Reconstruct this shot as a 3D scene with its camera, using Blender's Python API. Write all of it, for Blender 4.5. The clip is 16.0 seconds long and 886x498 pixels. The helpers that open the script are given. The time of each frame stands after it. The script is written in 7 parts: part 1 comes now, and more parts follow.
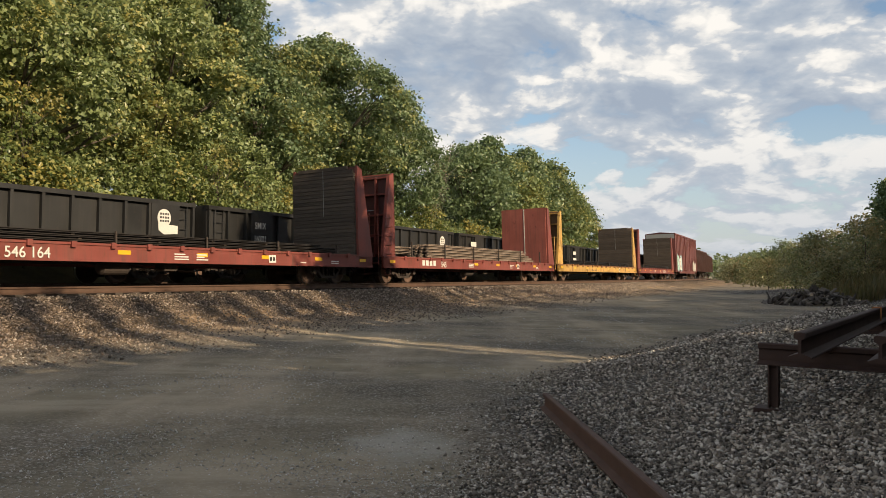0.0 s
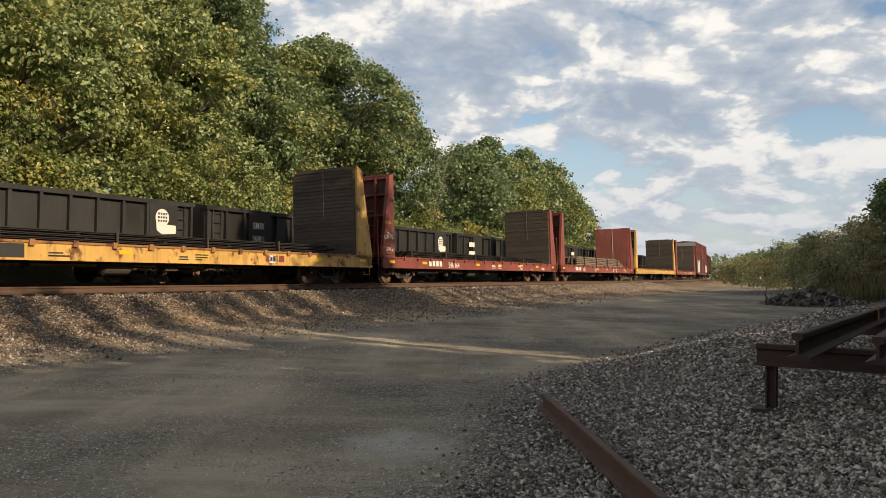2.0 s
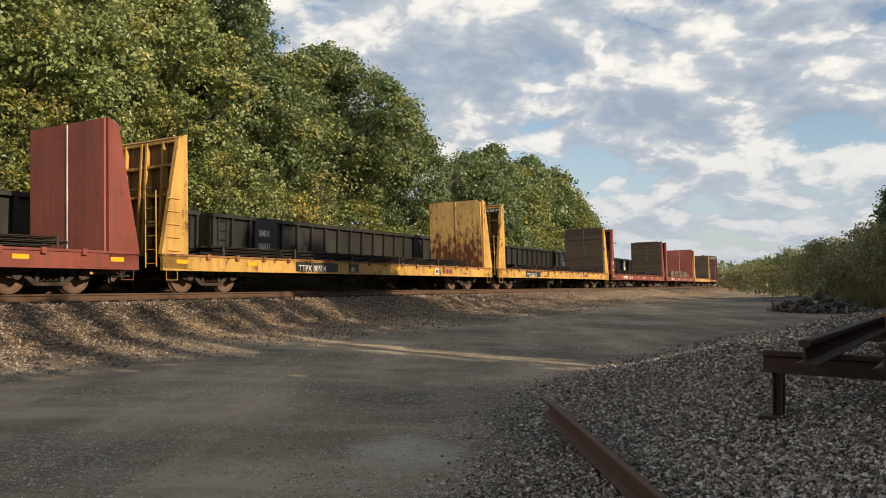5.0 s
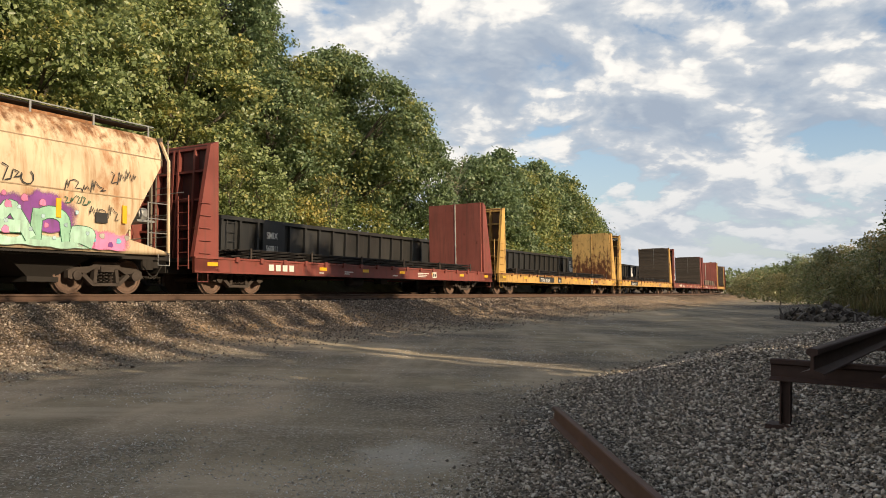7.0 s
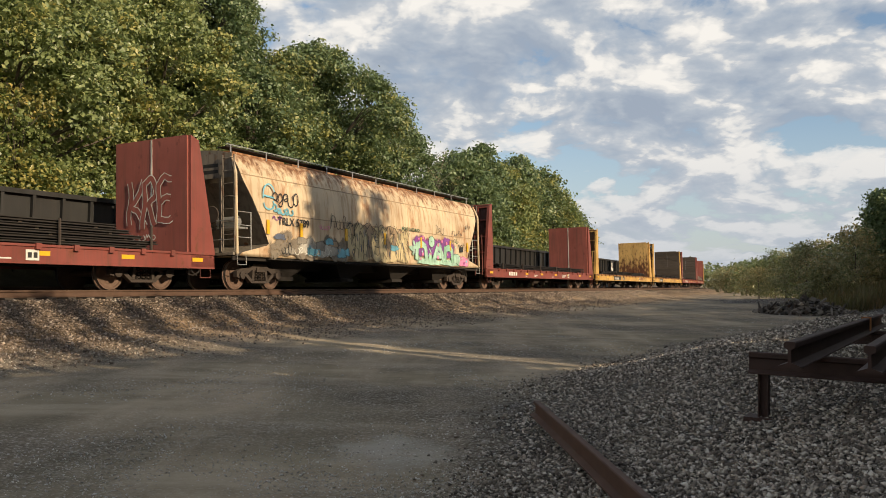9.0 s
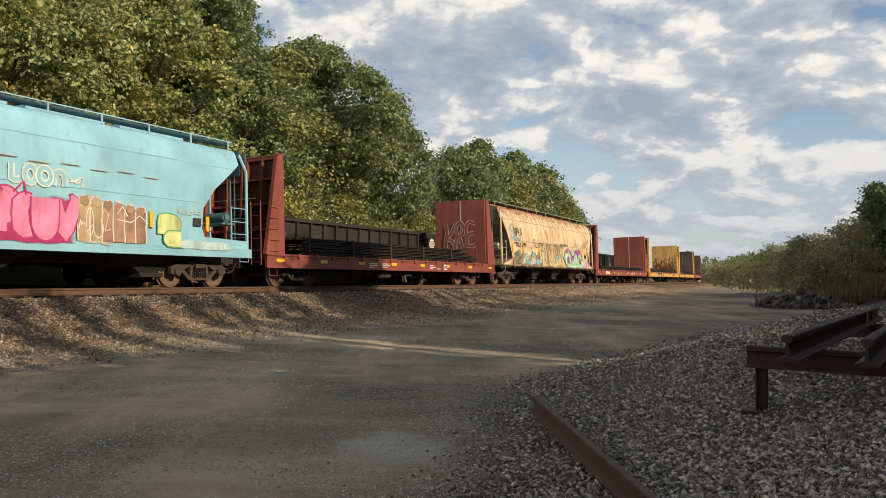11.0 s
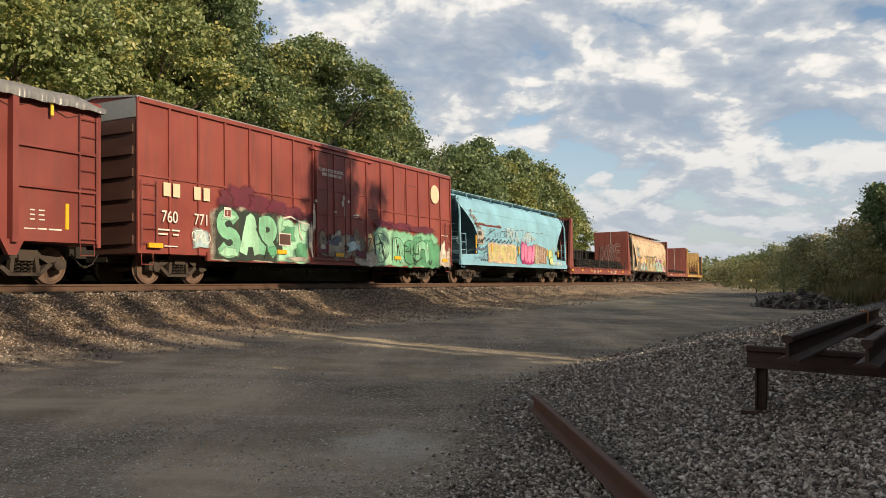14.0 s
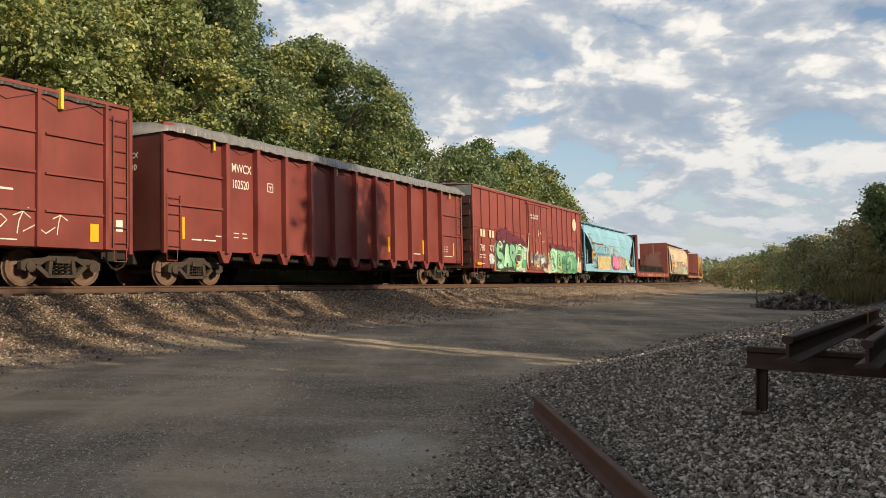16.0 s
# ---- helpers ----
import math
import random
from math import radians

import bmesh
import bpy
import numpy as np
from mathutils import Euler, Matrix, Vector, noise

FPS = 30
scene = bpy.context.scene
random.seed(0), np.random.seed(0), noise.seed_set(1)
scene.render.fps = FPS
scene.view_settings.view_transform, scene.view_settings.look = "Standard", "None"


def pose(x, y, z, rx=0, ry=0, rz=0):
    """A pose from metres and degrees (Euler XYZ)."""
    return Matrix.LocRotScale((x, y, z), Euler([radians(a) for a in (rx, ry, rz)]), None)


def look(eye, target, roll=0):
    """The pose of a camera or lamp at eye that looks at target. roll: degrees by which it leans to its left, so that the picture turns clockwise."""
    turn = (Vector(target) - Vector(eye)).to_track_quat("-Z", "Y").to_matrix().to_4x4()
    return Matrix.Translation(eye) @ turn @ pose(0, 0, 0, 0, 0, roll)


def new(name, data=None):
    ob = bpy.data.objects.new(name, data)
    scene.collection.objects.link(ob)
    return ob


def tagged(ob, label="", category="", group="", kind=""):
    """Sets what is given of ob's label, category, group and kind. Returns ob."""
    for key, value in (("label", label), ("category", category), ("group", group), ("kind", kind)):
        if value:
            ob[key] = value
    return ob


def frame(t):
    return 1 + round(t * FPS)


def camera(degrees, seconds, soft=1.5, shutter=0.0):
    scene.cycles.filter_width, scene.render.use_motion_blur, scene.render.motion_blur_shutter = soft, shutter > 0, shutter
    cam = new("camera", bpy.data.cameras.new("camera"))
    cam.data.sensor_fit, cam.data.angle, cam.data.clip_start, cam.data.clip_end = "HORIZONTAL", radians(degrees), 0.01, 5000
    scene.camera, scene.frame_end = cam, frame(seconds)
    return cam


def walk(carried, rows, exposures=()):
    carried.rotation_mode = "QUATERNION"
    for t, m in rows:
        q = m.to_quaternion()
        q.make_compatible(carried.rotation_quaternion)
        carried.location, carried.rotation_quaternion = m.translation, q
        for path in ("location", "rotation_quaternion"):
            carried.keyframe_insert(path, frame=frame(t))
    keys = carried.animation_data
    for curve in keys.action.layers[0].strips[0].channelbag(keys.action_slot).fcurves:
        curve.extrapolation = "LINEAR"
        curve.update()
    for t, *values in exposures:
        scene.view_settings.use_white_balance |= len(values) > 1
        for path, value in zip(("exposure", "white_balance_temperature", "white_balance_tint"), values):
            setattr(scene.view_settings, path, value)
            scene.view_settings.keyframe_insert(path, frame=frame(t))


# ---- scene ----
# camera: hand held on one spot, turning slightly
EYE = (0.0, 0.0, 1.6)
cam = camera(56.64, 16.0, soft=0.75)
TURNS = [
    (0.0, 91.602, -0.753, 0.646), (0.5, 91.651, -0.780, 0.524), (1.0, 91.606, -0.901, 0.438),
    (1.5, 91.613, -0.876, 0.472), (2.0, 91.625, -0.832, 0.520), (2.5, 91.664, -0.858, 0.375),
    (3.0, 91.782, -0.883, 0.360), (3.5, 91.833, -0.726, 0.477), (4.0, 91.846, -0.644, 0.495),
    (6.5, 92.520, -1.089, 1.651), (7.0, 92.399, -1.377, 1.382), (7.5, 92.284, -1.558, 1.036),
    (8.0, 92.236, -1.449, 0.692), (8.5, 92.157, -1.216, 0.328), (9.0, 92.075, -1.232, 0.079),
    (11.5, 91.581, -0.842, -0.094), (12.0, 91.382, -1.042, -0.024), (12.5, 91.388, -1.104, 0.032),
    (13.0, 91.500, -1.213, 0.047), (13.5, 91.636, -1.277, -0.005), (14.0, 91.666, -1.195, -0.058),
    (14.5, 91.684, -1.107, -0.033), (15.0, 91.742, -1.150, 0.040), (15.5, 91.710, -1.015, 0.010),
    (16.0, 91.754, -1.106, -0.047)]
walk(cam, [(t, pose(*EYE, rx, ry, rz)) for t, rx, ry, rz in TURNS],
     exposures=[(0.0, 0.05), (4.0, 0.04), (6.5, 0.0), (7.0, 0.12), (8.0, 0.08), (9.0, -0.03), (11.5, -0.03), (12.5, -0.01), (13.0, -0.24), (13.5, 0.0), (14.5, 0.02), (16.0, 0.03)])

# ---- light: low warm sun square to the train, broken cloud ----
SUN_FROM = Vector((0.80, -0.60, 0)).normalized()
SUN_EL = 25.0
SUN_DIR = (SUN_FROM * math.cos(radians(SUN_EL)) + Vector((0, 0, math.sin(radians(SUN_EL))))).normalized()
sun = new("sun", bpy.data.lights.new("sun", "SUN"))
sun.data.energy, sun.data.angle, sun.data.color = 5.0, radians(0.53), (1.0, 0.79, 0.54)
sun.matrix_world = look(SUN_DIR * 100, (0, 0, 0))


CLOUDS = (3.4, 1.2)    # which part of the cloud field drifts over the yard


def make_world():
    w = bpy.data.worlds.new("sky")
    scene.world = w
    w.use_nodes = True
    nt = w.node_tree
    nt.nodes.clear()
    N = lambda kind, **kw: node(nt, kind, **kw)
    L = nt.links.new
    out, bg = N("ShaderNodeOutputWorld"), N("ShaderNodeBackground")
    sky = N("ShaderNodeTexSky")
    sky.sky_type, sky.sun_disc = "NISHITA", False
    sky.sun_elevation = radians(SUN_EL)
    sky.sun_rotation = math.atan2(SUN_FROM.x, SUN_FROM.y)
    sky.dust_density = 0.6
    co = N("ShaderNodeTexCoord")
    sep = N("ShaderNodeSeparateXYZ")
    L(co.outputs["Generated"], sep.inputs[0])
    # cloud layer seen in perspective: it flattens and closes up towards the horizon
    up = math_node(nt, "MAXIMUM", sep.outputs[2], 0.0)
    far = math_node(nt, "DIVIDE", 1.0, math_node(nt, "ADD", up, 0.36))
    com = N("ShaderNodeVectorMath", operation="SCALE")
    L(co.outputs["Generated"], com.inputs[0]), L(far, com.inputs["Scale"])

    def cloud(dx, dy, dz, scale, detail, rough, warp=0.0):
        mp = N("ShaderNodeMapping")
        mp.inputs["Location"].default_value = (dx, dy, dz)
        n = N("ShaderNodeTexNoise")
        n.inputs["Scale"].default_value, n.inputs["Detail"].default_value, n.inputs["Roughness"].default_value = scale, detail, rough
        n.inputs["Distortion"].default_value = warp
        L(com.outputs[0], mp.inputs[0]), L(mp.outputs[0], n.inputs["Vector"])
        return n.outputs[0]
    # heaped cloud: the same field twice, the second higher up, gives the lit heads and the grey bases
    X, Y = CLOUDS
    here, puff, above = cloud(X, Y, 0.0, 3.6, 15, 0.56, 0.3), cloud(X, Y, 0.0, 3.6, 7, 0.52, 0.3), cloud(X, Y - 0.07, 0.05, 3.6, 7, 0.52, 0.3)
    broad = cloud(X + 9.0, Y + 4.0, 0.0, 1.1, 3, 0.5)
    fine = cloud(X + 2.0, Y, 3.0, 12.0, 10, 0.58, 0.4)
    heads = []
    for scale in (5.5, 11.0):
        cell = N("ShaderNodeTexVoronoi", feature="SMOOTH_F1")
        cell.inputs["Scale"].default_value, cell.inputs["Detail"].default_value, cell.inputs["Roughness"].default_value, cell.inputs["Smoothness"].default_value = scale, 3.0, 0.55, 0.55
        bent = N("ShaderNodeVectorMath", operation="MULTIPLY_ADD")
        bend = N("ShaderNodeTexNoise")
        bend.inputs["Scale"].default_value, bend.inputs["Detail"].default_value = 6.0, 6.0
        L(com.outputs[0], bend.inputs["Vector"])
        L(bend.outputs["Color"], bent.inputs[0])
        bent.inputs[1].default_value = (0.22, 0.22, 0.22)
        L(com.outputs[0], bent.inputs[2])
        L(bent.outputs[0], cell.inputs["Vector"])
        heads.append(math_node(nt, "SUBTRACT", 0.97, cell.outputs["Distance"]))
    dens = math_node(nt, "ADD", math_node(nt, "MULTIPLY", here, 0.66), math_node(nt, "MULTIPLY", broad, 0.34))
    dens = math_node(nt, "ADD", dens, math_node(nt, "MULTIPLY", math_node(nt, "SUBTRACT", fine, 0.5), 0.10))
    dens = math_node(nt, "ADD", dens, math_node(nt, "MULTIPLY", heads[0], 0.10))
    cover = ramp(nt, dens, [(0.420, (0, 0, 0, 1)), (0.450, (0.8, 0.8, 0.8, 1)), (0.50, (1, 1, 1, 1))])
    lit = math_node(nt, "ADD", math_node(nt, "MULTIPLY", math_node(nt, "SUBTRACT", puff, above), 1.9), math_node(nt, "ADD", math_node(nt, "MULTIPLY", here, 0.55), 0.30))
    lit = math_node(nt, "ADD", lit, math_node(nt, "MULTIPLY", math_node(nt, "SUBTRACT", fine, 0.5), 0.5))
    lit = math_node(nt, "SUBTRACT", lit, math_node(nt, "MULTIPLY", math_node(nt, "SUBTRACT", dens, 0.5), 0.9))
    lit = math_node(nt, "ADD", lit, math_node(nt, "ADD", math_node(nt, "MULTIPLY", heads[0], 0.45), math_node(nt, "MULTIPLY", heads[1], 0.25)))
    shade = ramp(nt, lit, [(0.20, (0.36, 0.42, 0.51, 1)), (0.46, (0.47, 0.52, 0.585, 1)), (0.58, (0.57, 0.60, 0.64, 1)), (0.66, (0.78, 0.77, 0.75, 1)), (0.80, (0.96, 0.92, 0.86, 1))])
    # overhead one looks at the grey bases of the clouds
    base = ramp(nt, sep.outputs[2], [(0.32, (1, 1, 1, 1)), (0.85, (0.42, 0.42, 0.44, 1))])
    dk = N("ShaderNodeMix", data_type="RGBA", blend_type="MULTIPLY")
    dk.inputs[0].default_value = 1.0
    L(shade, dk.inputs[6]), L(base, dk.inputs[7])
    shade = dk.outputs[2]
    mul = N("ShaderNodeVectorMath", operation="SCALE")
    L(sky.outputs[0], mul.inputs[0])
    mul.inputs["Scale"].default_value = 0.13
    mix = N("ShaderNodeMix", data_type="RGBA")
    L(cover, mix.inputs[0]), L(mul.outputs[0], mix.inputs[6]), L(shade, mix.inputs[7])
    # everything pales towards the horizon
    haze = ramp(nt, sep.outputs[2], [(0.0, (1, 1, 1, 1)), (0.07, (0.62, 0.62, 0.62, 1)), (0.20, (0, 0, 0, 1))])
    hz = N("ShaderNodeMix", data_type="RGBA")
    L(math_node(nt, "MULTIPLY", haze, 0.85), hz.inputs[0]), L(mix.outputs[2], hz.inputs[6])
    hz.inputs[7].default_value = (0.49, 0.535, 0.60, 1)
    L(hz.outputs[2], bg.inputs[0])
    bg.inputs[1].default_value = 1.0
    L(bg.outputs[0], out.inputs[0])


def node(nt, kind, **kw):
    n = nt.nodes.new(kind)
    for k, v in kw.items():
        setattr(n, k, v)
    return n


def math_node(nt, op, a, b=None):
    n = nt.nodes.new("ShaderNodeMath")
    n.operation = op
    for i, v in enumerate((a, b)):
        if v is None:
            continue
        if isinstance(v, (int, float)):
            n.inputs[i].default_value = v
        else:
            nt.links.new(v, n.inputs[i])
    return n.outputs[0]


def ramp(nt, value, stops):
    n = nt.nodes.new("ShaderNodeValToRGB")
    e = n.color_ramp.elements
    e[0].position, e[0].color = stops[0]
    e[1].position, e[1].color = stops[-1]
    for p, c in stops[1:-1]:
        x = e.new(p)
        x.color = c
    nt.links.new(value, n.inputs[0])
    return n.outputs[0]


make_world()

# ---- materials ----
def bsdf_mat(name):
    m = bpy.data.materials.new(name)
    m.use_nodes = True
    nt = m.node_tree
    return m, nt, nt.nodes["Principled BSDF"]


def coords(nt, scale=(1, 1, 1), shift=True):
    """object coordinates, moved by a random amount for each object"""
    co = nt.nodes.new("ShaderNodeTexCoord")
    mp = nt.nodes.new("ShaderNodeMapping")
    mp.inputs["Scale"].default_value = scale
    nt.links.new(co.outputs["Object"], mp.inputs["Vector"])
    if shift:
        oi = nt.nodes.new("ShaderNodeObjectInfo")
        off = math_node(nt, "MULTIPLY", oi.outputs["Random"], 37.0)
        nt.links.new(off, mp.inputs["Location"])
    return mp.outputs[0]


def noise_tex(nt, vec, scale, detail=4.0, rough=0.55):
    n = nt.nodes.new("ShaderNodeTexNoise")
    n.inputs["Scale"].default_value, n.inputs["Detail"].default_value, n.inputs["Roughness"].default_value = scale, detail, rough
    nt.links.new(vec, n.inputs["Vector"])
    return n.outputs[0]


def mix_col(nt, fac, a, b, blend="MIX"):
    n = nt.nodes.new("ShaderNodeMix")
    n.data_type, n.blend_type = "RGBA", blend
    for key, v in (("Factor", fac), ("A", a), ("B", b)):
        sock = n.inputs[key] if key == "Factor" else [s for s in n.inputs if s.name == key and s.type == "RGBA"][0]
        if isinstance(v, (int, float)):
            sock.default_value = v
        elif isinstance(v, (tuple, list)):
            sock.default_value = (*v[:3], 1)
        else:
            nt.links.new(v, sock)
    return [s for s in n.outputs if s.type == "RGBA"][0]


def grey(lo, hi):
    return [(0.0, (lo, lo, lo, 1)), (1.0, (hi, hi, hi, 1))]


def bump(nt, b, height, strength=0.3, dist=0.01):
    n = nt.nodes.new("ShaderNodeBump")
    n.inputs["Strength"].default_value, n.inputs["Distance"].default_value = strength, dist
    nt.links.new(height, n.inputs["Height"])
    nt.links.new(n.outputs[0], b.inputs["Normal"])


def paint(name, col, rust=0.3, dirt=0.4, rough=0.55, rust_col=(0.13, 0.05, 0.022), dirt_col=(0.07, 0.055, 0.04), band=None, soft=0.09, spread=1.0):
    """weathered paint on steel: faded patches, vertical grime runs and rust"""
    m, nt, b = bsdf_mat(name)
    vec = coords(nt)
    big = noise_tex(nt, vec, 0.7, 5)
    c = mix_col(nt, ramp(nt, big, [(0.3, (0, 0, 0, 1)), (0.7, (1, 1, 1, 1))]), [x * 0.78 for x in col], [min(1, x * 1.12 + 0.01) for x in col])
    run = noise_tex(nt, coords(nt, (2.6, 2.6, 0.22)), 2.2, 7, 0.6)
    c = mix_col(nt, math_node(nt, "MULTIPLY", ramp(nt, run, [(0.48, (0, 0, 0, 1)), (0.72, (1, 1, 1, 1))]), dirt), c, dirt_col)
    spot = noise_tex(nt, coords(nt, (1.3, 1.3, 0.8)), 2.3 / spread, 9, 0.62)
    lo = 0.66 - 0.16 * rust
    c = mix_col(nt, math_node(nt, "MULTIPLY", ramp(nt, spot, [(lo, (0, 0, 0, 1)), (lo + soft, (1, 1, 1, 1))]), min(1.0, 0.4 + rust)), c, rust_col)
    if band:
        # rust that has eaten in from one edge, broken up by the same runs
        tc = nt.nodes.new("ShaderNodeTexCoord")
        sz = nt.nodes.new("ShaderNodeSeparateXYZ")
        nt.links.new(tc.outputs["Object"], sz.inputs[0])
        mr = nt.nodes.new("ShaderNodeMapRange")
        mr.inputs[1].default_value, mr.inputs[2].default_value = band
        nt.links.new(sz.outputs[2], mr.inputs[0])
        flake = noise_tex(nt, coords(nt, (1.0, 1.0, 0.6)), 4.2, 10, 0.68)
        f = math_node(nt, "ADD", math_node(nt, "MULTIPLY", mr.outputs[0], 0.34), math_node(nt, "MULTIPLY", run, 0.30))
        f = math_node(nt, "ADD", f, math_node(nt, "MULTIPLY", flake, 0.65))
        c = mix_col(nt, ramp(nt, f, [(0.655, (0, 0, 0, 1)), (0.655 + soft * 0.7, (0.92, 0.92, 0.92, 1))]), c, mix_col(nt, ramp(nt, flake, [(0.4, (0, 0, 0, 1)), (0.65, (1, 1, 1, 1))]), rust_col, [x * 0.35 for x in rust_col]))
    nt.links.new(c, b.inputs["Base Color"])
    nt.links.new(ramp(nt, big, grey(rough - 0.1, rough + 0.2)), b.inputs["Roughness"])
    bump(nt, b, noise_tex(nt, vec, 26, 6, 0.6), 0.12, 0.01)
    return m


def plain(name, col, rough=0.7, metal=0.0, var=0.25, scale=8.0, relief=0.2):
    m, nt, b = bsdf_mat(name)
    vec = coords(nt)
    n = noise_tex(nt, vec, scale, 6, 0.6)
    nt.links.new(mix_col(nt, n, [x * (1 - var) for x in col], [min(1, x * (1 + var)) for x in col]), b.inputs["Base Color"])
    b.inputs["Roughness"].default_value, b.inputs["Metallic"].default_value = rough, metal
    bump(nt, b, noise_tex(nt, vec, scale * 6, 4), relief, 0.006)
    return m


def spray(name, col, wear=0.2, var=0.3):
    """sprayed paint: cloudy cover, worn spots, thinning out where the mesh is marked thin"""
    m, nt, b = bsdf_mat(name)
    big = noise_tex(nt, coords(nt), 1.5, 5)
    c = mix_col(nt, ramp(nt, big, [(0.3, (0, 0, 0, 1)), (0.7, (1, 1, 1, 1))]), [x * (1 - var) for x in col], [min(1, x * (1 + var)) for x in col])
    run = noise_tex(nt, coords(nt, (2.6, 2.6, 0.4)), 2.4, 6)
    c = mix_col(nt, math_node(nt, "MULTIPLY", ramp(nt, run, [(0.5, (0, 0, 0, 1)), (0.75, (1, 1, 1, 1))]), 0.45), c, (0.10, 0.075, 0.05))
    nt.links.new(c, b.inputs["Base Color"])
    b.inputs["Roughness"].default_value = 0.6
    at = nt.nodes.new("ShaderNodeAttribute")
    at.attribute_name = "thin"
    fine = noise_tex(nt, coords(nt), 24.0, 6, 0.6)
    cloudy = noise_tex(nt, coords(nt), 3.2, 4, 0.5)
    f = math_node(nt, "ADD", at.outputs["Fac"], math_node(nt, "MULTIPLY", math_node(nt, "SUBTRACT", fine, 0.5), 0.7))
    f = math_node(nt, "ADD", f, math_node(nt, "MULTIPLY", math_node(nt, "SUBTRACT", cloudy, 0.5), 0.6))
    edge = ramp(nt, f, [(0.36, (1, 1, 1, 1)), (0.92, (0, 0, 0, 1))])
    lo = 0.74 - 0.25 * wear
    worn = ramp(nt, noise_tex(nt, coords(nt), 7.0, 9, 0.68), [(lo, (1, 1, 1, 1)), (lo + 0.14, (0, 0, 0, 1))])
    nt.links.new(math_node(nt, "MULTIPLY", edge, worn), b.inputs["Alpha"])
    return m


def wood_mat(name, a, bcol):
    m, nt, b = bsdf_mat(name)
    g = noise_tex(nt, coords(nt, (1, 0.7, 14)), 3.0, 8, 0.65)
    big = noise_tex(nt, coords(nt), 0.9, 3)
    oi = nt.nodes.new("ShaderNodeObjectInfo")
    c = mix_col(nt, ramp(nt, g, [(0.3, (0, 0, 0, 1)), (0.7, (1, 1, 1, 1))]), a, bcol)
    c = mix_col(nt, math_node(nt, "MULTIPLY", oi.outputs["Random"], 0.55), c, [x * 0.45 for x in a])
    c = mix_col(nt, math_node(nt, "MULTIPLY", big, 0.35), c, [x * 0.6 for x in bcol])
    nt.links.new(c, b.inputs["Base Color"])
    b.inputs["Roughness"].default_value = 0.85
    bump(nt, b, g, 0.4, 0.01)
    return m


def leaf_mat(name, dark, light, tint, tint_amount=0.25):
    """leaves: colour varies leaf by leaf, clump by clump and tree by tree"""
    m, nt, b = bsdf_mat(name)
    geo = nt.nodes.new("ShaderNodeNewGeometry")
    oi = nt.nodes.new("ShaderNodeObjectInfo")
    rnd = geo.outputs["Random Per Island"]
    c = mix_col(nt, rnd, dark, light)
    clump = noise_tex(nt, coords(nt), 0.55, 3)
    f = math_node(nt, "ADD", math_node(nt, "MULTIPLY", rnd, 0.25), math_node(nt, "MULTIPLY", oi.outputs["Random"], 0.18))
    f = math_node(nt, "ADD", f, clump)
    edge = 1.0 - 0.45 * tint_amount
    c = mix_col(nt, ramp(nt, f, [(edge - 0.16, (0, 0, 0, 1)), (min(0.999, edge + 0.08), (1, 1, 1, 1))]), c, tint)
    nt.links.new(c, b.inputs["Base Color"])
    b.inputs["Roughness"].default_value = 0.38
    b.inputs["Specular IOR Level"].default_value = 0.55
    tr = nt.nodes.new("ShaderNodeBsdfTranslucent")
    nt.links.new(mix_col(nt, 0.40, c, (0.36, 0.42, 0.12)), tr.inputs["Color"])
    mx = nt.nodes.new("ShaderNodeMixShader")
    mx.inputs[0].default_value = 0.34
    nt.links.new(b.outputs[0], mx.inputs[1])
    nt.links.new(tr.outputs[0], mx.inputs[2])
    nt.links.new(mx.outputs[0], nt.nodes["Material Output"].inputs[0])
    return m


def stone_mat(name, cols, rough=0.85):
    m, nt, b = bsdf_mat(name)
    geo = nt.nodes.new("ShaderNodeNewGeometry")
    n = len(cols)
    c = ramp(nt, geo.outputs["Random Per Island"], [(i / (n - 1), (*k, 1)) for i, k in enumerate(cols)])
    g = noise_tex(nt, coords(nt, shift=False), 45, 5)
    c = mix_col(nt, math_node(nt, "MULTIPLY", g, 0.35), c, (0.12, 0.105, 0.09))
    nt.links.new(c, b.inputs["Base Color"])
    b.inputs["Roughness"].default_value = rough
    return m


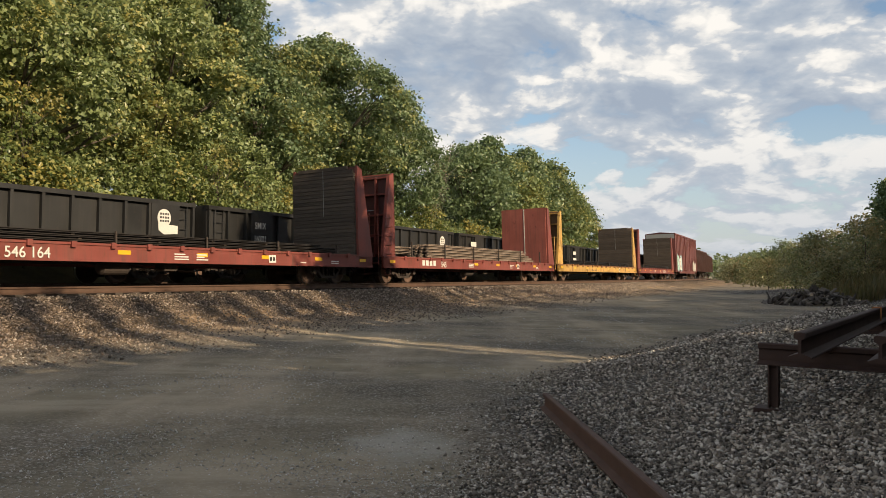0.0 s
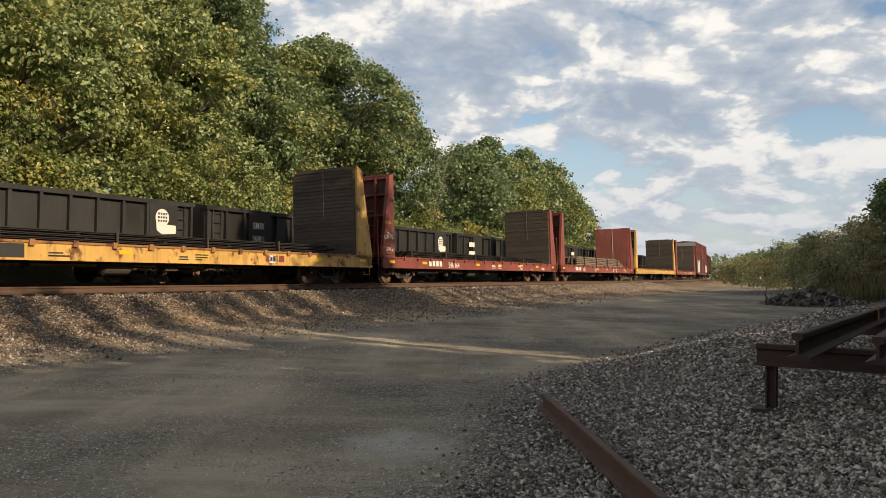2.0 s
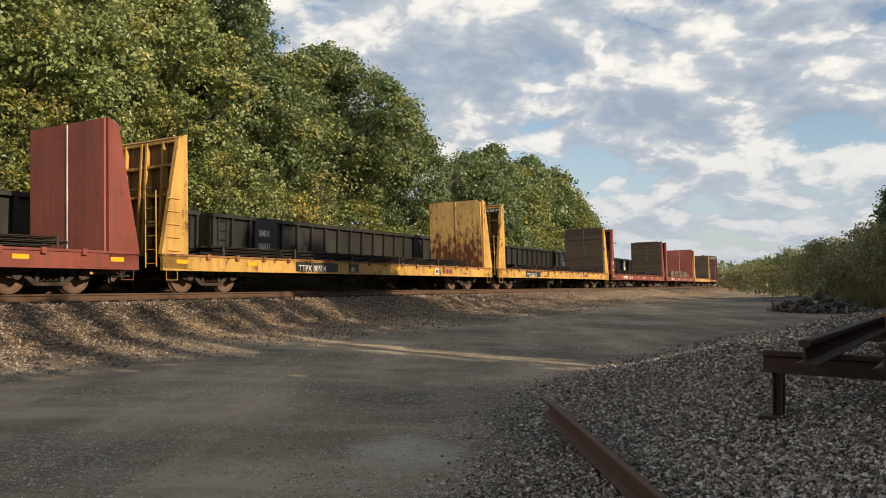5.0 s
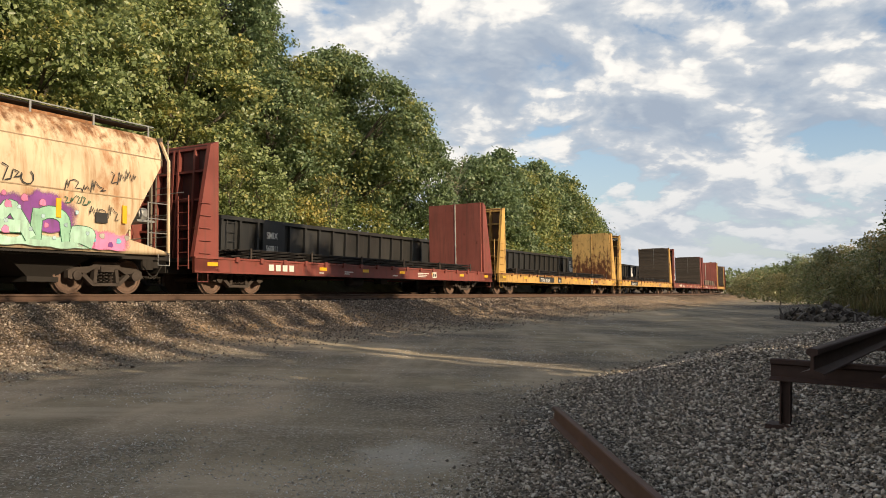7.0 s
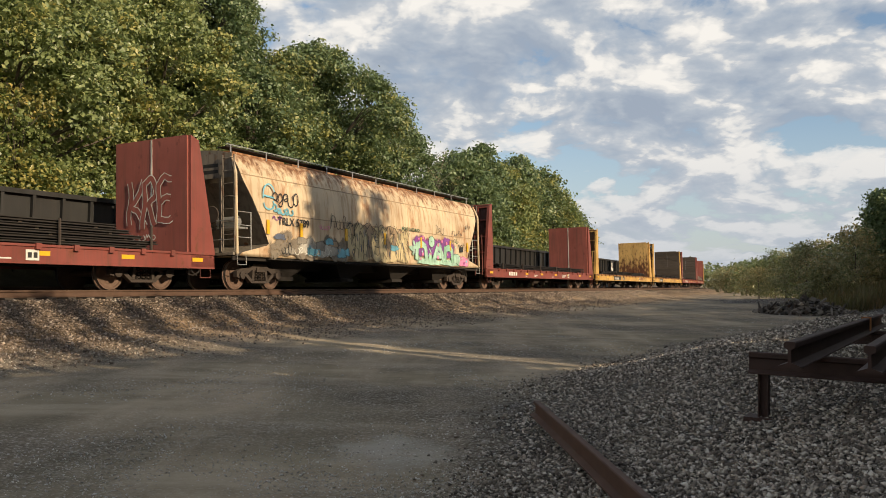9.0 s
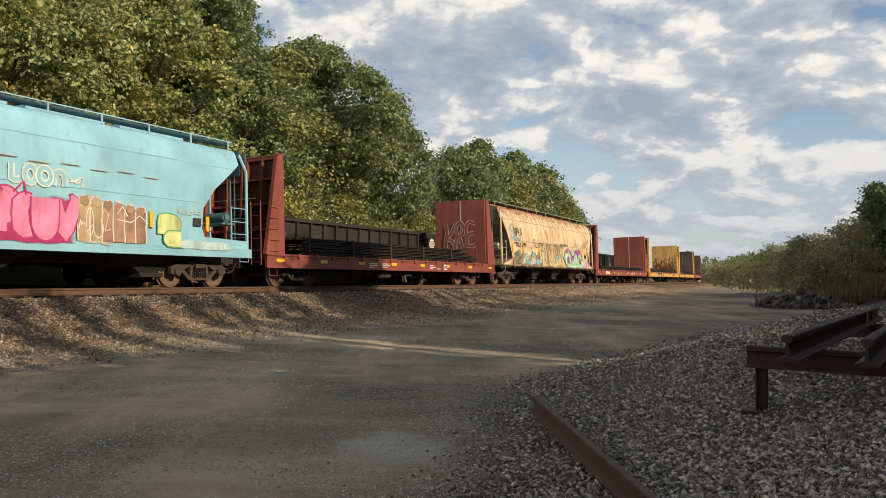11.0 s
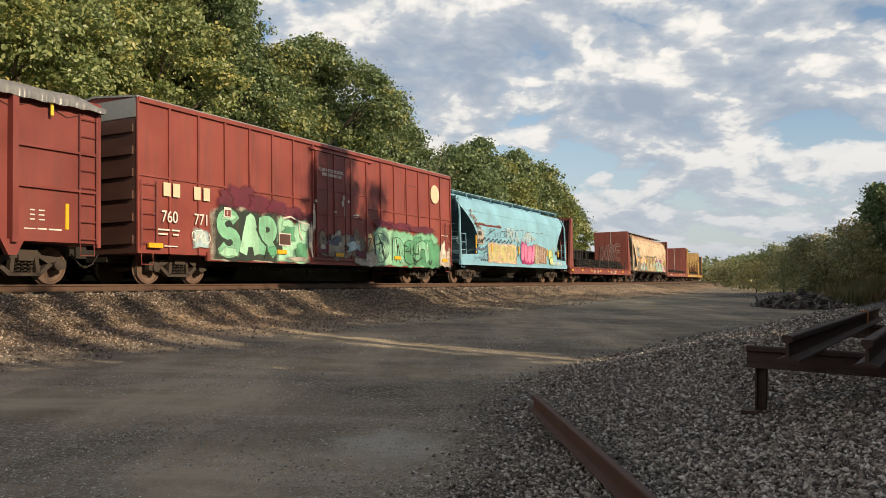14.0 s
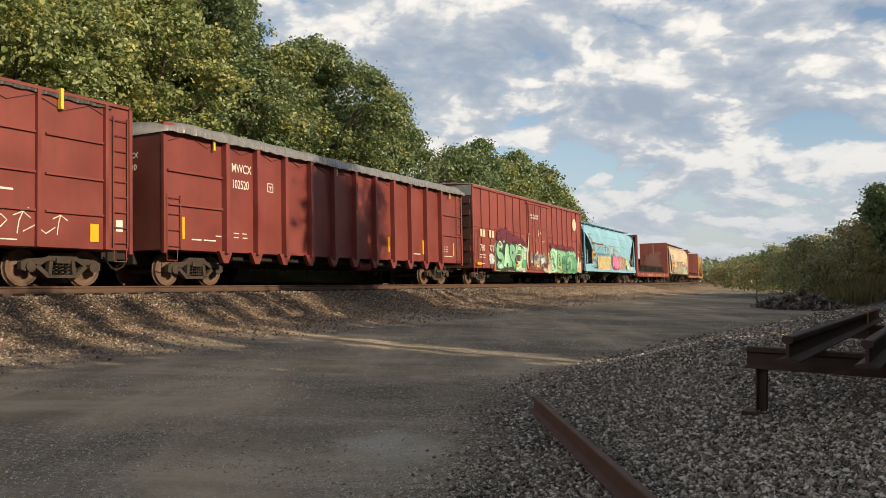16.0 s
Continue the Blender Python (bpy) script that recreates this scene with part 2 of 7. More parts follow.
def ground_mat():
    m, nt, b = bsdf_mat("ground_dirt")
    vec = coords(nt, shift=False)
    big = noise_tex(nt, vec, 0.16, 5)
    mid = noise_tex(nt, vec, 1.1, 7, 0.62)
    # packed dirt with wheel-worn bands along the lane
    lane = noise_tex(nt, coords(nt, (0.55, 0.10, 1), False), 1.6, 5, 0.6)
    dirt = mix_col(nt, ramp(nt, mid, [(0.3, (0, 0, 0, 1)), (0.7, (1, 1, 1, 1))]), (0.230, 0.192, 0.126), (0.405, 0.345, 0.240))
    dirt = mix_col(nt, ramp(nt, lane, [(0.45, (0, 0, 0, 1)), (0.66, (1, 1, 1, 1))]), dirt, (0.52, 0.425, 0.30))
    streak = noise_tex(nt, coords(nt, (0.32, 0.95, 1), False), 1.1, 7, 0.66)
    dirt = mix_col(nt, math_node(nt, "MULTIPLY", ramp(nt, streak, [(0.47, (0, 0, 0, 1)), (0.60, (1, 1, 1, 1))]), 0.55), dirt, (0.56, 0.47, 0.345))
    # fine gravel: small cells, each its own grey
    v1 = nt.nodes.new("ShaderNodeTexVoronoi")
    v1.inputs["Scale"].default_value = 42.0
    nt.links.new(vec, v1.inputs["Vector"])
    sp = nt.nodes.new("ShaderNodeSeparateColor")
    nt.links.new(v1.outputs["Color"], sp.inputs[0])
    grit = ramp(nt, sp.outputs[0], [(0.0, (0.03, 0.027, 0.024, 1)), (0.5, (0.145, 0.13, 0.112, 1)), (0.82, (0.31, 0.285, 0.25, 1)), (1.0, (0.66, 0.63, 0.57, 1))])
    at = nt.nodes.new("ShaderNodeAttribute")
    at.attribute_name = "stony"
    gm = math_node(nt, "ADD", at.outputs["Fac"], math_node(nt, "MULTIPLY", ramp(nt, big, [(0.43, (0.08, 0.08, 0.08, 1)), (0.58, (1, 1, 1, 1))]), 0.75))
    gm = math_node(nt, "MULTIPLY", gm, ramp(nt, mid, [(0.25, (0.55, 0.55, 0.55, 1)), (0.6, (1, 1, 1, 1))]))
    c = mix_col(nt, math_node(nt, "MINIMUM", gm, 1.0), dirt, grit)
    # the railway bed is browner
    bt = nt.nodes.new("ShaderNodeAttribute")
    bt.attribute_name = "bed"
    c = mix_col(nt, math_node(nt, "MULTIPLY", bt.outputs["Fac"], 0.85), c, mix_col(nt, 1.0, c, (0.95, 0.77, 0.61), "MULTIPLY"))
    # shade between the rails and on towards the second track, painted as near-black ground
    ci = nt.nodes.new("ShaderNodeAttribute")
    ci.attribute_name = "track_shade"
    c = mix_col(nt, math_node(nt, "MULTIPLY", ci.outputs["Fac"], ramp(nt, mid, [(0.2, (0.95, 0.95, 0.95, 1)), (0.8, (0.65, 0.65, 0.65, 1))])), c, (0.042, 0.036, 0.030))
    # one worn pale patch of old concrete dust
    pm = nt.nodes.new("ShaderNodeMapping")
    pm.inputs["Location"].default_value, pm.inputs["Scale"].default_value = (-0.06, -7.38, 0), (1.1, 0.9, 1)
    wob = nt.nodes.new("ShaderNodeTexNoise")
    wob.inputs["Scale"].default_value, wob.inputs["Detail"].default_value = 2.5, 5
    nt.links.new(vec, wob.inputs["Vector"])
    ad = nt.nodes.new("ShaderNodeVectorMath")
    nt.links.new(vec, ad.inputs[0]), nt.links.new(wob.outputs["Color"], ad.inputs[1])
    nt.links.new(ad.outputs[0], pm.inputs[0])
    gr = nt.nodes.new("ShaderNodeTexGradient")
    gr.gradient_type = "SPHERICAL"
    nt.links.new(pm.outputs[0], gr.inputs[0])
    c = mix_col(nt, ramp(nt, gr.outputs["Fac"], [(0.1, (0, 0, 0, 1)), (0.5, (0.8, 0.8, 0.8, 1))]), c, (0.50, 0.47, 0.40))
    nt.links.new(c, b.inputs["Base Color"])
    b.inputs["Roughness"].default_value = 0.95
    b.inputs["Specular IOR Level"].default_value = 0.2
    h = math_node(nt, "ADD", math_node(nt, "MULTIPLY", v1.outputs["Distance"], gm), mid)
    bump(nt, b, h, 1.0, 0.04)
    return m


RED = paint("red_oxide_paint", (0.235, 0.055, 0.040), 0.3, 0.5)
RED_NEW = paint("red_paint", (0.220, 0.045, 0.036), 0.05, 0.25, 0.5)
RED_BOX = paint("boxcar_red_paint", (0.27, 0.058, 0.045), 0.15, 0.4, 0.5)
DULL_RED = paint("dull_maroon_paint", (0.16, 0.045, 0.038), 0.3, 0.5)
YELLOW = paint("yellow_paint", (0.61, 0.365, 0.095), 0.66, 0.55, 0.6, (0.15, 0.06, 0.025), (0.20, 0.12, 0.05))
# end-wall recesses: shade between the ribs put into the colour, besides grime and rust
RECESS_RED = paint("grimy_shaded_maroon_paint", (0.085, 0.028, 0.022), 0.5, 0.6)
RECESS = paint("rusty_shaded_yellow_paint", (0.17, 0.085, 0.030), 0.6, 0.6)
RUSTY_YELLOW = paint("rusted_yellow_paint", (0.74, 0.475, 0.165), 0.55, 0.5, 0.6, (0.17, 0.045, 0.022), (0.34, 0.15, 0.05), (4.9, 1.2), 0.14, 0.55)
CREAM = paint("stained_cream_paint", (0.69, 0.55, 0.365), 0.70, 0.8, 0.55, (0.36, 0.135, 0.036), (0.36, 0.17, 0.06), (2.9, 4.5), 0.20, 1.8)
BLUE = paint("sky_blue_paint", (0.25, 0.52, 0.67), 0.12, 0.22, 0.5, (0.25, 0.13, 0.07), (0.20, 0.22, 0.22))
BLACK = paint("black_paint", (0.020, 0.020, 0.019), 0.12, 0.4, 0.5, (0.06, 0.04, 0.03), (0.05, 0.045, 0.04))
FACE_RED = paint("faded_red_paint", (0.34, 0.095, 0.070), 0.3, 0.4, 0.6, (0.12, 0.04, 0.025))
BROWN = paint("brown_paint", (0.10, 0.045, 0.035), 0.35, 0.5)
UNDER = plain("grimy_steel", (0.022, 0.018, 0.015), 0.85)
LIP = paint("rust_eaten_yellow_paint", (0.33, 0.155, 0.05), 0.85, 0.6, 0.65, (0.11, 0.04, 0.02))
TRUCK = plain("dusty_cast_steel", (0.055, 0.042, 0.034), 0.85, 0, 0.55, 3)
WHEEL = plain("rusty_wheel", (0.15, 0.095, 0.068), 0.75, 0.1, 0.5, 4)
TREAD = plain("worn_steel", (0.45, 0.42, 0.40), 0.35, 0.9, 0.2)
RAIL_M = plain("rusty_rail", (0.115, 0.068, 0.046), 0.75, 0.1, 0.45, 5)
RAIL_TOP = plain("rail_head", (0.30, 0.25, 0.21), 0.45, 0.7, 0.15)
RUST_DARK = plain("dark_rust", (0.060, 0.034, 0.026), 0.8, 0.1, 0.5, 6)
TIE_M = wood_mat("creosote_tie", (0.05, 0.04, 0.032), (0.11, 0.09, 0.07))
PLANK = wood_mat("grey_planks", (0.048, 0.037, 0.029), (0.17, 0.135, 0.105))
BAR_DARK = plain("dark_steel_bars", (0.035, 0.030, 0.027), 0.6, 0.4, 0.4, 3)
BAR_GREY = plain("grey_steel_bars", (0.30, 0.24, 0.19), 0.7, 0.2, 0.35, 3)
TARP = plain("grey_tarp", (0.27, 0.27, 0.265), 0.33, 0.35, 0.55, 3.4, 1.0)
TARP_DARK = plain("black_tarp", (0.055, 0.05, 0.048), 0.55, 0.0, 0.4, 2.0, 0.5)
WHITE = plain("white_stencil", (0.72, 0.70, 0.64), 0.6, 0, 0.12, 20)
DARK_INK = plain("black_stencil", (0.03, 0.03, 0.03), 0.6)
AMBER = plain("reflector_yellow", (0.80, 0.45, 0.02), 0.45, 0, 0.1)
STRAP = plain("yellow_strap", (0.75, 0.60, 0.05), 0.6, 0, 0.15)
DISC = plain("cream_disc", (0.70, 0.60, 0.42), 0.6, 0, 0.1)
SILVER = plain("galvanised_steel", (0.42, 0.42, 0.40), 0.45, 0.6, 0.2)
BARK = plain("bark", (0.11, 0.09, 0.07), 0.95, 0, 0.4, 3, 0.7)
G_GREEN = spray("mint_spray_paint", (0.22, 0.52, 0.33), 0.2)
G_DEEP = spray("dark_green_spray_paint", (0.03, 0.13, 0.07), 0.2)
G_PLUM = spray("plum_spray_paint", (0.13, 0.02, 0.04), 0.4)
G_WHITE = spray("white_spray_paint", (0.70, 0.68, 0.60), 0.35)
G_BLACK = spray("black_spray_paint", (0.025, 0.025, 0.025), 0.2)
G_PINK = spray("pink_spray_paint", (0.72, 0.22, 0.40), 0.2)
G_MAGENTA = spray("magenta_spray_paint", (0.42, 0.03, 0.16), 0.2)
G_PURPLE = spray("purple_spray_paint", (0.24, 0.07, 0.30), 0.2)
G_GOLD = spray("straw_spray_paint", (0.52, 0.45, 0.20), 0.2)
G_LIME = spray("pale_lime_spray_paint", (0.55, 0.62, 0.28), 0.2)
G_TEAL = spray("pale_teal_spray_paint", (0.42, 0.66, 0.52), 0.2)
G_SKY = spray("sky_spray_paint", (0.18, 0.48, 0.60), 0.35)
G_GREY = spray("grey_spray_paint", (0.30, 0.27, 0.22), 0.5)
G_ASH = spray("faded_white_spray_paint", (0.50, 0.47, 0.40), 0.75)
G_TAN = spray("tan_spray_paint", (0.40, 0.29, 0.18), 0.45)
G_SAND = spray("sand_spray_paint", (0.60, 0.49, 0.28), 0.2)
G_MINT = spray("pale_mint_spray_paint", (0.36, 0.66, 0.46), 0.2)
G_SKYPALE = spray("pale_blue_spray_paint", (0.42, 0.58, 0.62), 0.6)
G_LEAF = spray("leaf_green_spray_paint", (0.10, 0.33, 0.18), 0.2)
G_RUST = spray("rust_stain", (0.20, 0.085, 0.035), 0.45)
G_BARK = spray("brown_spray_paint", (0.33, 0.20, 0.14), 0.2, 0.45)
G_ROSE = spray("pale_rose_spray_paint", (0.72, 0.52, 0.42), 0.2)
G_OLIVE = spray("olive_gold_spray_paint", (0.52, 0.50, 0.22), 0.15, 0.4)
G_NIGHT = spray("green_black_spray_paint", (0.030, 0.045, 0.035), 0.12)
G_GRIME = spray("grey_brown_grime", (0.24, 0.20, 0.15), 0.85)
G_SLATE = spray("slate_spray_paint", (0.10, 0.12, 0.17), 0.2)
BALLAST = stone_mat("ballast_stone", [(0.066, 0.056, 0.046), (0.195, 0.167, 0.136), (0.34, 0.292, 0.238), (0.57, 0.50, 0.41), (0.94, 0.87, 0.77)])
GRIT = stone_mat("grit", [(0.30, 0.275, 0.235), (0.55, 0.51, 0.45), (0.75, 0.71, 0.64), (0.95, 0.92, 0.86)])
BED_STONE = stone_mat("track_ballast", [(0.115, 0.092, 0.072), (0.20, 0.158, 0.122), (0.34, 0.265, 0.205), (0.70, 0.59, 0.48)])
RUBBLE = stone_mat("rubble", [(0.03, 0.027, 0.025), (0.07, 0.06, 0.052), (0.12, 0.10, 0.085), (0.25, 0.23, 0.20)])
OAK = leaf_mat("oak_leaves", (0.085, 0.138, 0.064), (0.255, 0.335, 0.172), (0.42, 0.40, 0.13), 0.12)
MAPLE = leaf_mat("maple_leaves", (0.148, 0.198, 0.078), (0.405, 0.465, 0.198), (0.52, 0.45, 0.14), 0.10)
GOLDEN = leaf_mat("golden_leaves", (0.16, 0.165, 0.050), (0.50, 0.46, 0.17), (0.58, 0.44, 0.13), 0.35)
SHRUB = leaf_mat("shrub_leaves", (0.095, 0.140, 0.045), (0.290, 0.335, 0.115), (0.50, 0.39, 0.10), 0.25)
DRY = leaf_mat("dry_leaves", (0.150, 0.155, 0.075), (0.40, 0.385, 0.20), (0.42, 0.32, 0.16), 0.3)
MIDGREEN = leaf_mat("mid_green_leaves", (0.075, 0.112, 0.048), (0.23, 0.285, 0.13), (0.26, 0.25, 0.10), 0.2)
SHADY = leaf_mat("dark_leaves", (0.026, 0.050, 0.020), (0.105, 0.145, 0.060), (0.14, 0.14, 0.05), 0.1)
WEED = leaf_mat("dry_weeds", (0.085, 0.075, 0.035), (0.20, 0.17, 0.09), (0.20, 0.12, 0.06), 0.4)

# ---- building blocks ----
def box(bm, x0, x1, y0, y1, z0, z1):
    v = [bm.verts.new((x, y, z)) for x in (x0, x1) for y in (y0, y1) for z in (z0, z1)]
    for f in ((0, 1, 3, 2), (4, 6, 7, 5), (0, 4, 5, 1), (2, 3, 7, 6), (0, 2, 6, 4), (1, 5, 7, 3)):
        bm.faces.new([v[i] for i in f])


def prism(bm, pts, a, b, axis="y"):
    """a flat outline (u, w) pushed from a to b along an axis: y takes (x, z), x takes (y, z), z takes (x, y)"""
    put = {"y": lambda u, w, k: (u, k, w), "x": lambda u, w, k: (k, u, w), "z": lambda u, w, k: (u, w, k)}[axis]
    lo, hi = [bm.verts.new(put(u, w, a)) for u, w in pts], [bm.verts.new(put(u, w, b)) for u, w in pts]
    n = len(pts)
    bm.faces.new(lo), bm.faces.new(hi[::-1])
    for i in range(n):
        bm.faces.new((lo[i], hi[i], hi[(i + 1) % n], lo[(i + 1) % n]))


def tube(bm, pts, r, n=6, r_end=None):
    """a round bar along a line of points, tapering to r_end"""
    pts = [Vector(p) for p in pts]
    rings = []
    for i, p in enumerate(pts):
        d = (pts[min(i + 1, len(pts) - 1)] - pts[max(i - 1, 0)]).normalized()
        side = d.orthogonal().normalized()
        up = d.cross(side)
        rr = r if r_end is None else r + (r_end - r) * i / (len(pts) - 1)
        rings.append([bm.verts.new(p + (side * math.cos(k * 2 * math.pi / n) + up * math.sin(k * 2 * math.pi / n)) * rr) for k in range(n)])
    for a, b in zip(rings, rings[1:]):
        for k in range(n):
            bm.faces.new((a[k], a[(k + 1) % n], b[(k + 1) % n], b[k]))
    bm.faces.new(rings[0][::-1]), bm.faces.new(rings[-1])


def lathe(bm, profile, n=24, axis="y", centre=(0, 0, 0)):
    """an outline of (along, radius) turned round an axis"""
    rings = []
    for a, r in profile:
        ring = []
        for k in range(n):
            c, s = math.cos(k * 2 * math.pi / n) * r, math.sin(k * 2 * math.pi / n) * r
            p = {"y": (c, a, s), "x": (a, c, s), "z": (c, s, a)}[axis]
            ring.append(bm.verts.new(Vector(p) + Vector(centre)))
        rings.append(ring)
    for a, b in zip(rings, rings[1:]):
        for k in range(n):
            bm.faces.new((a[k], a[(k + 1) % n], b[(k + 1) % n], b[k]))
    bm.faces.new(rings[0][::-1]), bm.faces.new(rings[-1])


def to_mesh(name, bm, mats, smooth_faces=False):
    bmesh.ops.recalc_face_normals(bm, faces=bm.faces)
    me = bpy.data.meshes.new(name)
    bm.to_mesh(me)
    bm.free()
    for m in (mats if isinstance(mats, (list, tuple)) else [mats]):
        me.materials.append(m)
    if smooth_faces:
        me.polygons.foreach_set("use_smooth", [True] * len(me.polygons))
    return me


def part(name, bm, material, parent, label="", soft=False):
    ob = new(name, bm if isinstance(bm, bpy.types.Mesh) else to_mesh(name, bm, material, soft))
    ob.parent = parent
    if label:
        ob["label"] = label
    return ob


def boxes(name, material, parent, *specs, label=""):
    bm = bmesh.new()
    for s in specs:
        box(bm, *s)
    return part(name, bm, material, parent, label)


def thing(name, label, category, group="", kind=""):
    return tagged(new(name), label, category, group, kind)


def raw_mesh(name, verts, faces, material):
    """a mesh from arrays: verts (n, 3), faces (m, k)"""
    me = bpy.data.meshes.new(name)
    nv, (nf, k) = len(verts), faces.shape
    me.vertices.add(nv)
    me.vertices.foreach_set("co", np.ascontiguousarray(verts, dtype=np.float32).ravel())
    me.loops.add(nf * k)
    me.loops.foreach_set("vertex_index", np.ascontiguousarray(faces, dtype=np.int32).ravel())
    me.polygons.add(nf)
    me.polygons.foreach_set("loop_start", np.arange(0, nf * k, k, dtype=np.int32))
    me.polygons.foreach_set("loop_total", np.full(nf, k, dtype=np.int32))
    me.materials.append(material)
    me.update(calc_edges=True)
    return me


def lettering(parent, text, x, y, z, size, material, label="", turn=0.0, squeeze=1.0):
    """raised letters on the camera's side of a car; x, z: lower left corner"""
    cu = bpy.data.curves.new("lettering", "FONT")
    cu.body, cu.size, cu.extrude, cu.offset = text, size, 0.002, 0.003
    tmp = new("tmp", cu)
    me = bpy.data.meshes.new_from_object(tmp)
    bpy.data.objects.remove(tmp)
    me.materials.clear()
    me.materials.append(material)
    me.transform(Matrix.Translation((x, y, z)) @ Matrix.Rotation(radians(turn), 4, "Z") @ Matrix.Rotation(radians(90), 4, "X") @ Matrix.Diagonal((squeeze, 1, 1, 1)))
    me.name = "lettering"
    return part("lettering", me, None, parent, label)


def bars(parent, material, y, rows, name="stencil"):
    """illegible writing as plain bars, each a mark of its own: rows of (x, z, length, height)"""
    for x, z, w, h in rows:
        boxes(name, material, parent, (x, x + w, y - 0.002, y + 0.002, z, z + h))


def stroke(bm, pts, w, y, tilt=0.00006):
    """a painted line of width w near the plane at y, through (x, z) points; it rises a hair as it goes, so it never lies in itself"""
    p = np.array(pts, float)
    d = np.gradient(p, axis=0)
    d /= np.maximum(np.linalg.norm(d, axis=1, keepdims=True), 1e-6)
    nrm = np.stack([-d[:, 1], d[:, 0]], 1) * w / 2
    a = [bm.verts.new((q[0], y - tilt * i, q[1])) for i, q in enumerate(p + nrm)]
    b = [bm.verts.new((q[0], y - tilt * i, q[1])) for i, q in enumerate(p - nrm)]
    for i in range(len(p) - 1):
        bm.faces.new((a[i], a[i + 1], b[i + 1], b[i]))


def arc(cx, cz, rx, rz, a0, a1, n=10):
    t = np.radians(np.linspace(a0, a1, n))
    return [(cx + rx * math.cos(k), cz + rz * math.sin(k)) for k in t]


def thin_edges(ob, values):
    """marks how thin the paint is at each vertex"""
    at = ob.data.attributes.new("thin", "FLOAT", "POINT")
    at.data.foreach_set("value", values)
    return ob


def spray_mass(parent, x0, x1, z0, z1, y, material, seed, ragged=0.12, drips=0):
    """one uneven field of sprayed paint with a ragged top and a wavering foot, thin along its edges"""
    rng = random.Random(seed)
    n = max(14, int((x1 - x0) / 0.10))
    ph = [rng.uniform(0, 6.28) for _ in range(6)]
    h = z1 - z0
    bm = bmesh.new()
    prev, thin = None, []
    for k in range(n + 1):
        f = k / n
        x = x0 + (x1 - x0) * f
        up = h * ragged * (math.sin(x * 2.3 + ph[0]) + 0.8 * math.sin(x * 5.1 + ph[1]) + 0.5 * math.sin(x * 11.7 + ph[2]) + rng.uniform(-0.35, 0.35)) / 1.6
        lo = h * ragged * 0.35 * (math.sin(x * 3.1 + ph[3]) + 0.6 * math.sin(x * 9.0 + ph[4]))
        if drips and rng.random() < drips:
            lo -= h * rng.uniform(0.05, 0.2)
        side = max(0.0, 1 - min(f, 1 - f) * (x1 - x0) / min(0.4, 0.3 * (x1 - x0)))
        a, b = z0 + lo, z1 + up
        e = min(0.22, 0.3 * (b - a))
        col = [bm.verts.new((x, y, z)) for z in (a, a + 0.5 * e, b - e, b)]
        thin += [max(0.55, side), side, side, 1.0]
        if prev:
            for j in range(3):
                bm.faces.new((prev[j], col[j], col[j + 1], prev[j + 1]))
        prev = col
    return thin_edges(part("graffiti", bm, material, parent), thin)


GLYPHS = {
    "s": [arc(0.5, 0.74, 0.38, 0.26, 20, 265, 9) + arc(0.5, 0.26, 0.40, 0.26, 85, -160, 9)],
    "u": [[(0.10, 1.0), (0.08, 0.6)] + arc(0.5, 0.34, 0.40, 0.34, 180, 360, 9) + [(0.92, 1.0)]],
    "r": [[(0.12, 0.0), (0.14, 0.5), (0.12, 1.0), (0.45, 1.0)] + arc(0.48, 0.75, 0.36, 0.25, 85, -85, 7) + [(0.35, 0.48), (0.60, 0.3), (0.95, 0.0)]],
    "c": [arc(0.56, 0.5, 0.46, 0.50, 45, 315, 12)],
    "d": [[(0.12, 0.0), (0.12, 1.0), (0.35, 1.0)] + arc(0.40, 0.5, 0.50, 0.50, 88, -88, 9) + [(0.12, 0.02)]],
    "e": [[(0.92, 0.95), (0.5, 1.0), (0.14, 0.9), (0.10, 0.5), (0.16, 0.1), (0.5, 0.0), (0.94, 0.06)], [(0.14, 0.5), (0.75, 0.54)]],
    "a": [[(0.0, 0.0), (0.22, 0.5), (0.46, 1.0), (0.56, 1.0), (0.78, 0.5), (0.98, 0.0)], [(0.25, 0.36), (0.74, 0.36)]],
    "i": [[(0.5, 0.0), (0.5, 0.35), (0.46, 0.66)], [(0.44, 0.86), (0.52, 0.98)]],
    "z": [[(0.02, 0.86), (0.4, 1.0), (0.95, 0.86), (0.6, 0.55), (0.1, 0.12), (0.5, 0.0), (1.0, 0.2)], [(0.3, 0.52), (0.9, 0.6)]],
    "k": [[(0.12, 1.02), (0.16, 0.5), (0.10, 0.0)], [(0.95, 1.05), (0.62, 0.7), (0.20, 0.48), (0.6, 0.3), (1.0, -0.05)]],
    "v": [[(0.0, 1.0), (0.22, 0.5), (0.48, 0.02), (0.75, 0.55), (1.02, 1.05), (0.8, 0.98)]],
}


GLYPHS["n"] = [[(0.10, 0.0), (0.12, 0.5), (0.16, 0.98)] + arc(0.5, 0.62, 0.36, 0.36, 140, 0, 8) + [(0.88, 0.3), (0.92, 0.0)]]
GLYPHS["p"] = [[(0.14, 0.0), (0.16, 0.5), (0.14, 0.98), (0.45, 1.0)] + arc(0.48, 0.72, 0.38, 0.28, 85, -95, 8) + [(0.2, 0.44)]]
GLYPHS["t"] = [[(0.02, 0.92), (0.5, 1.0), (0.98, 0.9)], [(0.5, 0.98), (0.52, 0.5), (0.46, 0.0)]]
GLYPHS["l"] = [[(0.16, 1.0), (0.14, 0.5), (0.16, 0.06), (0.55, 0.0), (0.92, 0.10)]]
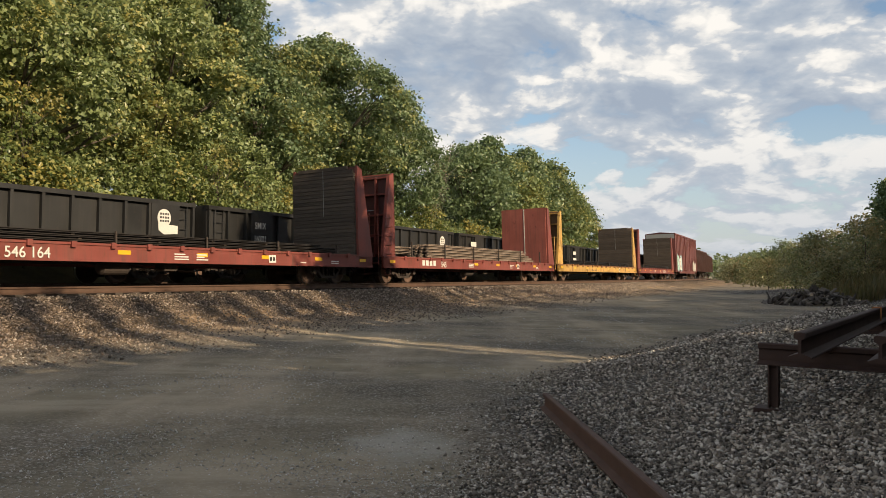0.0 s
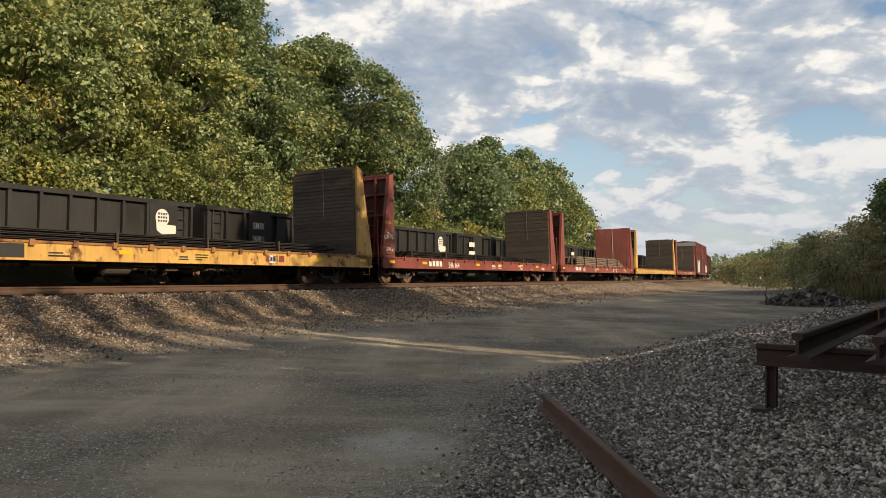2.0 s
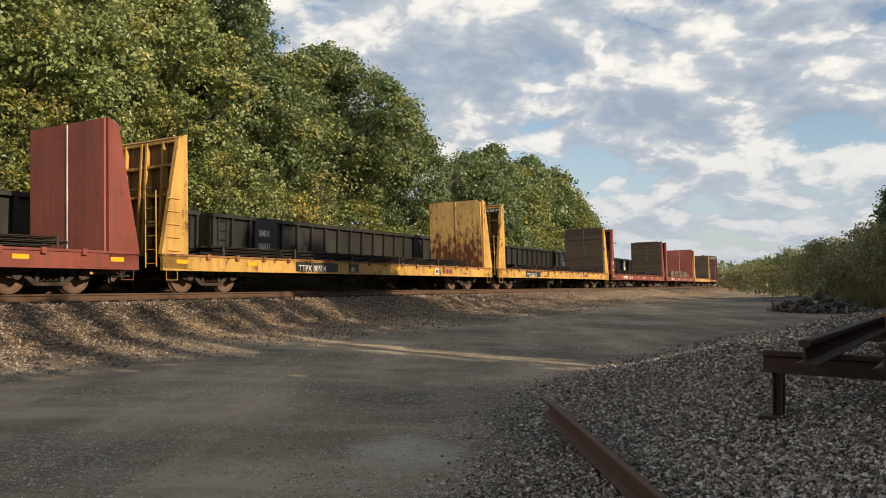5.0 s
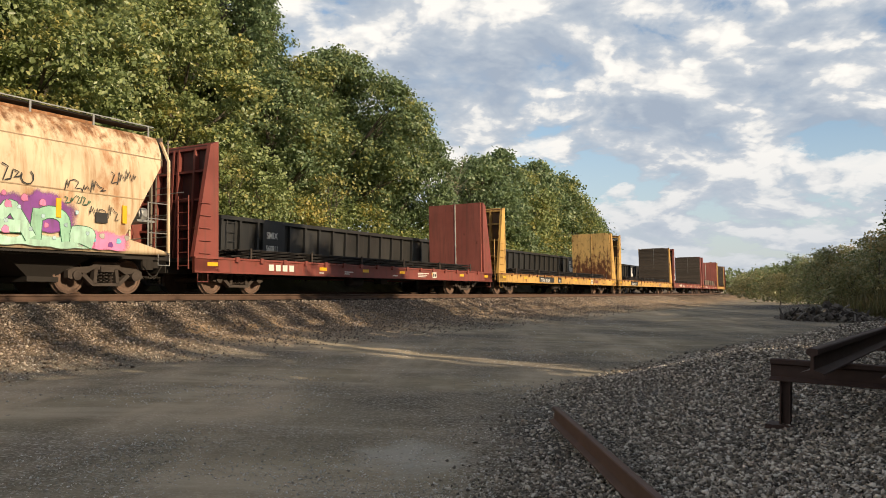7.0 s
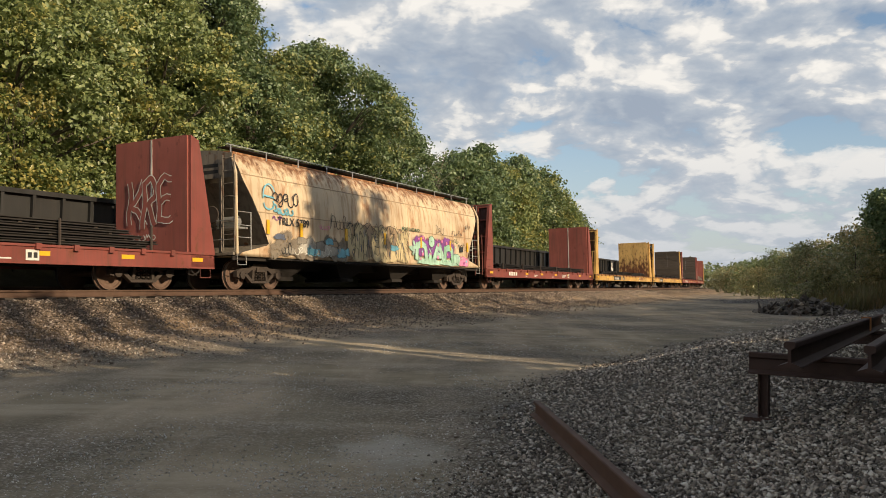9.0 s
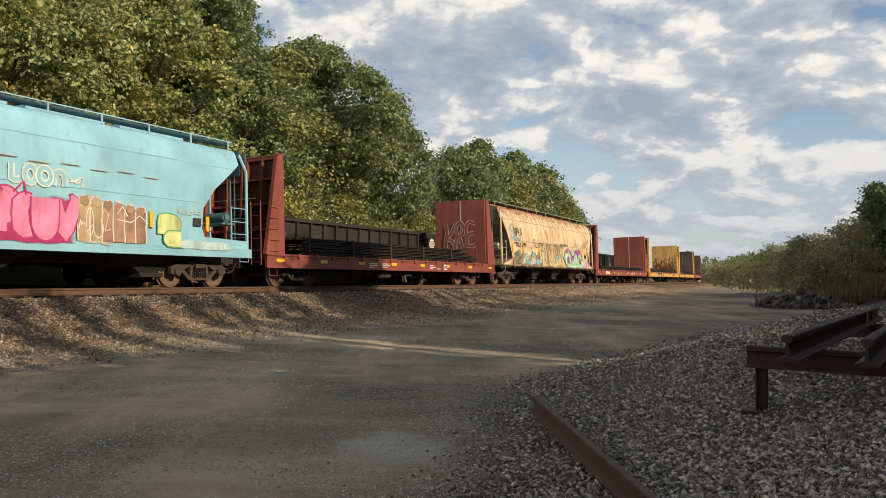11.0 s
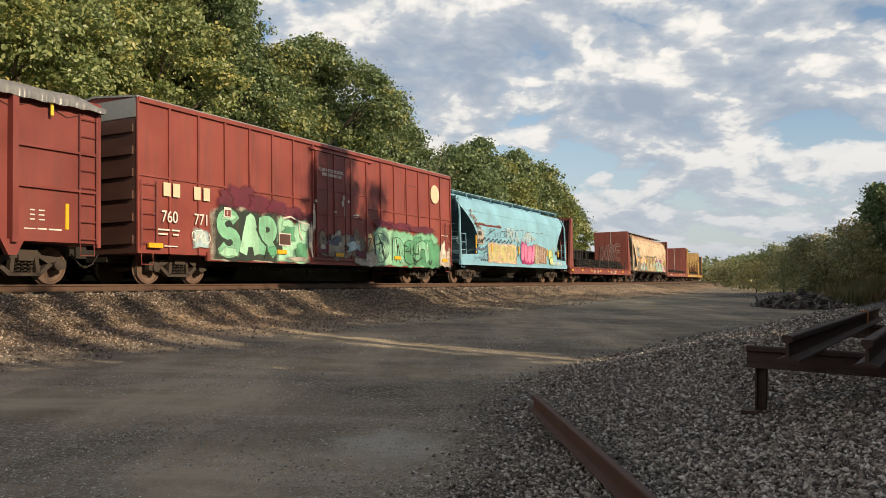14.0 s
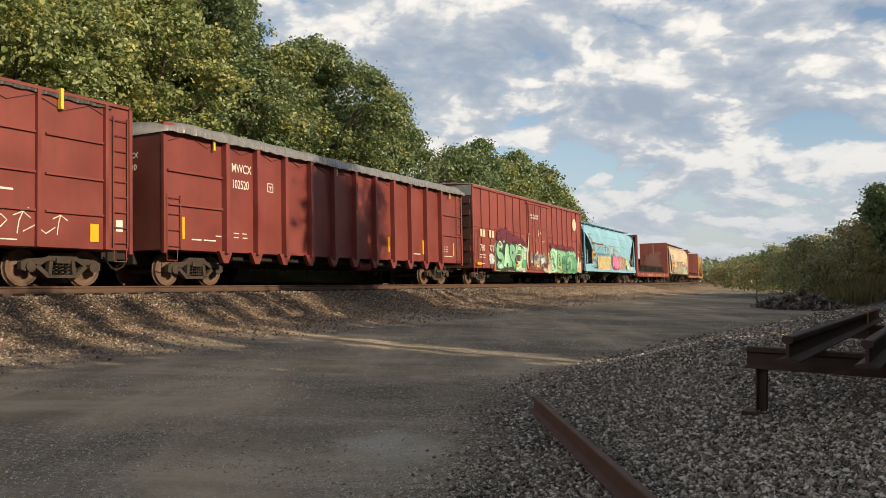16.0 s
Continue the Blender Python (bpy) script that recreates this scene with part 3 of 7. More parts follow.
GLYPHS["o"] = [arc(0.5, 0.5, 0.42, 0.5, 100, 470, 14)]


def finer(pts, k=3):
    p = np.array(pts, float)
    t, u = np.arange(len(p)), np.linspace(0, len(p) - 1, (len(p) - 1) * k + 1)
    return np.stack([np.interp(u, t, p[:, 0]), np.interp(u, t, p[:, 1])], 1)


def throw_up(parent, glyphs, x0, x1, z0, z1, y, fat, fill, edge, seed, rim=0.05, overlap=0.12, shine=None, inner=0):
    """fat sprayed glyph shapes: an edge colour beneath a fill, each shape lopsided and overlapping the next"""
    rng = random.Random(seed)
    made = []
    fills = fill if isinstance(fill, (list, tuple)) else [fill]
    w = (x1 - x0) / len(glyphs)
    h = z1 - z0
    for i, g in enumerate(glyphs):
        skew, rot = rng.uniform(-0.16, 0.2), rng.uniform(-0.10, 0.10)
        sx, sz = w * (1 + overlap) * rng.uniform(0.85, 1.1), h * rng.uniform(0.82, 1.0)
        ox, oz = x0 + i * w, z0 + rng.uniform(0, h - sz)
        lift = y - 0.004 * (i % 3) - 0.0012 * (i // 3 % 2)
        f = fat * min(w, h)
        for j, line in enumerate(GLYPHS[g]):
            p = finer(line)
            u, v = p[:, 0] - 0.5, p[:, 1] - 0.5
            q = np.stack([ox + (0.5 + u + skew * v + 0.06 * np.sin(v * 7 + i)) * sx, oz + (0.5 + v + rot * u + 0.04 * np.sin(u * 8 + i)) * sz], 1)
            for wide, up, mat in ((f + 2 * rim, 0.0, edge), (f, 0.0016, fills[i % len(fills)])):
                bm = bmesh.new()
                stroke(bm, q, wide, lift - up - 0.0008 * j, 0.00001)
                made.append(part("graffiti", bm, mat, parent))
            if shine:
                bm = bmesh.new()
                k = len(q) // 3
                stroke(bm, q[: k + 2] + np.array([-0.24 * f, 0.18 * f]), f * 0.14, lift - 0.0034 - 0.0004 * j, 0.00001)
                part("graffiti", bm, shine, parent)
        for j in range(inner):
            a0 = rng.uniform(0, 360)
            bm = bmesh.new()
            c = (ox + rng.uniform(0.1, 0.9) * sx, oz + rng.uniform(0.1, 0.9) * sz)
            pts = arc(*c, w * rng.uniform(0.1, 0.4), h * rng.uniform(0.1, 0.35), a0, a0 + rng.uniform(50, 170), 7) if j % 2 else [c, (c[0] + rng.uniform(-0.3, 0.3) * w, c[1] + rng.uniform(0.1, 0.4) * h), (c[0] + rng.uniform(0.1, 0.5) * w, c[1] + rng.uniform(-0.1, 0.3) * h)]
            stroke(bm, pts, rim * rng.uniform(0.5, 1.1), y - 0.0145 - 0.0003 * j, 0.00001)
            made.append(part("graffiti", bm, edge, parent))
    return made


def paint_lines(parent, lines, y, width, material):
    """single painted lines, each a list of (x, z) points"""
    for k, pts in enumerate(lines):
        bm = bmesh.new()
        stroke(bm, finer(pts, 2), width, y - 0.0004 * k, 0.00001)
        part("graffiti", bm, material, parent)


def letters(parent, spec, y, fat, fill, edge=None, rim=0.03):
    """fat rounded letters, each in its own box: spec rows are (glyph, x0, x1, z0, z1)"""
    fills = fill if isinstance(fill, (list, tuple)) else [fill]
    for i, (g, x0, x1, z0, z1) in enumerate(spec):
        for j, line in enumerate(GLYPHS[g]):
            p = finer(line)
            q = np.stack([x0 + fat / 2 + p[:, 0] * (x1 - x0 - fat), z0 + fat / 2 + p[:, 1] * (z1 - z0 - fat)], 1)
            for wide, up, mat in ((fat + 2 * rim, 0.0, edge), (fat, 0.0016, fills[i % len(fills)])):
                if mat:
                    bm = bmesh.new()
                    stroke(bm, q, wide, y - 0.004 * (i % 3) - up - 0.0007 * j, 0.00001)
                    part("graffiti", bm, mat, parent)


def scribble(parent, x0, x1, z0, z1, y, count, width, material, seed, kinds=(0, 1, 2, 3)):
    """one quick marker line: loops and spikes of uneven height, never lifted"""
    rng = random.Random(seed)
    w, h = (x1 - x0) / count, z1 - z0
    pts = []
    for i in range(count):
        cx, top, low = x0 + (i + 0.5) * w, rng.uniform(0.55, 1.0), rng.uniform(0.0, 0.3)
        kind = rng.choice(kinds)
        if kind == 0:
            pts += arc(cx, z0 + h * (top + low) / 2, w * 0.45, h * (top - low) / 2, 200, -140, 9)
        elif kind == 1:
            pts += [(cx - 0.35 * w, z0 + low * h), (cx - 0.1 * w, z0 + top * h), (cx, z0 + (low + 0.15) * h), (cx + 0.2 * w, z0 + top * h * 0.9)]
        elif kind == 2:
            pts += arc(cx, z0 + h * 0.35, w * 0.6, h * 0.3, 150, 420, 8)
        else:
            pts += [(cx - 0.3 * w, z0 + top * h), (cx + 0.25 * w, z0 + top * h * 0.85), (cx - 0.2 * w, z0 + low * h), (cx + 0.5 * w, z0 + (low + 0.08) * h)]
    bm = bmesh.new()
    stroke(bm, finer(pts, 2), width, y, 0.00004)
    return part("graffiti", bm, material, parent)


def blot(parent, cx, cz, rx, rz, y, material, seed, n=26):
    """an uneven patch of paint, thin along its edge"""
    rng = random.Random(seed)
    bm = bmesh.new()
    ph = [rng.uniform(0, 6.28) for _ in range(4)]
    rings = []
    for k in range(n):
        a = k * 2 * math.pi / n
        r = 1 + 0.12 * math.sin(3 * a + ph[0]) + 0.09 * math.sin(5 * a + ph[1]) + 0.06 * math.sin(9 * a + ph[2])
        sq = max(abs(math.cos(a)), abs(math.sin(a))) ** -0.6
        rings.append([(cx + q * rx * r * sq * math.cos(a), y, cz + q * rz * r * sq * math.sin(a)) for q in (0.55, 1.15)])
    inner, outer = [bm.verts.new(p[0]) for p in rings], [bm.verts.new(p[1]) for p in rings]
    bm.faces.new(inner)
    for k in range(n):
        bm.faces.new((inner[k], outer[k], outer[(k + 1) % n], inner[(k + 1) % n]))
    return thin_edges(part("graffiti", bm, material, parent), [0.0] * n + [1.0] * n)


# ---- the track: a slowly tightening left-hand curve ----
RAIL_Z, LEAN = 1.11, 2.6
_S = np.arange(-80.0, 400.5, 0.5)
_TH = radians(27.153) + 0.00010527 * _S - 1.05426e-5 * _S ** 2 / 2
_i0 = int(np.argmin(abs(_S)))
_X = np.concatenate([[0], np.cumsum((np.sin(_TH[1:]) + np.sin(_TH[:-1])) * 0.25)])
_Y = np.concatenate([[0], np.cumsum((np.cos(_TH[1:]) + np.cos(_TH[:-1])) * 0.25)])
_X, _Y = _X - _X[_i0] - 29.589, _Y - _Y[_i0] - 16.812


def path(s, off=0.0):
    """x, y and heading (from +y, to the right) of the track at arc length s, off metres to the camera's side."""
    th = np.interp(s, _S, _TH)
    return np.interp(s, _S, _X) + off * np.cos(th), np.interp(s, _S, _Y) - off * np.sin(th), th


def track_pose(s, off=0.0, z=RAIL_Z, lean=0.0):
    x, y, th = path(s, off)
    return Matrix.Translation((x, y, z)) @ Matrix.Rotation(math.pi / 2 - th, 4, "Z") @ Matrix.Rotation(-radians(lean), 4, "X")


def travel(t):
    return 11.04 * t - 0.00934 * t * t


def lateral(x, y):
    """signed distance to the track and the arc length there (near side positive)"""
    ss = _S[::4]
    X, Y, T = path(ss)
    i = np.argmin((x[..., None] - X) ** 2 + (y[..., None] - Y) ** 2, axis=-1)
    dx, dy = x - X[i], y - Y[i]
    return dx * np.cos(T[i]) - dy * np.sin(T[i]), ss[i] + dx * np.sin(T[i]) + dy * np.cos(T[i])


def smooth(a, b, v):
    t = np.clip((v - a) / (b - a), 0, 1)
    return t * t * (3 - 2 * t)


def bank_edge(y):
    return np.interp(y, [0, 6, 13, 17.5, 23, 40], [-0.6, 0.2, 1.3, 4.0, 7.6, 20])


def ground_z(x, y):
    x, y = np.asarray(x, float), np.asarray(y, float)
    u, s = lateral(x, y)
    lot = np.clip(0.010 * (y - 15), 0, 0.3)
    bed = np.interp(u, [-16, -11, -8.6, -7.0, -2.3, -1.9, 1.9, 2.2, 3.7, 6.5], [2.6, 2.3, 1.75, 0.80, 0.80, 0.86, 0.90, 0.86, 0.16, 0.0])
    bank = 0.75 * smooth(-0.3, 4.2, x - bank_edge(y)) * smooth(75, 45, y)
    return np.maximum(lot + bank, bed + lot * (u > 3))



# ---- ground, ballast and the two tracks ----
SECOND = -4.3


def make_ground():
    xs = np.concatenate([np.linspace(-900, -60, 9), np.arange(-50, -18, 2.0), np.arange(-18, 14, 0.28), np.arange(14, 70, 1.4), np.linspace(75, 1500, 14)])
    ys = np.concatenate([np.linspace(-600, -40, 8), np.arange(-30, 3, 2.0), np.arange(3, 40, 0.28), np.arange(40, 75, 0.6), np.arange(75, 330, 2.0), np.linspace(335, 3000, 16)])
    gx, gy = np.meshgrid(xs, ys, indexing="ij")
    gz = ground_z(gx, gy)
    wav = np.array([noise.noise((x * 0.35, y * 0.35, 0)) * 0.035 + noise.noise((x * 1.3, y * 1.3, 4)) * 0.014 for x, y in zip(gx.ravel(), gy.ravel())]).reshape(gx.shape)
    u, s = lateral(gx, gy)
    gz = gz + wav * (np.abs(u) > 2.2)
    n, m = gx.shape
    i, j = np.meshgrid(np.arange(n - 1), np.arange(m - 1), indexing="ij")
    k = (i * m + j).ravel()
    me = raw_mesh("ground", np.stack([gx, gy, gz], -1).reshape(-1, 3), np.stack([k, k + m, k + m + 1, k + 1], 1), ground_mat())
    me.polygons.foreach_set("use_smooth", [True] * len(me.polygons))
    at = me.attributes.new("stony", "FLOAT", "POINT")
    right = smooth(-0.7, 1.2, gx - bank_edge(gy)) * (gy < 70)
    bed = smooth(5.5, 3.2, np.abs(u + 1.5))
    at.data.foreach_set("value", np.clip(np.maximum(right, bed), 0, 1).astype(np.float32).ravel())
    bd = me.attributes.new("bed", "FLOAT", "POINT")
    bd.data.foreach_set("value", smooth(7.0, 3.4, np.abs(u)).astype(np.float32).ravel())
    # mask for the shade painted under the train and across the second track
    cd = me.attributes.new("track_shade", "FLOAT", "POINT")
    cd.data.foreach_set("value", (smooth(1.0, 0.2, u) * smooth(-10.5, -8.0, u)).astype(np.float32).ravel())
    tagged(new("ground", me), "grey-brown packed dirt yard with gravel and wheel-worn bands", "ground", kind="structure")


def stones(name, label, px, py, size, material, rng, sink=0.35):
    """many loose angular stones lying on the ground"""
    n = len(px)
    octa = np.array([(1, 0, 0), (-1, 0, 0), (0, 1, 0), (0, -1, 0), (0, 0, 1), (0, 0, -1)], float)
    tris = np.array([(0, 2, 4), (2, 1, 4), (1, 3, 4), (3, 0, 4), (2, 0, 5), (1, 2, 5), (3, 1, 5), (0, 3, 5)])
    v = (octa[None] * rng.uniform(0.6, 1.1, (n, 6, 1)) + rng.normal(0, 0.22, (n, 6, 3))) * size[:, None, None] * np.stack([rng.uniform(0.7, 1.2, n), rng.uniform(0.6, 1.0, n), rng.uniform(0.45, 0.85, n)], 1)[:, None] * 0.62
    e = rng.uniform(-1, 1, (n, 3)) * np.array([0.6, 0.6, math.pi])
    cx, sx, cy, sy, cz, sz = (f(e[:, k]) for k in range(3) for f in (np.cos, np.sin))
    one, zero = np.ones(n), np.zeros(n)
    rx = np.stack([one, zero, zero, zero, cx, -sx, zero, sx, cx], 1).reshape(n, 3, 3)
    ry = np.stack([cy, zero, sy, zero, one, zero, -sy, zero, cy], 1).reshape(n, 3, 3)
    rz = np.stack([cz, -sz, zero, sz, cz, zero, zero, zero, one], 1).reshape(n, 3, 3)
    v = np.einsum("nij,nkj->nki", rz @ ry @ rx, v)
    gz = ground_z(px, py)
    v += np.stack([px, py, gz + size * sink * 0.5], 1)[:, None]
    f = (tris[None] + (np.arange(n) * 6)[:, None, None]).reshape(-1, 3)
    return tagged(new(name, raw_mesh(name, v.reshape(-1, 3), f, material)), label, "gravel", kind="stuff")


def scatter_gravel():
    rng = np.random.default_rng(5)
    # loose ballast bank beside the lane: thick close by, thinner further off
    n = 230000
    r, a = 4.5 * (26 / 4.5) ** (rng.random(n) ** 1.25), rng.uniform(radians(-14), radians(34), n)
    px, py = r * np.sin(a), r * np.cos(a)
    d = px - bank_edge(py)
    keep = rng.random(n) < smooth(-0.4, 0.9, d + rng.normal(0, 0.2, n))
    px, py, r = px[keep][:64000], py[keep][:64000], r[keep][:64000]
    size = (0.017 + 0.031 * rng.random(len(px)) ** 1.8) * (1 + 0.05 * np.maximum(0, r - 7))
    stones("gravel_bank", "loose grey crushed stone spread along the lane", px, py, size, BALLAST, rng, 0.75)
    # ballast shoulder of the main track
    n = 36000
    s = 34 + 70 * rng.random(n) ** 1.7
    u = 1.75 + 2.1 * rng.random(n) + 3.6 * rng.random(n) ** 4
    x, y, th = path(s)
    px, py = x + u * np.cos(th), y - u * np.sin(th)
    size = rng.uniform(0.03, 0.075, n) * (1 + 0.012 * np.maximum(0, s - 45))
    stones("track_ballast", "brown-grey ballast stones on the railway shoulder", px, py, size, BED_STONE, rng, 0.6)
    # grit strewn over the lane
    n = 74000
    r, a = 4.6 * (34 / 4.6) ** rng.random(n), rng.uniform(radians(-31), radians(25), n)
    px, py = r * np.sin(a), r * np.cos(a)
    patchy = np.array([noise.noise((x * 0.45, y * 0.22, 9)) for x, y in zip(px, py)])
    u, s = lateral(px, py)
    keep = (u > 4.3) & (rng.random(n) < smooth(-0.22, 0.30, patchy) ** 1.5 + 0.03)
    px, py, r = px[keep], py[keep], r[keep]
    size = (0.007 + 0.024 * rng.random(len(px)) ** 2.6) * (1 + 0.04 * np.maximum(0, r - 8))
    stones("loose_grit", "small stones strewn over the packed dirt", px, py, size, GRIT, rng, 0.15)


RAIL_SHAPE = [(-0.076, 0), (0.076, 0), (0.076, 0.012), (0.012, 0.035), (0.009, 0.125), (0.036, 0.140), (0.037, 0.172), (0.028, 0.181), (-0.028, 0.181), (-0.037, 0.172), (-0.036, 0.140), (-0.009, 0.125), (-0.012, 0.035), (-0.076, 0.012)]


def sweep_rail(off, s0, s1, z, step=2.5):
    bm = bmesh.new()
    rings = []
    for s in np.arange(s0, s1 + 0.1, step):
        x, y, th = path(s, off)
        rings.append([bm.verts.new((x + a * math.cos(th), y - a * math.sin(th), z - 0.181 + h)) for a, h in RAIL_SHAPE])
    n = len(RAIL_SHAPE)
    for a, b in zip(rings, rings[1:]):
        for k in range(n):
            f = bm.faces.new((a[k], a[(k + 1) % n], b[(k + 1) % n], b[k]))
            f.material_index = 1 if k in (7,) else 0
    bm.faces.new(rings[0]), bm.faces.new(rings[-1])
    return bm


def make_track(centre, s0, s1, z_near, z_far, label):
    tr = thing("railway_track", label, "railway track", kind="structure")
    for off, z in ((0.755, z_near), (-0.755, z_far)):
        part("rail", to_mesh("rail", sweep_rail(centre + off, s0, s1, z), [RAIL_M, RAIL_TOP]), None, tr)
    bm = bmesh.new()
    box(bm, -0.115, 0.115, -1.3, 1.3, -0.17, 0.0)
    tie = to_mesh("tie", bm, TIE_M)
    for s in np.arange(max(s0, 30), min(s1, 30 + 0.56 * 290), 0.56):
        t = part("tie", tie, None, tr)
        t.matrix_basis = track_pose(s, centre, (z_near + z_far) / 2 - 0.182, math.degrees((z_near - z_far) / 1.5))
    return tr

# ---- freight cars: x forward, y to the far side, z up from the rail ----
MOVING = []          # (object, arc length of its middle at the start)
WHEELS = []
WHEEL_R = 0.457


def wheelset_mesh():
    bm = bmesh.new()
    for sgn in (1, -1):
        prof = [(0.66, 0.10), (0.665, 0.30), (0.655, 0.40), (0.655, 0.485), (0.69, 0.49), (0.70, 0.462), (0.79, 0.452), (0.795, 0.40), (0.765, 0.385), (0.745, 0.30), (0.775, 0.16), (0.80, 0.12), (0.80, 0.085)]
        lathe(bm, [(a * sgn, r) for a, r in prof], 22)
        lathe(bm, [(0.80 * sgn, 0.085), (0.98 * sgn, 0.085), (1.0 * sgn, 0.06)], 12)
        for k in range(3):
            a = k * 2.094
            lathe(bm, [(0.985 * sgn, 0.018), (1.012 * sgn, 0.018)], 6, centre=(0.045 * math.cos(a), 0, 0.045 * math.sin(a)))
    lathe(bm, [(-0.66, 0.085), (0.66, 0.085)], 12)
    me = to_mesh("wheelset", bm, [WHEEL, TREAD])
    for p in me.polygons:
        r = math.hypot(p.center.x, p.center.z)
        if r > 0.44 and abs(p.normal.y) < 0.4:
            p.material_index = 1
    return me


def truck_mesh():
    bm = bmesh.new()
    for sgn in (1, -1):
        a, b = 0.93 * sgn, 1.07 * sgn
        prism(bm, [(-1.13, 0.40), (-1.13, 0.58), (-0.95, 0.66), (-0.45, 0.70), (-0.32, 0.82), (0.32, 0.82), (0.45, 0.70), (0.95, 0.66), (1.13, 0.58), (1.13, 0.40), (1.0, 0.36), (0.98, 0.52), (0.78, 0.54), (0.62, 0.50), (0.40, 0.62), (-0.40, 0.62), (-0.62, 0.50), (-0.78, 0.54), (-0.98, 0.52), (-1.0, 0.36)], a, b)
        prism(bm, [(-0.66, 0.54), (-0.74, 0.46), (-0.42, 0.20), (0.42, 0.20), (0.74, 0.46), (0.66, 0.54), (0.36, 0.28), (-0.36, 0.28)], a, b)
        for sx in (-1, 1):
            prism(bm, [(sx * 0.40, 0.26), (sx * 0.30, 0.26), (sx * 0.26, 0.64), (sx * 0.36, 0.64)], a, b)
            lathe(bm, [(a - 0.05 * sgn, 0.125), (b + 0.05 * sgn, 0.125), (b + 0.06 * sgn, 0.08)], 12, centre=(sx * 0.89, 0, WHEEL_R))
        for sp in (-0.17, 0.0, 0.17):
            coil = [(sp + 0.062 * math.cos(k * 0.9), 1.0 * sgn + 0.062 * math.sin(k * 0.9), 0.27 + 0.0125 * k) for k in range(24)]
            tube(bm, coil, 0.017, 4)
    box(bm, -0.2, 0.2, -1.12, 1.12, 0.56, 0.70)
    box(bm, -0.16, 0.16, -0.35, 0.35, 0.70, 0.80)
    box(bm, -0.62, -0.54, -0.86, 0.86, 0.36, 0.50)
    box(bm, 0.54, 0.62, -0.86, 0.86, 0.36, 0.50)
    return to_mesh("truck", bm, TRUCK)


TRUCK_ME, WHEELSET_ME = truck_mesh(), wheelset_mesh()


def add_trucks(car, centres, rolling=True):
    for c in centres:
        tr = part("truck", TRUCK_ME, None, car, "cast steel three-piece truck")
        tr.location = (c, 0, 0)
        for sx in (-0.89, 0.89):
            w = part("wheelset", WHEELSET_ME, None, tr, "rusty steel wheels on an axle")
            w.location = (sx, 0, WHEEL_R)
            if rolling:
                WHEELS.append((w, sx))


def coupler(car, x, sgn):
    bm = bmesh.new()
    box(bm, *sorted((x, x + sgn * 0.45)), -0.09, 0.09, 0.76, 0.94)
    prism(bm, [(x + sgn * 0.36, -0.17), (x + sgn * 0.62, -0.13), (x + sgn * 0.60, 0.05), (x + sgn * 0.66, 0.15), (x + sgn * 0.36, 0.17)], 0.70, 1.0, "z")
    part("coupler", bm, UNDER, car)
    bm = bmesh.new()
    tube(bm, [(x + sgn * 0.1, -0.3, 0.8), (x + sgn * 0.3, -0.34, 0.55), (x + sgn * 0.5, -0.3, 0.45), (x + sgn * 0.62, -0.2, 0.5)], 0.025)
    part("air_hose", bm, UNDER, car)


def ladder(parent, x0, x1, y, z0, z1, n, material, side="y", r=0.014, stiles=True):
    """rungs between x0 and x1 in the plane y (or in the end plane when side is x)"""
    bm = bmesh.new()
    put = (lambda a, z: (a, y, z)) if side == "y" else (lambda a, z: (y, a, z))
    for k in range(n):
        z = z0 + (z1 - z0) * k / max(1, n - 1)
        tube(bm, [put(x0, z), put(x1, z)], r, 5)
    if stiles:
        for a in (x0, x1):
            tube(bm, [put(a, z0 - 0.1), put(a, z1 + 0.1)], r * 1.5, 5)
    return part("ladder", bm, material, parent)


def step(parent, x, y, z, material):
    bm = bmesh.new()
    tube(bm, [(x - 0.2, y, z), (x - 0.2, y, z - 0.3), (x + 0.2, y, z - 0.3), (x + 0.2, y, z)], 0.016, 5)
    return part("stirrup_step", bm, material, parent)


def bulkhead(car, x, sgn, half, material, face, wood, H=4.48):
    """end wall of a flat car: an inner face, tapering side plates, ribs and braces on the outside; sgn points outwards"""
    xi = x - sgn * 0.95
    w = 1.50
    holder = bulk_frame(car, material, xi, x, sgn, w, H)
    if wood:
        rows = 24
        for k in range(rows):
            z0 = 1.08 + (H - 1.08) * k / rows
            z1 = 1.08 + (H - 1.08) * (k + 1) / rows - 0.012
            rng = random.Random(k * 7 + int(x * 10))
            cut = 0.30 if k == rows - 1 else 0.05 if k == rows - 2 else 0
            jut = rng.uniform(0, 0.022)
            boxes("plank", PLANK, holder, (*sorted((xi - sgn * (0.09 + jut), xi)), -w + 0.10 + cut + rng.uniform(-0.02, 0.02), w - 0.03 - cut, z0, z1))
        boxes("seam_strip", SILVER, holder, (*sorted((xi - sgn * 0.125, xi - sgn * 0.12)), -0.02, 0.0, 2.6, H - 0.1))
    else:
        bm = bmesh.new()
        cut = 0.22 if material is YELLOW else 0.02
        prism(bm, [(-w + 0.1, 1.05), (w - 0.02, 1.05), (w - 0.02, H - cut * 0.6), (w - 0.02 - cut, H), (-w + 0.1 + cut, H), (-w + 0.1, H - cut * 0.6)], *sorted((xi, xi - sgn * 0.06)), axis="x")
        part("face_plate", bm, face, holder)
        boxes("seam_strip", G_WHITE if material is not YELLOW else face, holder, (*sorted((xi - sgn * 0.075, xi - sgn * 0.06)), -0.03, 0.02, 1.1, H - 0.02))
    return holder


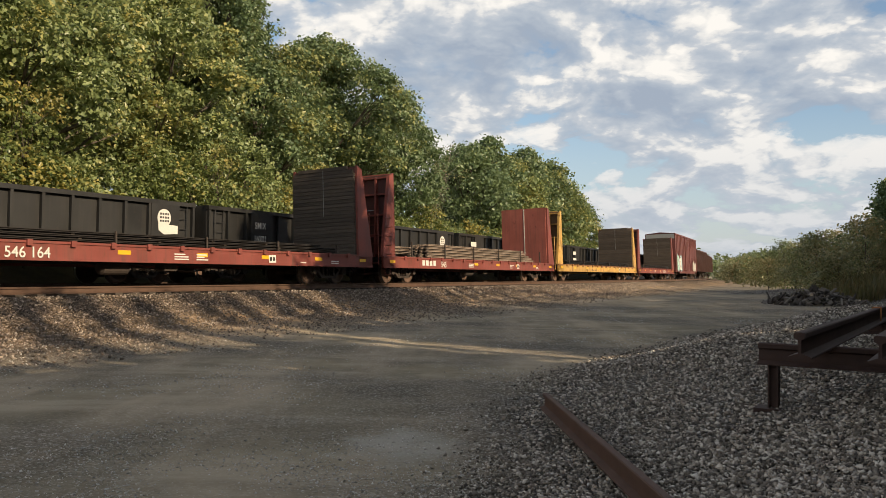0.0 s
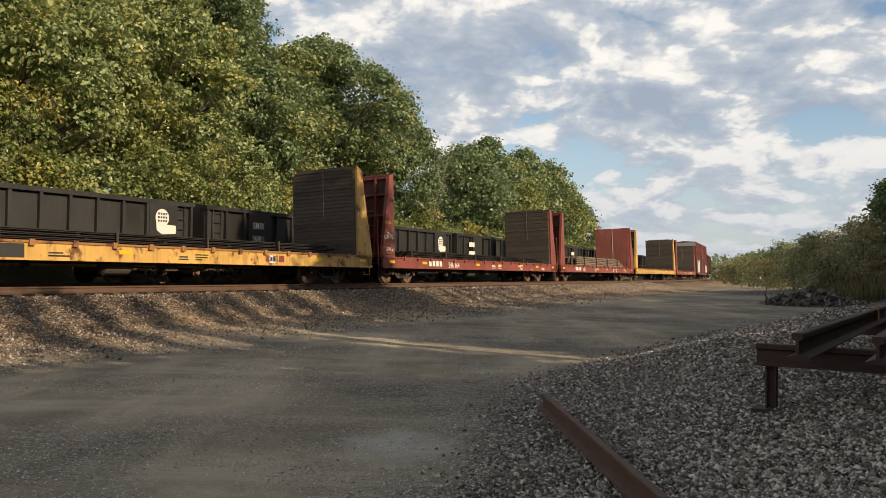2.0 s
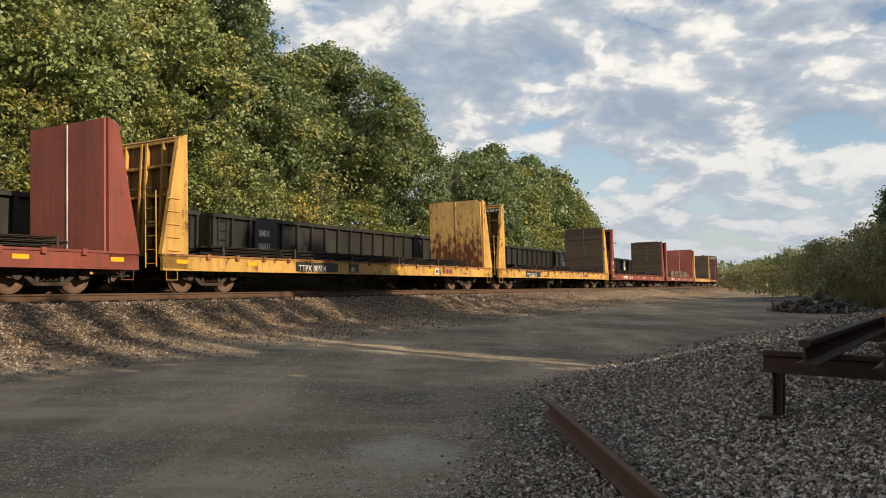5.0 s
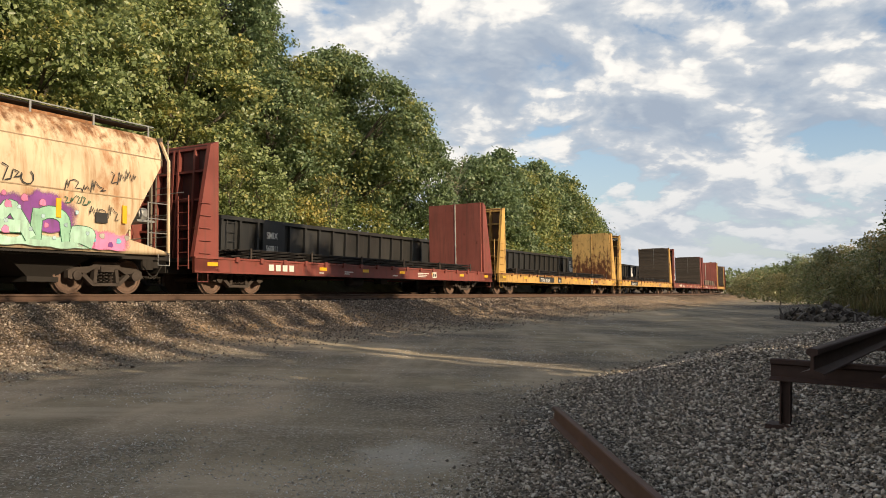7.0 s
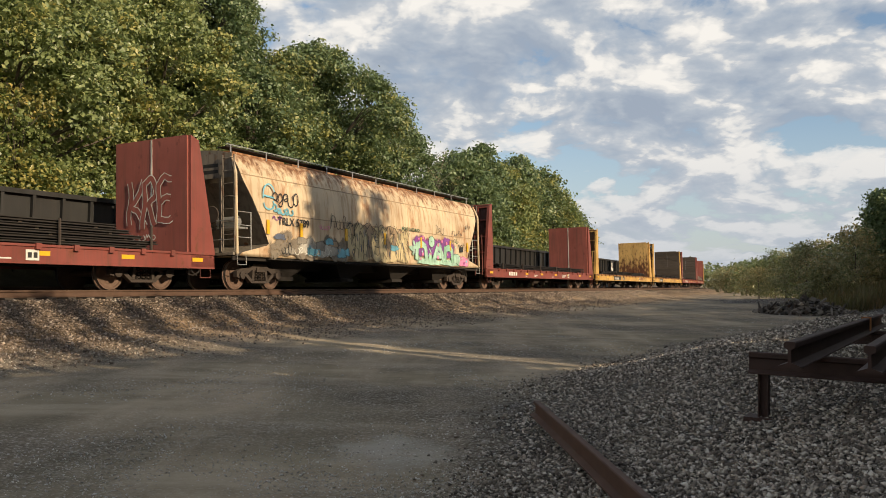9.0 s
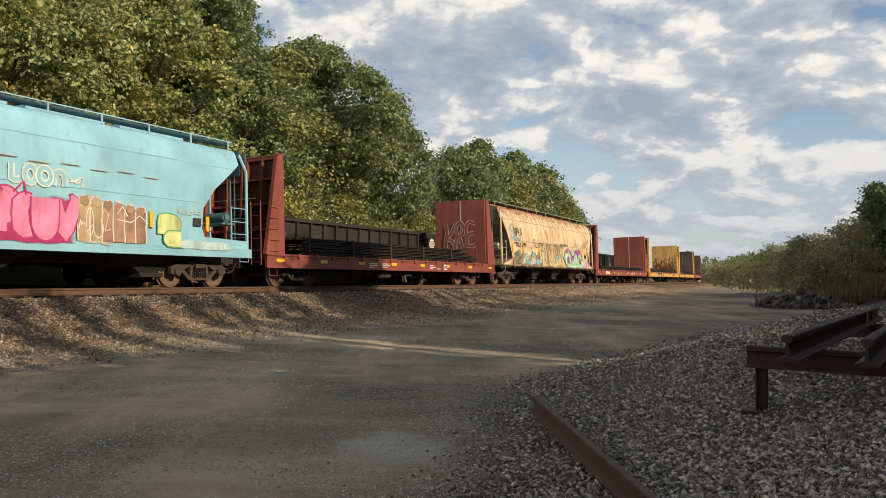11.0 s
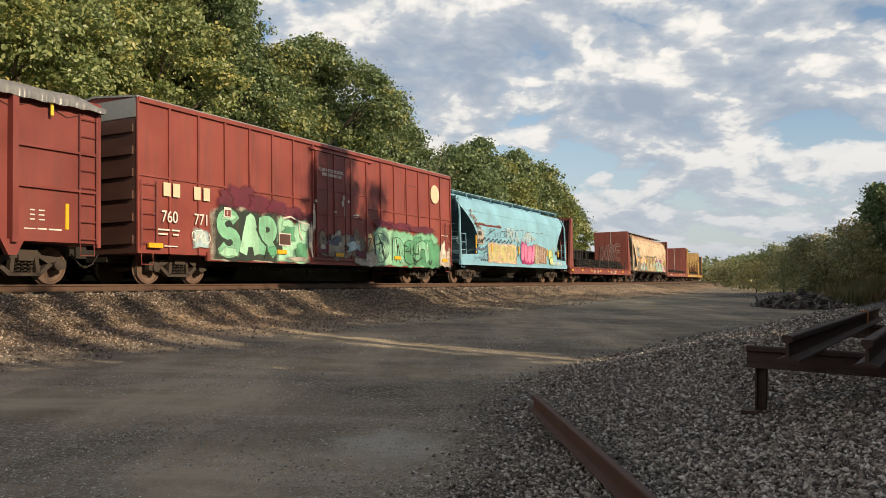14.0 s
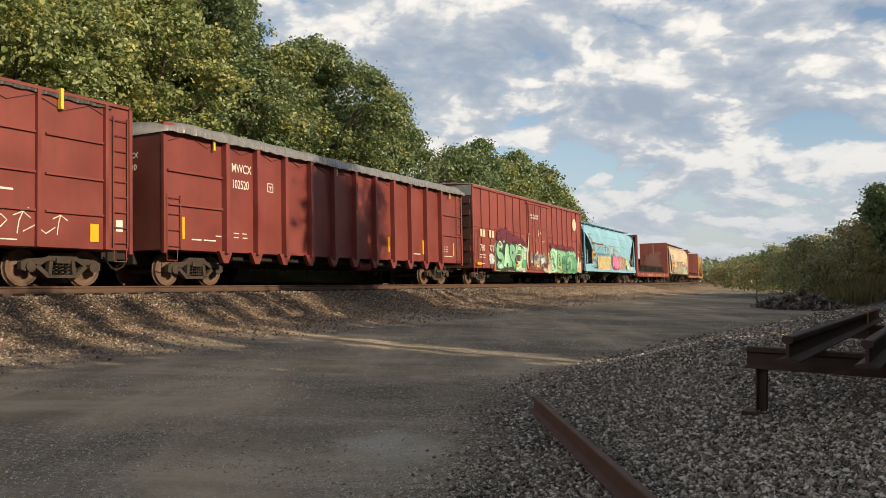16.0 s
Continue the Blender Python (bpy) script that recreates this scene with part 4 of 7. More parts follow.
def bulk_frame(car, material, xi, xo, sgn, w, H):
    top = xo - sgn * 0.66
    # the back plate's darker paint stands in for shade behind the ribs
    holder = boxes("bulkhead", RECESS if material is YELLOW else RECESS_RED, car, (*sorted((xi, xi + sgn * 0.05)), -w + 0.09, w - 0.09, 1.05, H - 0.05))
    for y0, y1 in ((-w, -w + 0.09), (w - 0.09, w)):
        bm = bmesh.new()
        prism(bm, [(xi, 0.62), (xo, 0.62), (xo, 1.05), (top, H - 0.12), (xi, H)], y0, y1)
        # flanged lip along the sloping edge
        prism(bm, [(xo, 1.05), (xo + sgn * 0.03, 1.05), (top + sgn * 0.03, H - 0.12), (top, H - 0.12)], y0 - (0.05 if y0 > 0 else 0.0), y1 + (0.05 if y0 < 0 else 0.0))
        part("side_plate", bm, material, holder)
    for y in (-0.75, -0.1, 0.1, 0.75):
        bm = bmesh.new()
        prism(bm, [(xi + sgn * 0.05, 1.0), (xi + sgn * 0.42, 1.0), (xi + sgn * 0.20, H - 0.14), (xi + sgn * 0.05, H - 0.1)], y - 0.035, y + 0.035)
        part("upright", bm, material, holder)
    for z in (1.9, 2.75, 3.6, H - 0.2):
        k = (z - 1.05) / (H - 1.17)
        boxes("brace", material, holder, (*sorted((xi + sgn * 0.05, xi + sgn * (0.36 - 0.18 * k))), -w + 0.09, w - 0.09, z, z + 0.07))
    return holder


def flat_car(name, label, s0, s1, material, wood_front, front_face=None, lead_marks=None, seed=1, load=3, load_mat=None, rear_scrawl=False, face_scrawl=False, end_board="", group="bulkhead flat cars"):
    car = thing(name, label, "flat car", group)
    L = s1 - s0
    h = L / 2 - 0.40
    rng = random.Random(seed)
    # side sills, deepest in the middle
    for y0, y1 in ((-1.50, -1.42), (1.42, 1.50)):
        bm = bmesh.new()
        prism(bm, [(-h, 0.66), (-h + 3.3, 0.60), (h - 3.3, 0.60), (h, 0.66), (h, 1.06), (-h, 1.06)], y0, y1)
        boxes("deck_edge", LIP if material is YELLOW else material, car, (-h, h, min(y0, y1) - 0.03, max(y0, y1) + 0.03, 1.005, 1.064))
        box(bm, -h, h, min(y0, y1) - 0.02, max(y0, y1) + 0.02, 0.60, 0.63)
        part("side_sill", bm, material, car)
    boxes("deck", UNDER, car, (-h, h, -1.42, 1.42, 0.94, 1.03))
    bm = bmesh.new()
    box(bm, -h, h, -0.35, 0.35, 0.62, 0.94)
    for k in range(9):
        x = -h + 1 + (2 * h - 2) * k / 8
        box(bm, x - 0.06, x + 0.06, -1.42, 1.42, 0.76, 0.94)
    part("underframe", bm, UNDER, car)
    bm = bmesh.new()
    lathe(bm, [(-0.55, 0.10), (-0.5, 0.19), (0.3, 0.19), (0.36, 0.1)], 14, axis="x", centre=(-1.2, -0.95, 0.48))
    tube(bm, [(-0.9, -0.95, 0.5), (0.4, -0.9, 0.46), (1.6, -1.0, 0.40), (2.3, -1.1, 0.56)], 0.022, 5)
    box(bm, 0.3, 0.75, -1.15, -0.8, 0.40, 0.58)
    part("brake_gear", bm, TRUCK, car)
    # stake pockets along both sills
    bm = bmesh.new()
    box(bm, -0.07, 0.07, -0.075, 0.0, -0.02, 0.13)
    pocket = to_mesh("stake_pocket", bm, LIP if material is YELLOW else material)
    n = 16
    for side in (-1, 1):
        for k in range(n):
            p = part("stake_pocket", pocket, None, car)
            p.location = (-h + 1.7 + (2 * h - 3.4) * k / (n - 1), side * 1.50 + (0.075 if side > 0 else 0), 0.96)
    bulkhead(car, h, 1, h, material, front_face or material, wood_front)
    rear = bulkhead(car, -h, -1, h, material, front_face or material, not wood_front and seed % 2 == 0)
    ladder(rear, -h + 0.17, -h + 0.60, -1.53, 1.15, 2.6, 5, material, stiles=False)
    ladder(rear, -1.30, -0.90, -h - 0.04, 0.8, 2.7, 6, material, side="x")
    ladder(rear, -1.1, 1.1, -h - 0.02, 2.9, 2.9, 1, SILVER, side="x", stiles=False)
    for x in (-h + 0.35, h - 0.35):
        step(car, x, -1.47, 0.64, material)
    coupler(car, h, 1), coupler(car, -h, -1)
    add_trucks(car, (-h + 2.3, h - 2.3))
    # reflectors and stencils on the sill
    for k in range(8):
        x = -h + 0.5 + (2 * h - 1.4) * k / 7
        if not any(m[1] - 0.5 < x < m[1] + 2.4 for m in lead_marks or ()):
            boxes("reflector", AMBER, car, (x, x + 0.42, -1.506, -1.500, 0.80, 0.91))
    ink = WHITE if material is not YELLOW else DARK_INK
    rows = []
    for k in range(6):
        x = rng.uniform(-h + 4.5, h - 2.5)
        for r in range(rng.randrange(1, 4)):
            rows.append((x, 0.70 + 0.07 * r, rng.uniform(0.25, 0.6), 0.035))
    rows = [r for r in rows if not any(m[1] - 0.8 < r[0] < m[1] + 2.4 for m in lead_marks or ())]
    bars(car, ink, -1.508, rows or [(h - 3.4, 0.72, 0.4, 0.035)])
    boxes("data_panel", WHITE, car, (h - 6.2, h - 5.85, -1.512, -1.503, 0.68, 0.93))
    boxes("data_mark", DARK_INK, car, (h - 6.15, h - 6.05, -1.516, -1.512, 0.74, 0.87), (h - 6.0, h - 5.9, -1.516, -1.512, 0.74, 0.87))
    if lead_marks:
        for txt, x, size, mat, back in lead_marks:
            if back:
                boxes("name_board", DARK_INK, car, (x - 0.15, x + back, -1.512, -1.505, 0.66, 0.98))
            if txt.startswith("="):
                bars(car, mat, -1.510, [(x + 0.34 * k, 0.72, 0.24, size * 0.68) for k in range(len(txt) - 1)], "emblem")
            else:
                lettering(car, txt, x, -1.518, 0.67, size, mat)
    if end_board:
        boxes("name_board", DARK_INK, rear, (-h + 0.52, -h + 0.54, -1.40, -0.38, 4.02, 4.26))
        lettering(rear, end_board, -h + 0.515, -0.42, 4.07, 0.19, WHITE, turn=-90, squeeze=0.9)
    # heart-shaped chalk mark and scrawl
    if rear_scrawl:
        scribble(rear, -h + 0.08, -h + 0.78, 1.75, 2.05, -1.545, 4, 0.03, G_WHITE, 3)
        scribble(rear, -h + 0.10, -h + 0.80, 1.28, 1.50, -1.545, 5, 0.022, G_WHITE, 4)
        scribble(rear, -h + 0.12, -h + 0.62, 2.35, 2.52, -1.545, 4, 0.018, AMBER, 5)
    if face_scrawl:
        for o in throw_up(car, "kre", -0.95, 0.85, 1.85, 3.3, 0.0, 0.26, FACE_RED, G_WHITE, 33, 0.028, 0.15):
            o.matrix_basis = Matrix.Translation((h - 1.04, 0, 0)) @ Matrix.Rotation(radians(-90), 4, "Z")
        o = scribble(car, -0.9, 0.2, 1.45, 1.75, 0.0, 5, 0.03, G_WHITE, 34)
        o.matrix_basis = Matrix.Translation((h - 1.04, 0, 0)) @ Matrix.Rotation(radians(-90), 4, "Z")
    mid = (s0 + s1) / 2
    MOVING.append((car, mid))
    if load:
        steel_load(mid, h, load, load_mat or BAR_DARK, seed)
    return car


def steel_load(mid, h, layers, material, seed):
    """long steel bars stacked on the deck with spacers and stakes"""
    st = thing("steel_bar_stack", "long dark steel bars stacked on a flat car" if material is BAR_DARK else "weathered grey steel bars stacked on a flat car", "steel bars", "loads of steel bars")
    rng = random.Random(seed + 50)
    tall = 0.125 if layers > 3 else 0.098
    short = material is BAR_GREY
    for k in range(layers):
        z = 1.07 + k * tall
        a, b = (-h + 1.6 + rng.uniform(0, 0.8), h - 1.8 - rng.uniform(0, 0.8) - 0.25 * k)
        if short:
            a, b = -h + 3.9 + 0.05 * k, h - 3.2 - 0.4 * k
        for y in (-1.32, -1.05, -0.78, -0.51, 0.51, 0.78, 1.05, 1.32):
            bm = bmesh.new()
            prism(bm, [(y - 0.10, z + 0.035), (y + 0.10, z + 0.035), (y + 0.10, z + 0.05), (y + 0.02, z + 0.055), (y + 0.02, z + tall - 0.028), (y + 0.07, z + tall - 0.025), (y + 0.07, z + tall - 0.003), (y - 0.07, z + tall - 0.003), (y - 0.07, z + tall - 0.025), (y - 0.02, z + tall - 0.028), (y - 0.02, z + 0.055), (y - 0.10, z + 0.05)], a + rng.uniform(-0.12, 0.12), b + rng.uniform(-0.12, 0.12), "x")
            part("steel_bar", bm, material, st)
        for j in range(7):
            x = a + 0.6 + (b - a - 1.2) * j / 6
            boxes("spacer", PLANK, st, (x - 0.05, x + 0.05, -1.36, 1.36, z, z + 0.034))
    for j in range(6):
        x = -h + 2.4 + (2 * h - 4.8) * j / 5
        for y in (-1.47, 1.47):
            bm = bmesh.new()
            tube(bm, [(x, y, 0.98), (x, y, 1.10 + layers * tall)], 0.035, 6)
            part("stake", bm, TRUCK, st)
    MOVING.append((st, mid))


def hopper_profile():
    """half outline (y, z) of a curved-side covered hopper, from the sill to the roof's middle"""
    return [(1.55, 1.03), (1.555, 1.14), (1.567, 1.40), (1.57, 1.46), (1.58, 1.7), (1.60, 2.3), (1.585, 2.9), (1.53, 3.4), (1.42, 3.8), (1.27, 4.1), (1.14, 4.27), (0.70, 4.40), (0.0, 4.46)]


def hopper_car(name, label, s0, s1, material, end_mat, chutes, walk_mat, sill_mat, cut):
    car = thing(name, label, "hopper car", "covered hopper cars")
    h = (s1 - s0) / 2 - 0.45
    half = hopper_profile()
    ring = [(-y, z) for y, z in half] + [(y, z) for y, z in half[-2::-1]]

    def end(z):
        return h - float(np.interp(z, *cut))
    bm = bmesh.new()
    cols = []
    for f in np.linspace(-1, 1, 13):
        cols.append([bm.verts.new((f * end(z), y, z)) for y, z in ring])
    for a, b in zip(cols, cols[1:]):
        for k in range(len(ring) - 1):
            bm.faces.new((a[k], a[k + 1], b[k + 1], b[k]))
        bm.faces.new((a[0], b[0], b[-1], a[-1]))
    body = part("body", bm, material, car, soft=True)
    for sgn, col in ((-1, 0), (1, 12)):
        bm = bmesh.new()
        n = len(ring)
        vs = [bm.verts.new((sgn * (end(z) + 0.004), y, z)) for y, z in ring]
        for k in range(n // 2):
            bm.faces.new((vs[k], vs[k + 1], vs[n - 2 - k], vs[n - 1 - k])) if k < n // 2 - 1 else bm.faces.new((vs[k], vs[k + 1], vs[n - 1 - k]))
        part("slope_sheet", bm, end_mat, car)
    # seams along the side
    bm = bmesh.new()
    for z in (3.62, 2.46):
        y = float(np.interp(z, [p[1] for p in half], [p[0] for p in half]))
        for sg in (-1, 1):
            box(bm, -end(z), end(z), *sorted((sg * (y - 0.01), sg * (y + 0.014))), z - 0.014, z + 0.014)
    part("seam", bm, G_TAN if sill_mat is UNDER else material, car)
    # side sill and end platforms
    for y0, y1 in ((-1.60, -1.46), (1.46, 1.60)):
        if sill_mat is UNDER:
            boxes("side_sill", UNDER, car, (-h, h, *((-1.44, -1.40) if y0 < 0 else (1.40, 1.44)), 0.90, 1.03))
            boxes("grab_rail", SILVER, car, (-h + 1.8, h - 1.8, *((-1.53, -1.50) if y0 < 0 else (1.50, 1.53)), 0.95, 0.965))
        else:
            boxes("side_sill", sill_mat, car, (-h, h, y0, y1, 0.88, 1.15))
    boxes("lower_rail", UNDER, car, (-h + 1.6, h - 1.6, -1.56, -1.50, 0.95, 1.0), (-h + 1.6, h - 1.6, 1.50, 1.56, 0.95, 1.0))
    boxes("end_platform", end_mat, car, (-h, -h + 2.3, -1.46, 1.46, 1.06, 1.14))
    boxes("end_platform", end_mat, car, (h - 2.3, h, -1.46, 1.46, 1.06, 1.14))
    boxes("centre_sill", UNDER, car, (-h, h, -0.33, 0.33, 0.70, 1.06))
    # corner posts, ladders and a brake stand at the ends
    for sgn in (-1, 1):
        for y in (-1.52, 1.52):
            bm = bmesh.new()
            tube(bm, [(sgn * (h - 0.12), y, 1.1), (sgn * (h - 0.10), y * 0.985, 3.6), (sgn * (h - 0.18), y * 0.84, 4.15)], 0.05, 6)
            part("corner_post", bm, material, car)
        for y in (-0.85, 0.0, 0.85):
            boxes("end_post", end_mat if y else material, car, (*sorted((sgn * (h - 0.16), sgn * (h - 0.10))), y - 0.035, y + 0.035, 1.14, 3.6))
        plate = boxes("end_plate", end_mat, car, (*sorted((sgn * (h - 0.17), sgn * (h - 0.14))), -1.30, 1.30, 3.50, 4.28))
        for z in (3.86, 3.66):
            boxes("stencil", DARK_INK, plate, (*sorted((sgn * (h - 0.135), sgn * (h - 0.14))), -0.75, -0.15, z, z + 0.11))
        # hand rails round the platform
        for y in (-1.50, 1.50):
            bm = bmesh.new()
            for z in (1.62, 2.0, 2.42):
                tube(bm, [(sgn * (h - 0.12), y, z), (sgn * (h - 0.80), y, z)], 0.015, 5)
            tube(bm, [(sgn * (h - 0.80), y, 1.1), (sgn * (h - 0.80), y, 2.44)], 0.020, 5)
            part("hand_rail", bm, walk_mat, car)
        bm = bmesh.new()
        for z in (1.55, 2.15):
            tube(bm, [(sgn * (h - 0.08), -1.48, z), (sgn * (h - 0.08), 1.48, z)], 0.016, 5)
        part("cross_rail", bm, walk_mat, car)
        ladder(car, -1.45, -1.0, sgn * (h - 0.08), 1.3, 4.1, 8, end_mat, side="x")
        coupler(car, sgn * h, sgn)
        step(car, sgn * (h - 0.3), -1.55, 1.06, walk_mat)
        bm = bmesh.new()
        lathe(bm, [(-0.45, 0.08), (-0.38, 0.17), (0.38, 0.17), (0.45, 0.08)], 14, axis="y", centre=(sgn * (h - 0.62), -0.75, 2.15))
        box(bm, *sorted((sgn * (h - 0.95), sgn * (h - 0.35))), -1.25, -0.3, 1.92, 1.98)
        part("brake_cylinder", bm, SILVER if sill_mat is UNDER else end_mat, car)
    bm = bmesh.new()
    box(bm, -h + 0.10, -h + 0.5, -0.5, 0.5, 1.9, 1.95)
    lathe(bm, [(-h + 0.06, 0.26), (-h + 0.09, 0.28), (-h + 0.12, 0.26)], 16, axis="x", centre=(0, -0.55, 2.35))
    part("brake_stand", bm, TRUCK, car)
    # roof walkway with its rail
    wy = 1.02
    for sg in (-1, 1):
        bm = bmesh.new()
        box(bm, -h + 0.3, h - 0.3, *sorted((sg * (wy - 0.42), sg * wy)), 4.50, 4.53)
        box(bm, -h + 0.2, h - 0.2, *sorted((sg * (wy - 0.03), sg * wy)), 4.495, 4.54)
        walkway = part("roof_walk", bm, UNDER if sill_mat is UNDER else end_mat, car, "dark grating walkway")
        boxes("walk_rail", walk_mat, walkway, (-h + 0.2, h - 0.2, *sorted((sg * wy, sg * (wy + 0.025))), 4.565, 4.595))
        for k in range(11):
            x = -h + 0.4 + (2 * h - 0.8) * k / 10
            boxes("walk_bracket", walk_mat, walkway, (x - 0.025, x + 0.025, *sorted((sg * wy, sg * (wy + 0.024))), 4.30, 4.565))
    for k in range(5):
        boxes("roof_hatch", material, car, (-h + 1.2 + k * (2 * h - 2.4) / 5, -h + 0.7 + (k + 1) * (2 * h - 2.4) / 5, -0.42, 0.42, 4.46, 4.58))
    # discharge chutes
    for k in range(chutes):
        x = -h + 3.4 + (2 * h - 6.8) * k / (chutes - 1)
        w = (2 * h - 6.8) / (chutes - 1) / 2 * 0.92
        bm = bmesh.new()
        top = [bm.verts.new(p) for p in ((x - w, -1.4, 1.3), (x + w, -1.4, 1.3), (x + w, 1.4, 1.3), (x - w, 1.4, 1.3))]
        low = [bm.verts.new(p) for p in ((x - 0.35, -0.75, 0.42), (x + 0.35, -0.75, 0.42), (x + 0.35, 0.75, 0.42), (x - 0.35, 0.75, 0.42))]
        for i in range(4):
            bm.faces.new((top[i], top[(i + 1) % 4], low[(i + 1) % 4], low[i]))
        box(bm, x - 0.42, x + 0.42, -0.85, 0.85, 0.30, 0.42)
        part("discharge_chute", bm, UNDER, car)
    add_trucks(car, (-h + 1.75, h - 1.75))
    MOVING.append((car, (s0 + s1) / 2))
    return car, h


def side_y(z):
    half = hopper_profile()
    return -float(np.interp(z, [p[1] for p in half], [p[0] for p in half])) - 0.02


# hopper ends: body paint with grime, darkened further to paint in their shade
GRIMY_SHADED_CREAM = paint("grimy_shaded_cream_paint", (0.22, 0.19, 0.15), 0.5, 0.8)
GRIMY_SHADED_BLUE = paint("grimy_shaded_blue_paint", (0.07, 0.15, 0.19), 0.2, 0.6)


def cream_hopper():
    car, h = hopper_car("covered_hopper", "cream covered hopper with rust stains and graffiti", -51.12, -31.77, CREAM, GRIMY_SHADED_CREAM, 4, SILVER, UNDER, ([1.03, 1.14, 1.43, 2.5, 3.5, 4.46], [0.16, 0.30, 1.62, 1.02, 0.35, 0.22]))
    y = -1.63
    lettering(car, "TRLX 5789", -h + 2.0, y, 2.12, 0.37, DARK_INK)
    # quick tags above the number
    scribble(car, -h + 1.75, -h + 3.15, 2.70, 3.42, side_y(3.2) - 0.035, 5, 0.045, G_BLACK, 8, (0, 2, 3))
    paint_lines(car, [arc(-h + 1.55, 3.05, 0.30, 0.36, 20, 200, 9), arc(-h + 1.55, 2.78, 0.26, 0.20, 180, 390, 9), [(-h + 1.30, 3.02), (-h + 1.82, 2.98)]], side_y(2.9) - 0.02, 0.055, G_SKY)
    scribble(car, -h + 1.75, -h + 2.8, 2.45, 2.78, side_y(2.6) - 0.02, 5, 0.06, G_SKY, 2, (0, 2, 3))
    scribble(car, -h + 1.7, -h + 2.2, 2.25, 2.45, y, 3, 0.03, G_PURPLE, 9)
    # old faded tags and road film along the foot of the side
    spray_mass(car, -h + 1.45, -h + 6.2, 1.06, 1.80, y + 0.008, G_GRIME, 19, 0.3)
    spray_mass(car, -h + 3.0, -h + 5.6, 1.16, 1.66, y + 0.006, G_ASH, 18, 0.3)
    for k, (dx, z, w, hh, m) in enumerate(((2.1, 1.72, 0.30, 0.10, G_SLATE), (3.3, 1.66, 0.28, 0.12, G_GREY), (4.4, 1.52, 0.3, 0.16, G_GREY), (5.2, 1.62, 0.34, 0.10, G_TAN), (3.9, 1.30, 0.3, 0.12, G_SKY), (4.95, 1.70, 0.24, 0.12, G_SKY), (5.75, 1.30, 0.30, 0.18, G_SKY), (2.6, 1.28, 0.3, 0.12, G_GREY))):
        blot(car, -h + dx, z, w, hh, y - 0.002 - 0.0006 * k, m, 35 + k)
    for k, (dx, w, m) in enumerate(((2.2, 0.5, G_BLACK), (2.9, 0.7, G_WHITE), (3.6, 0.8, G_SKY), (4.5, 0.6, G_WHITE), (5.1, 0.6, G_ASH))):
        scribble(car, -h + dx, -h + dx + w, 1.14, 1.56, y - 0.010 - 0.001 * k, 3, 0.03, m, 60 + k)
    scribble(car, -h + 4.35, -h + 5.0, 2.10, 2.30, y, 5, 0.024, G_PINK, 38)
    scribble(car, -h + 5.0, -h + 6.3, 2.15, 2.75, y, 6, 0.026, G_BLACK, 22, (1, 2, 3))
    scribble(car, -h + 6.2, -h + 7.2, 2.3, 2.55, y, 5, 0.020, G_BLACK, 24)
    # tall angular line-work piece on bare paint
    spray_mass(car, -h + 6.3, -h + 10.9, 1.10, 2.20, y + 0.004, G_SAND, 20, 0.12)
    throw_up(car, "vnterpvk", -h + 6.1, -h + 10.8, 1.14, 2.42, y, 0.42, [G_SAND, G_SAND, G_TAN], G_BLACK, 23, 0.022, 0.25, None, 6)
    for k in range(16):
        x, z = -h + 6.5 + 0.27 * k, 1.22 + 0.2 * (k * 3 % 5)
        paint_lines(car, [[(x, z + 0.28), (x + 0.05 * (k % 3 - 1), z + 0.14), (x + 0.06, z)]], y - 0.017 - 0.0003 * k, 0.05 + 0.03 * (k % 2), G_GREY if k % 2 else G_SLATE)
    spikes = [(-h + 6.1 + 0.235 * k, 2.30 + (0.28 if k % 2 else 0.02) - 0.05 * (k % 3)) for k in range(21)]
    paint_lines(car, [spikes], y - 0.020, 0.026, G_BLACK)
    blot(car, -h + 9.6, 1.66, 0.34, 0.12, y - 0.022, G_SKY, 39)
    blot(car, -h + 6.1, 1.36, 0.16, 0.14, y - 0.012, G_SKY, 37)
    # pale green letters on a purple cloud with pink stars
    spray_mass(car, -h + 11.09, -h + 15.44, 1.45, 2.30, y + 0.004, G_PURPLE, 25, 0.14)
    spray_mass(car, -h + 11.53, -h + 15.89, 1.08, 1.36, y + 0.002, G_TEAL, 32, 0.2)
    letters(car, [("n", -h + 11.31, -h + 12.70, 1.12, 2.10), ("i", -h + 12.43, -h + 13.21, 1.15, 1.86), ("a", -h + 12.98, -h + 14.32, 1.12, 2.08), ("n", -h + 14.05, -h + 15.33, 1.10, 2.04), ("r", -h + 15.11, -h + 16.00, 1.08, 1.62)], y - 0.002, 0.27, [G_TEAL, G_MINT], G_DEEP, 0.02)
    letters(car, [("o", -h + 12.65, -h + 13.26, 1.86, 2.34)], y - 0.012, 0.22, G_TEAL, G_DEEP, 0.02)
    paint_lines(car, [[(-h + 11.25, 2.05), (-h + 11.44, 1.78), (-h + 10.88, 1.76), (-h + 11.31, 1.66), (-h + 11.22, 1.45)]], y - 0.008, 0.16, G_TEAL)
    for k, (dx, z) in enumerate(((11.75, 2.16), (12.15, 2.25), (12.55, 2.20), (12.1, 1.52), (13.5, 2.22), (13.6, 1.98), (12.85, 1.55), (14.0, 2.16), (14.55, 1.58), (14.45, 2.10), (11.9, 1.3), (13.55, 1.42))):
        blot(car, -h + dx, z, 0.06 + 0.03 * (k % 2), 0.06 + 0.03 * (k % 2), y - 0.018, G_PINK, 200 + k, 10)
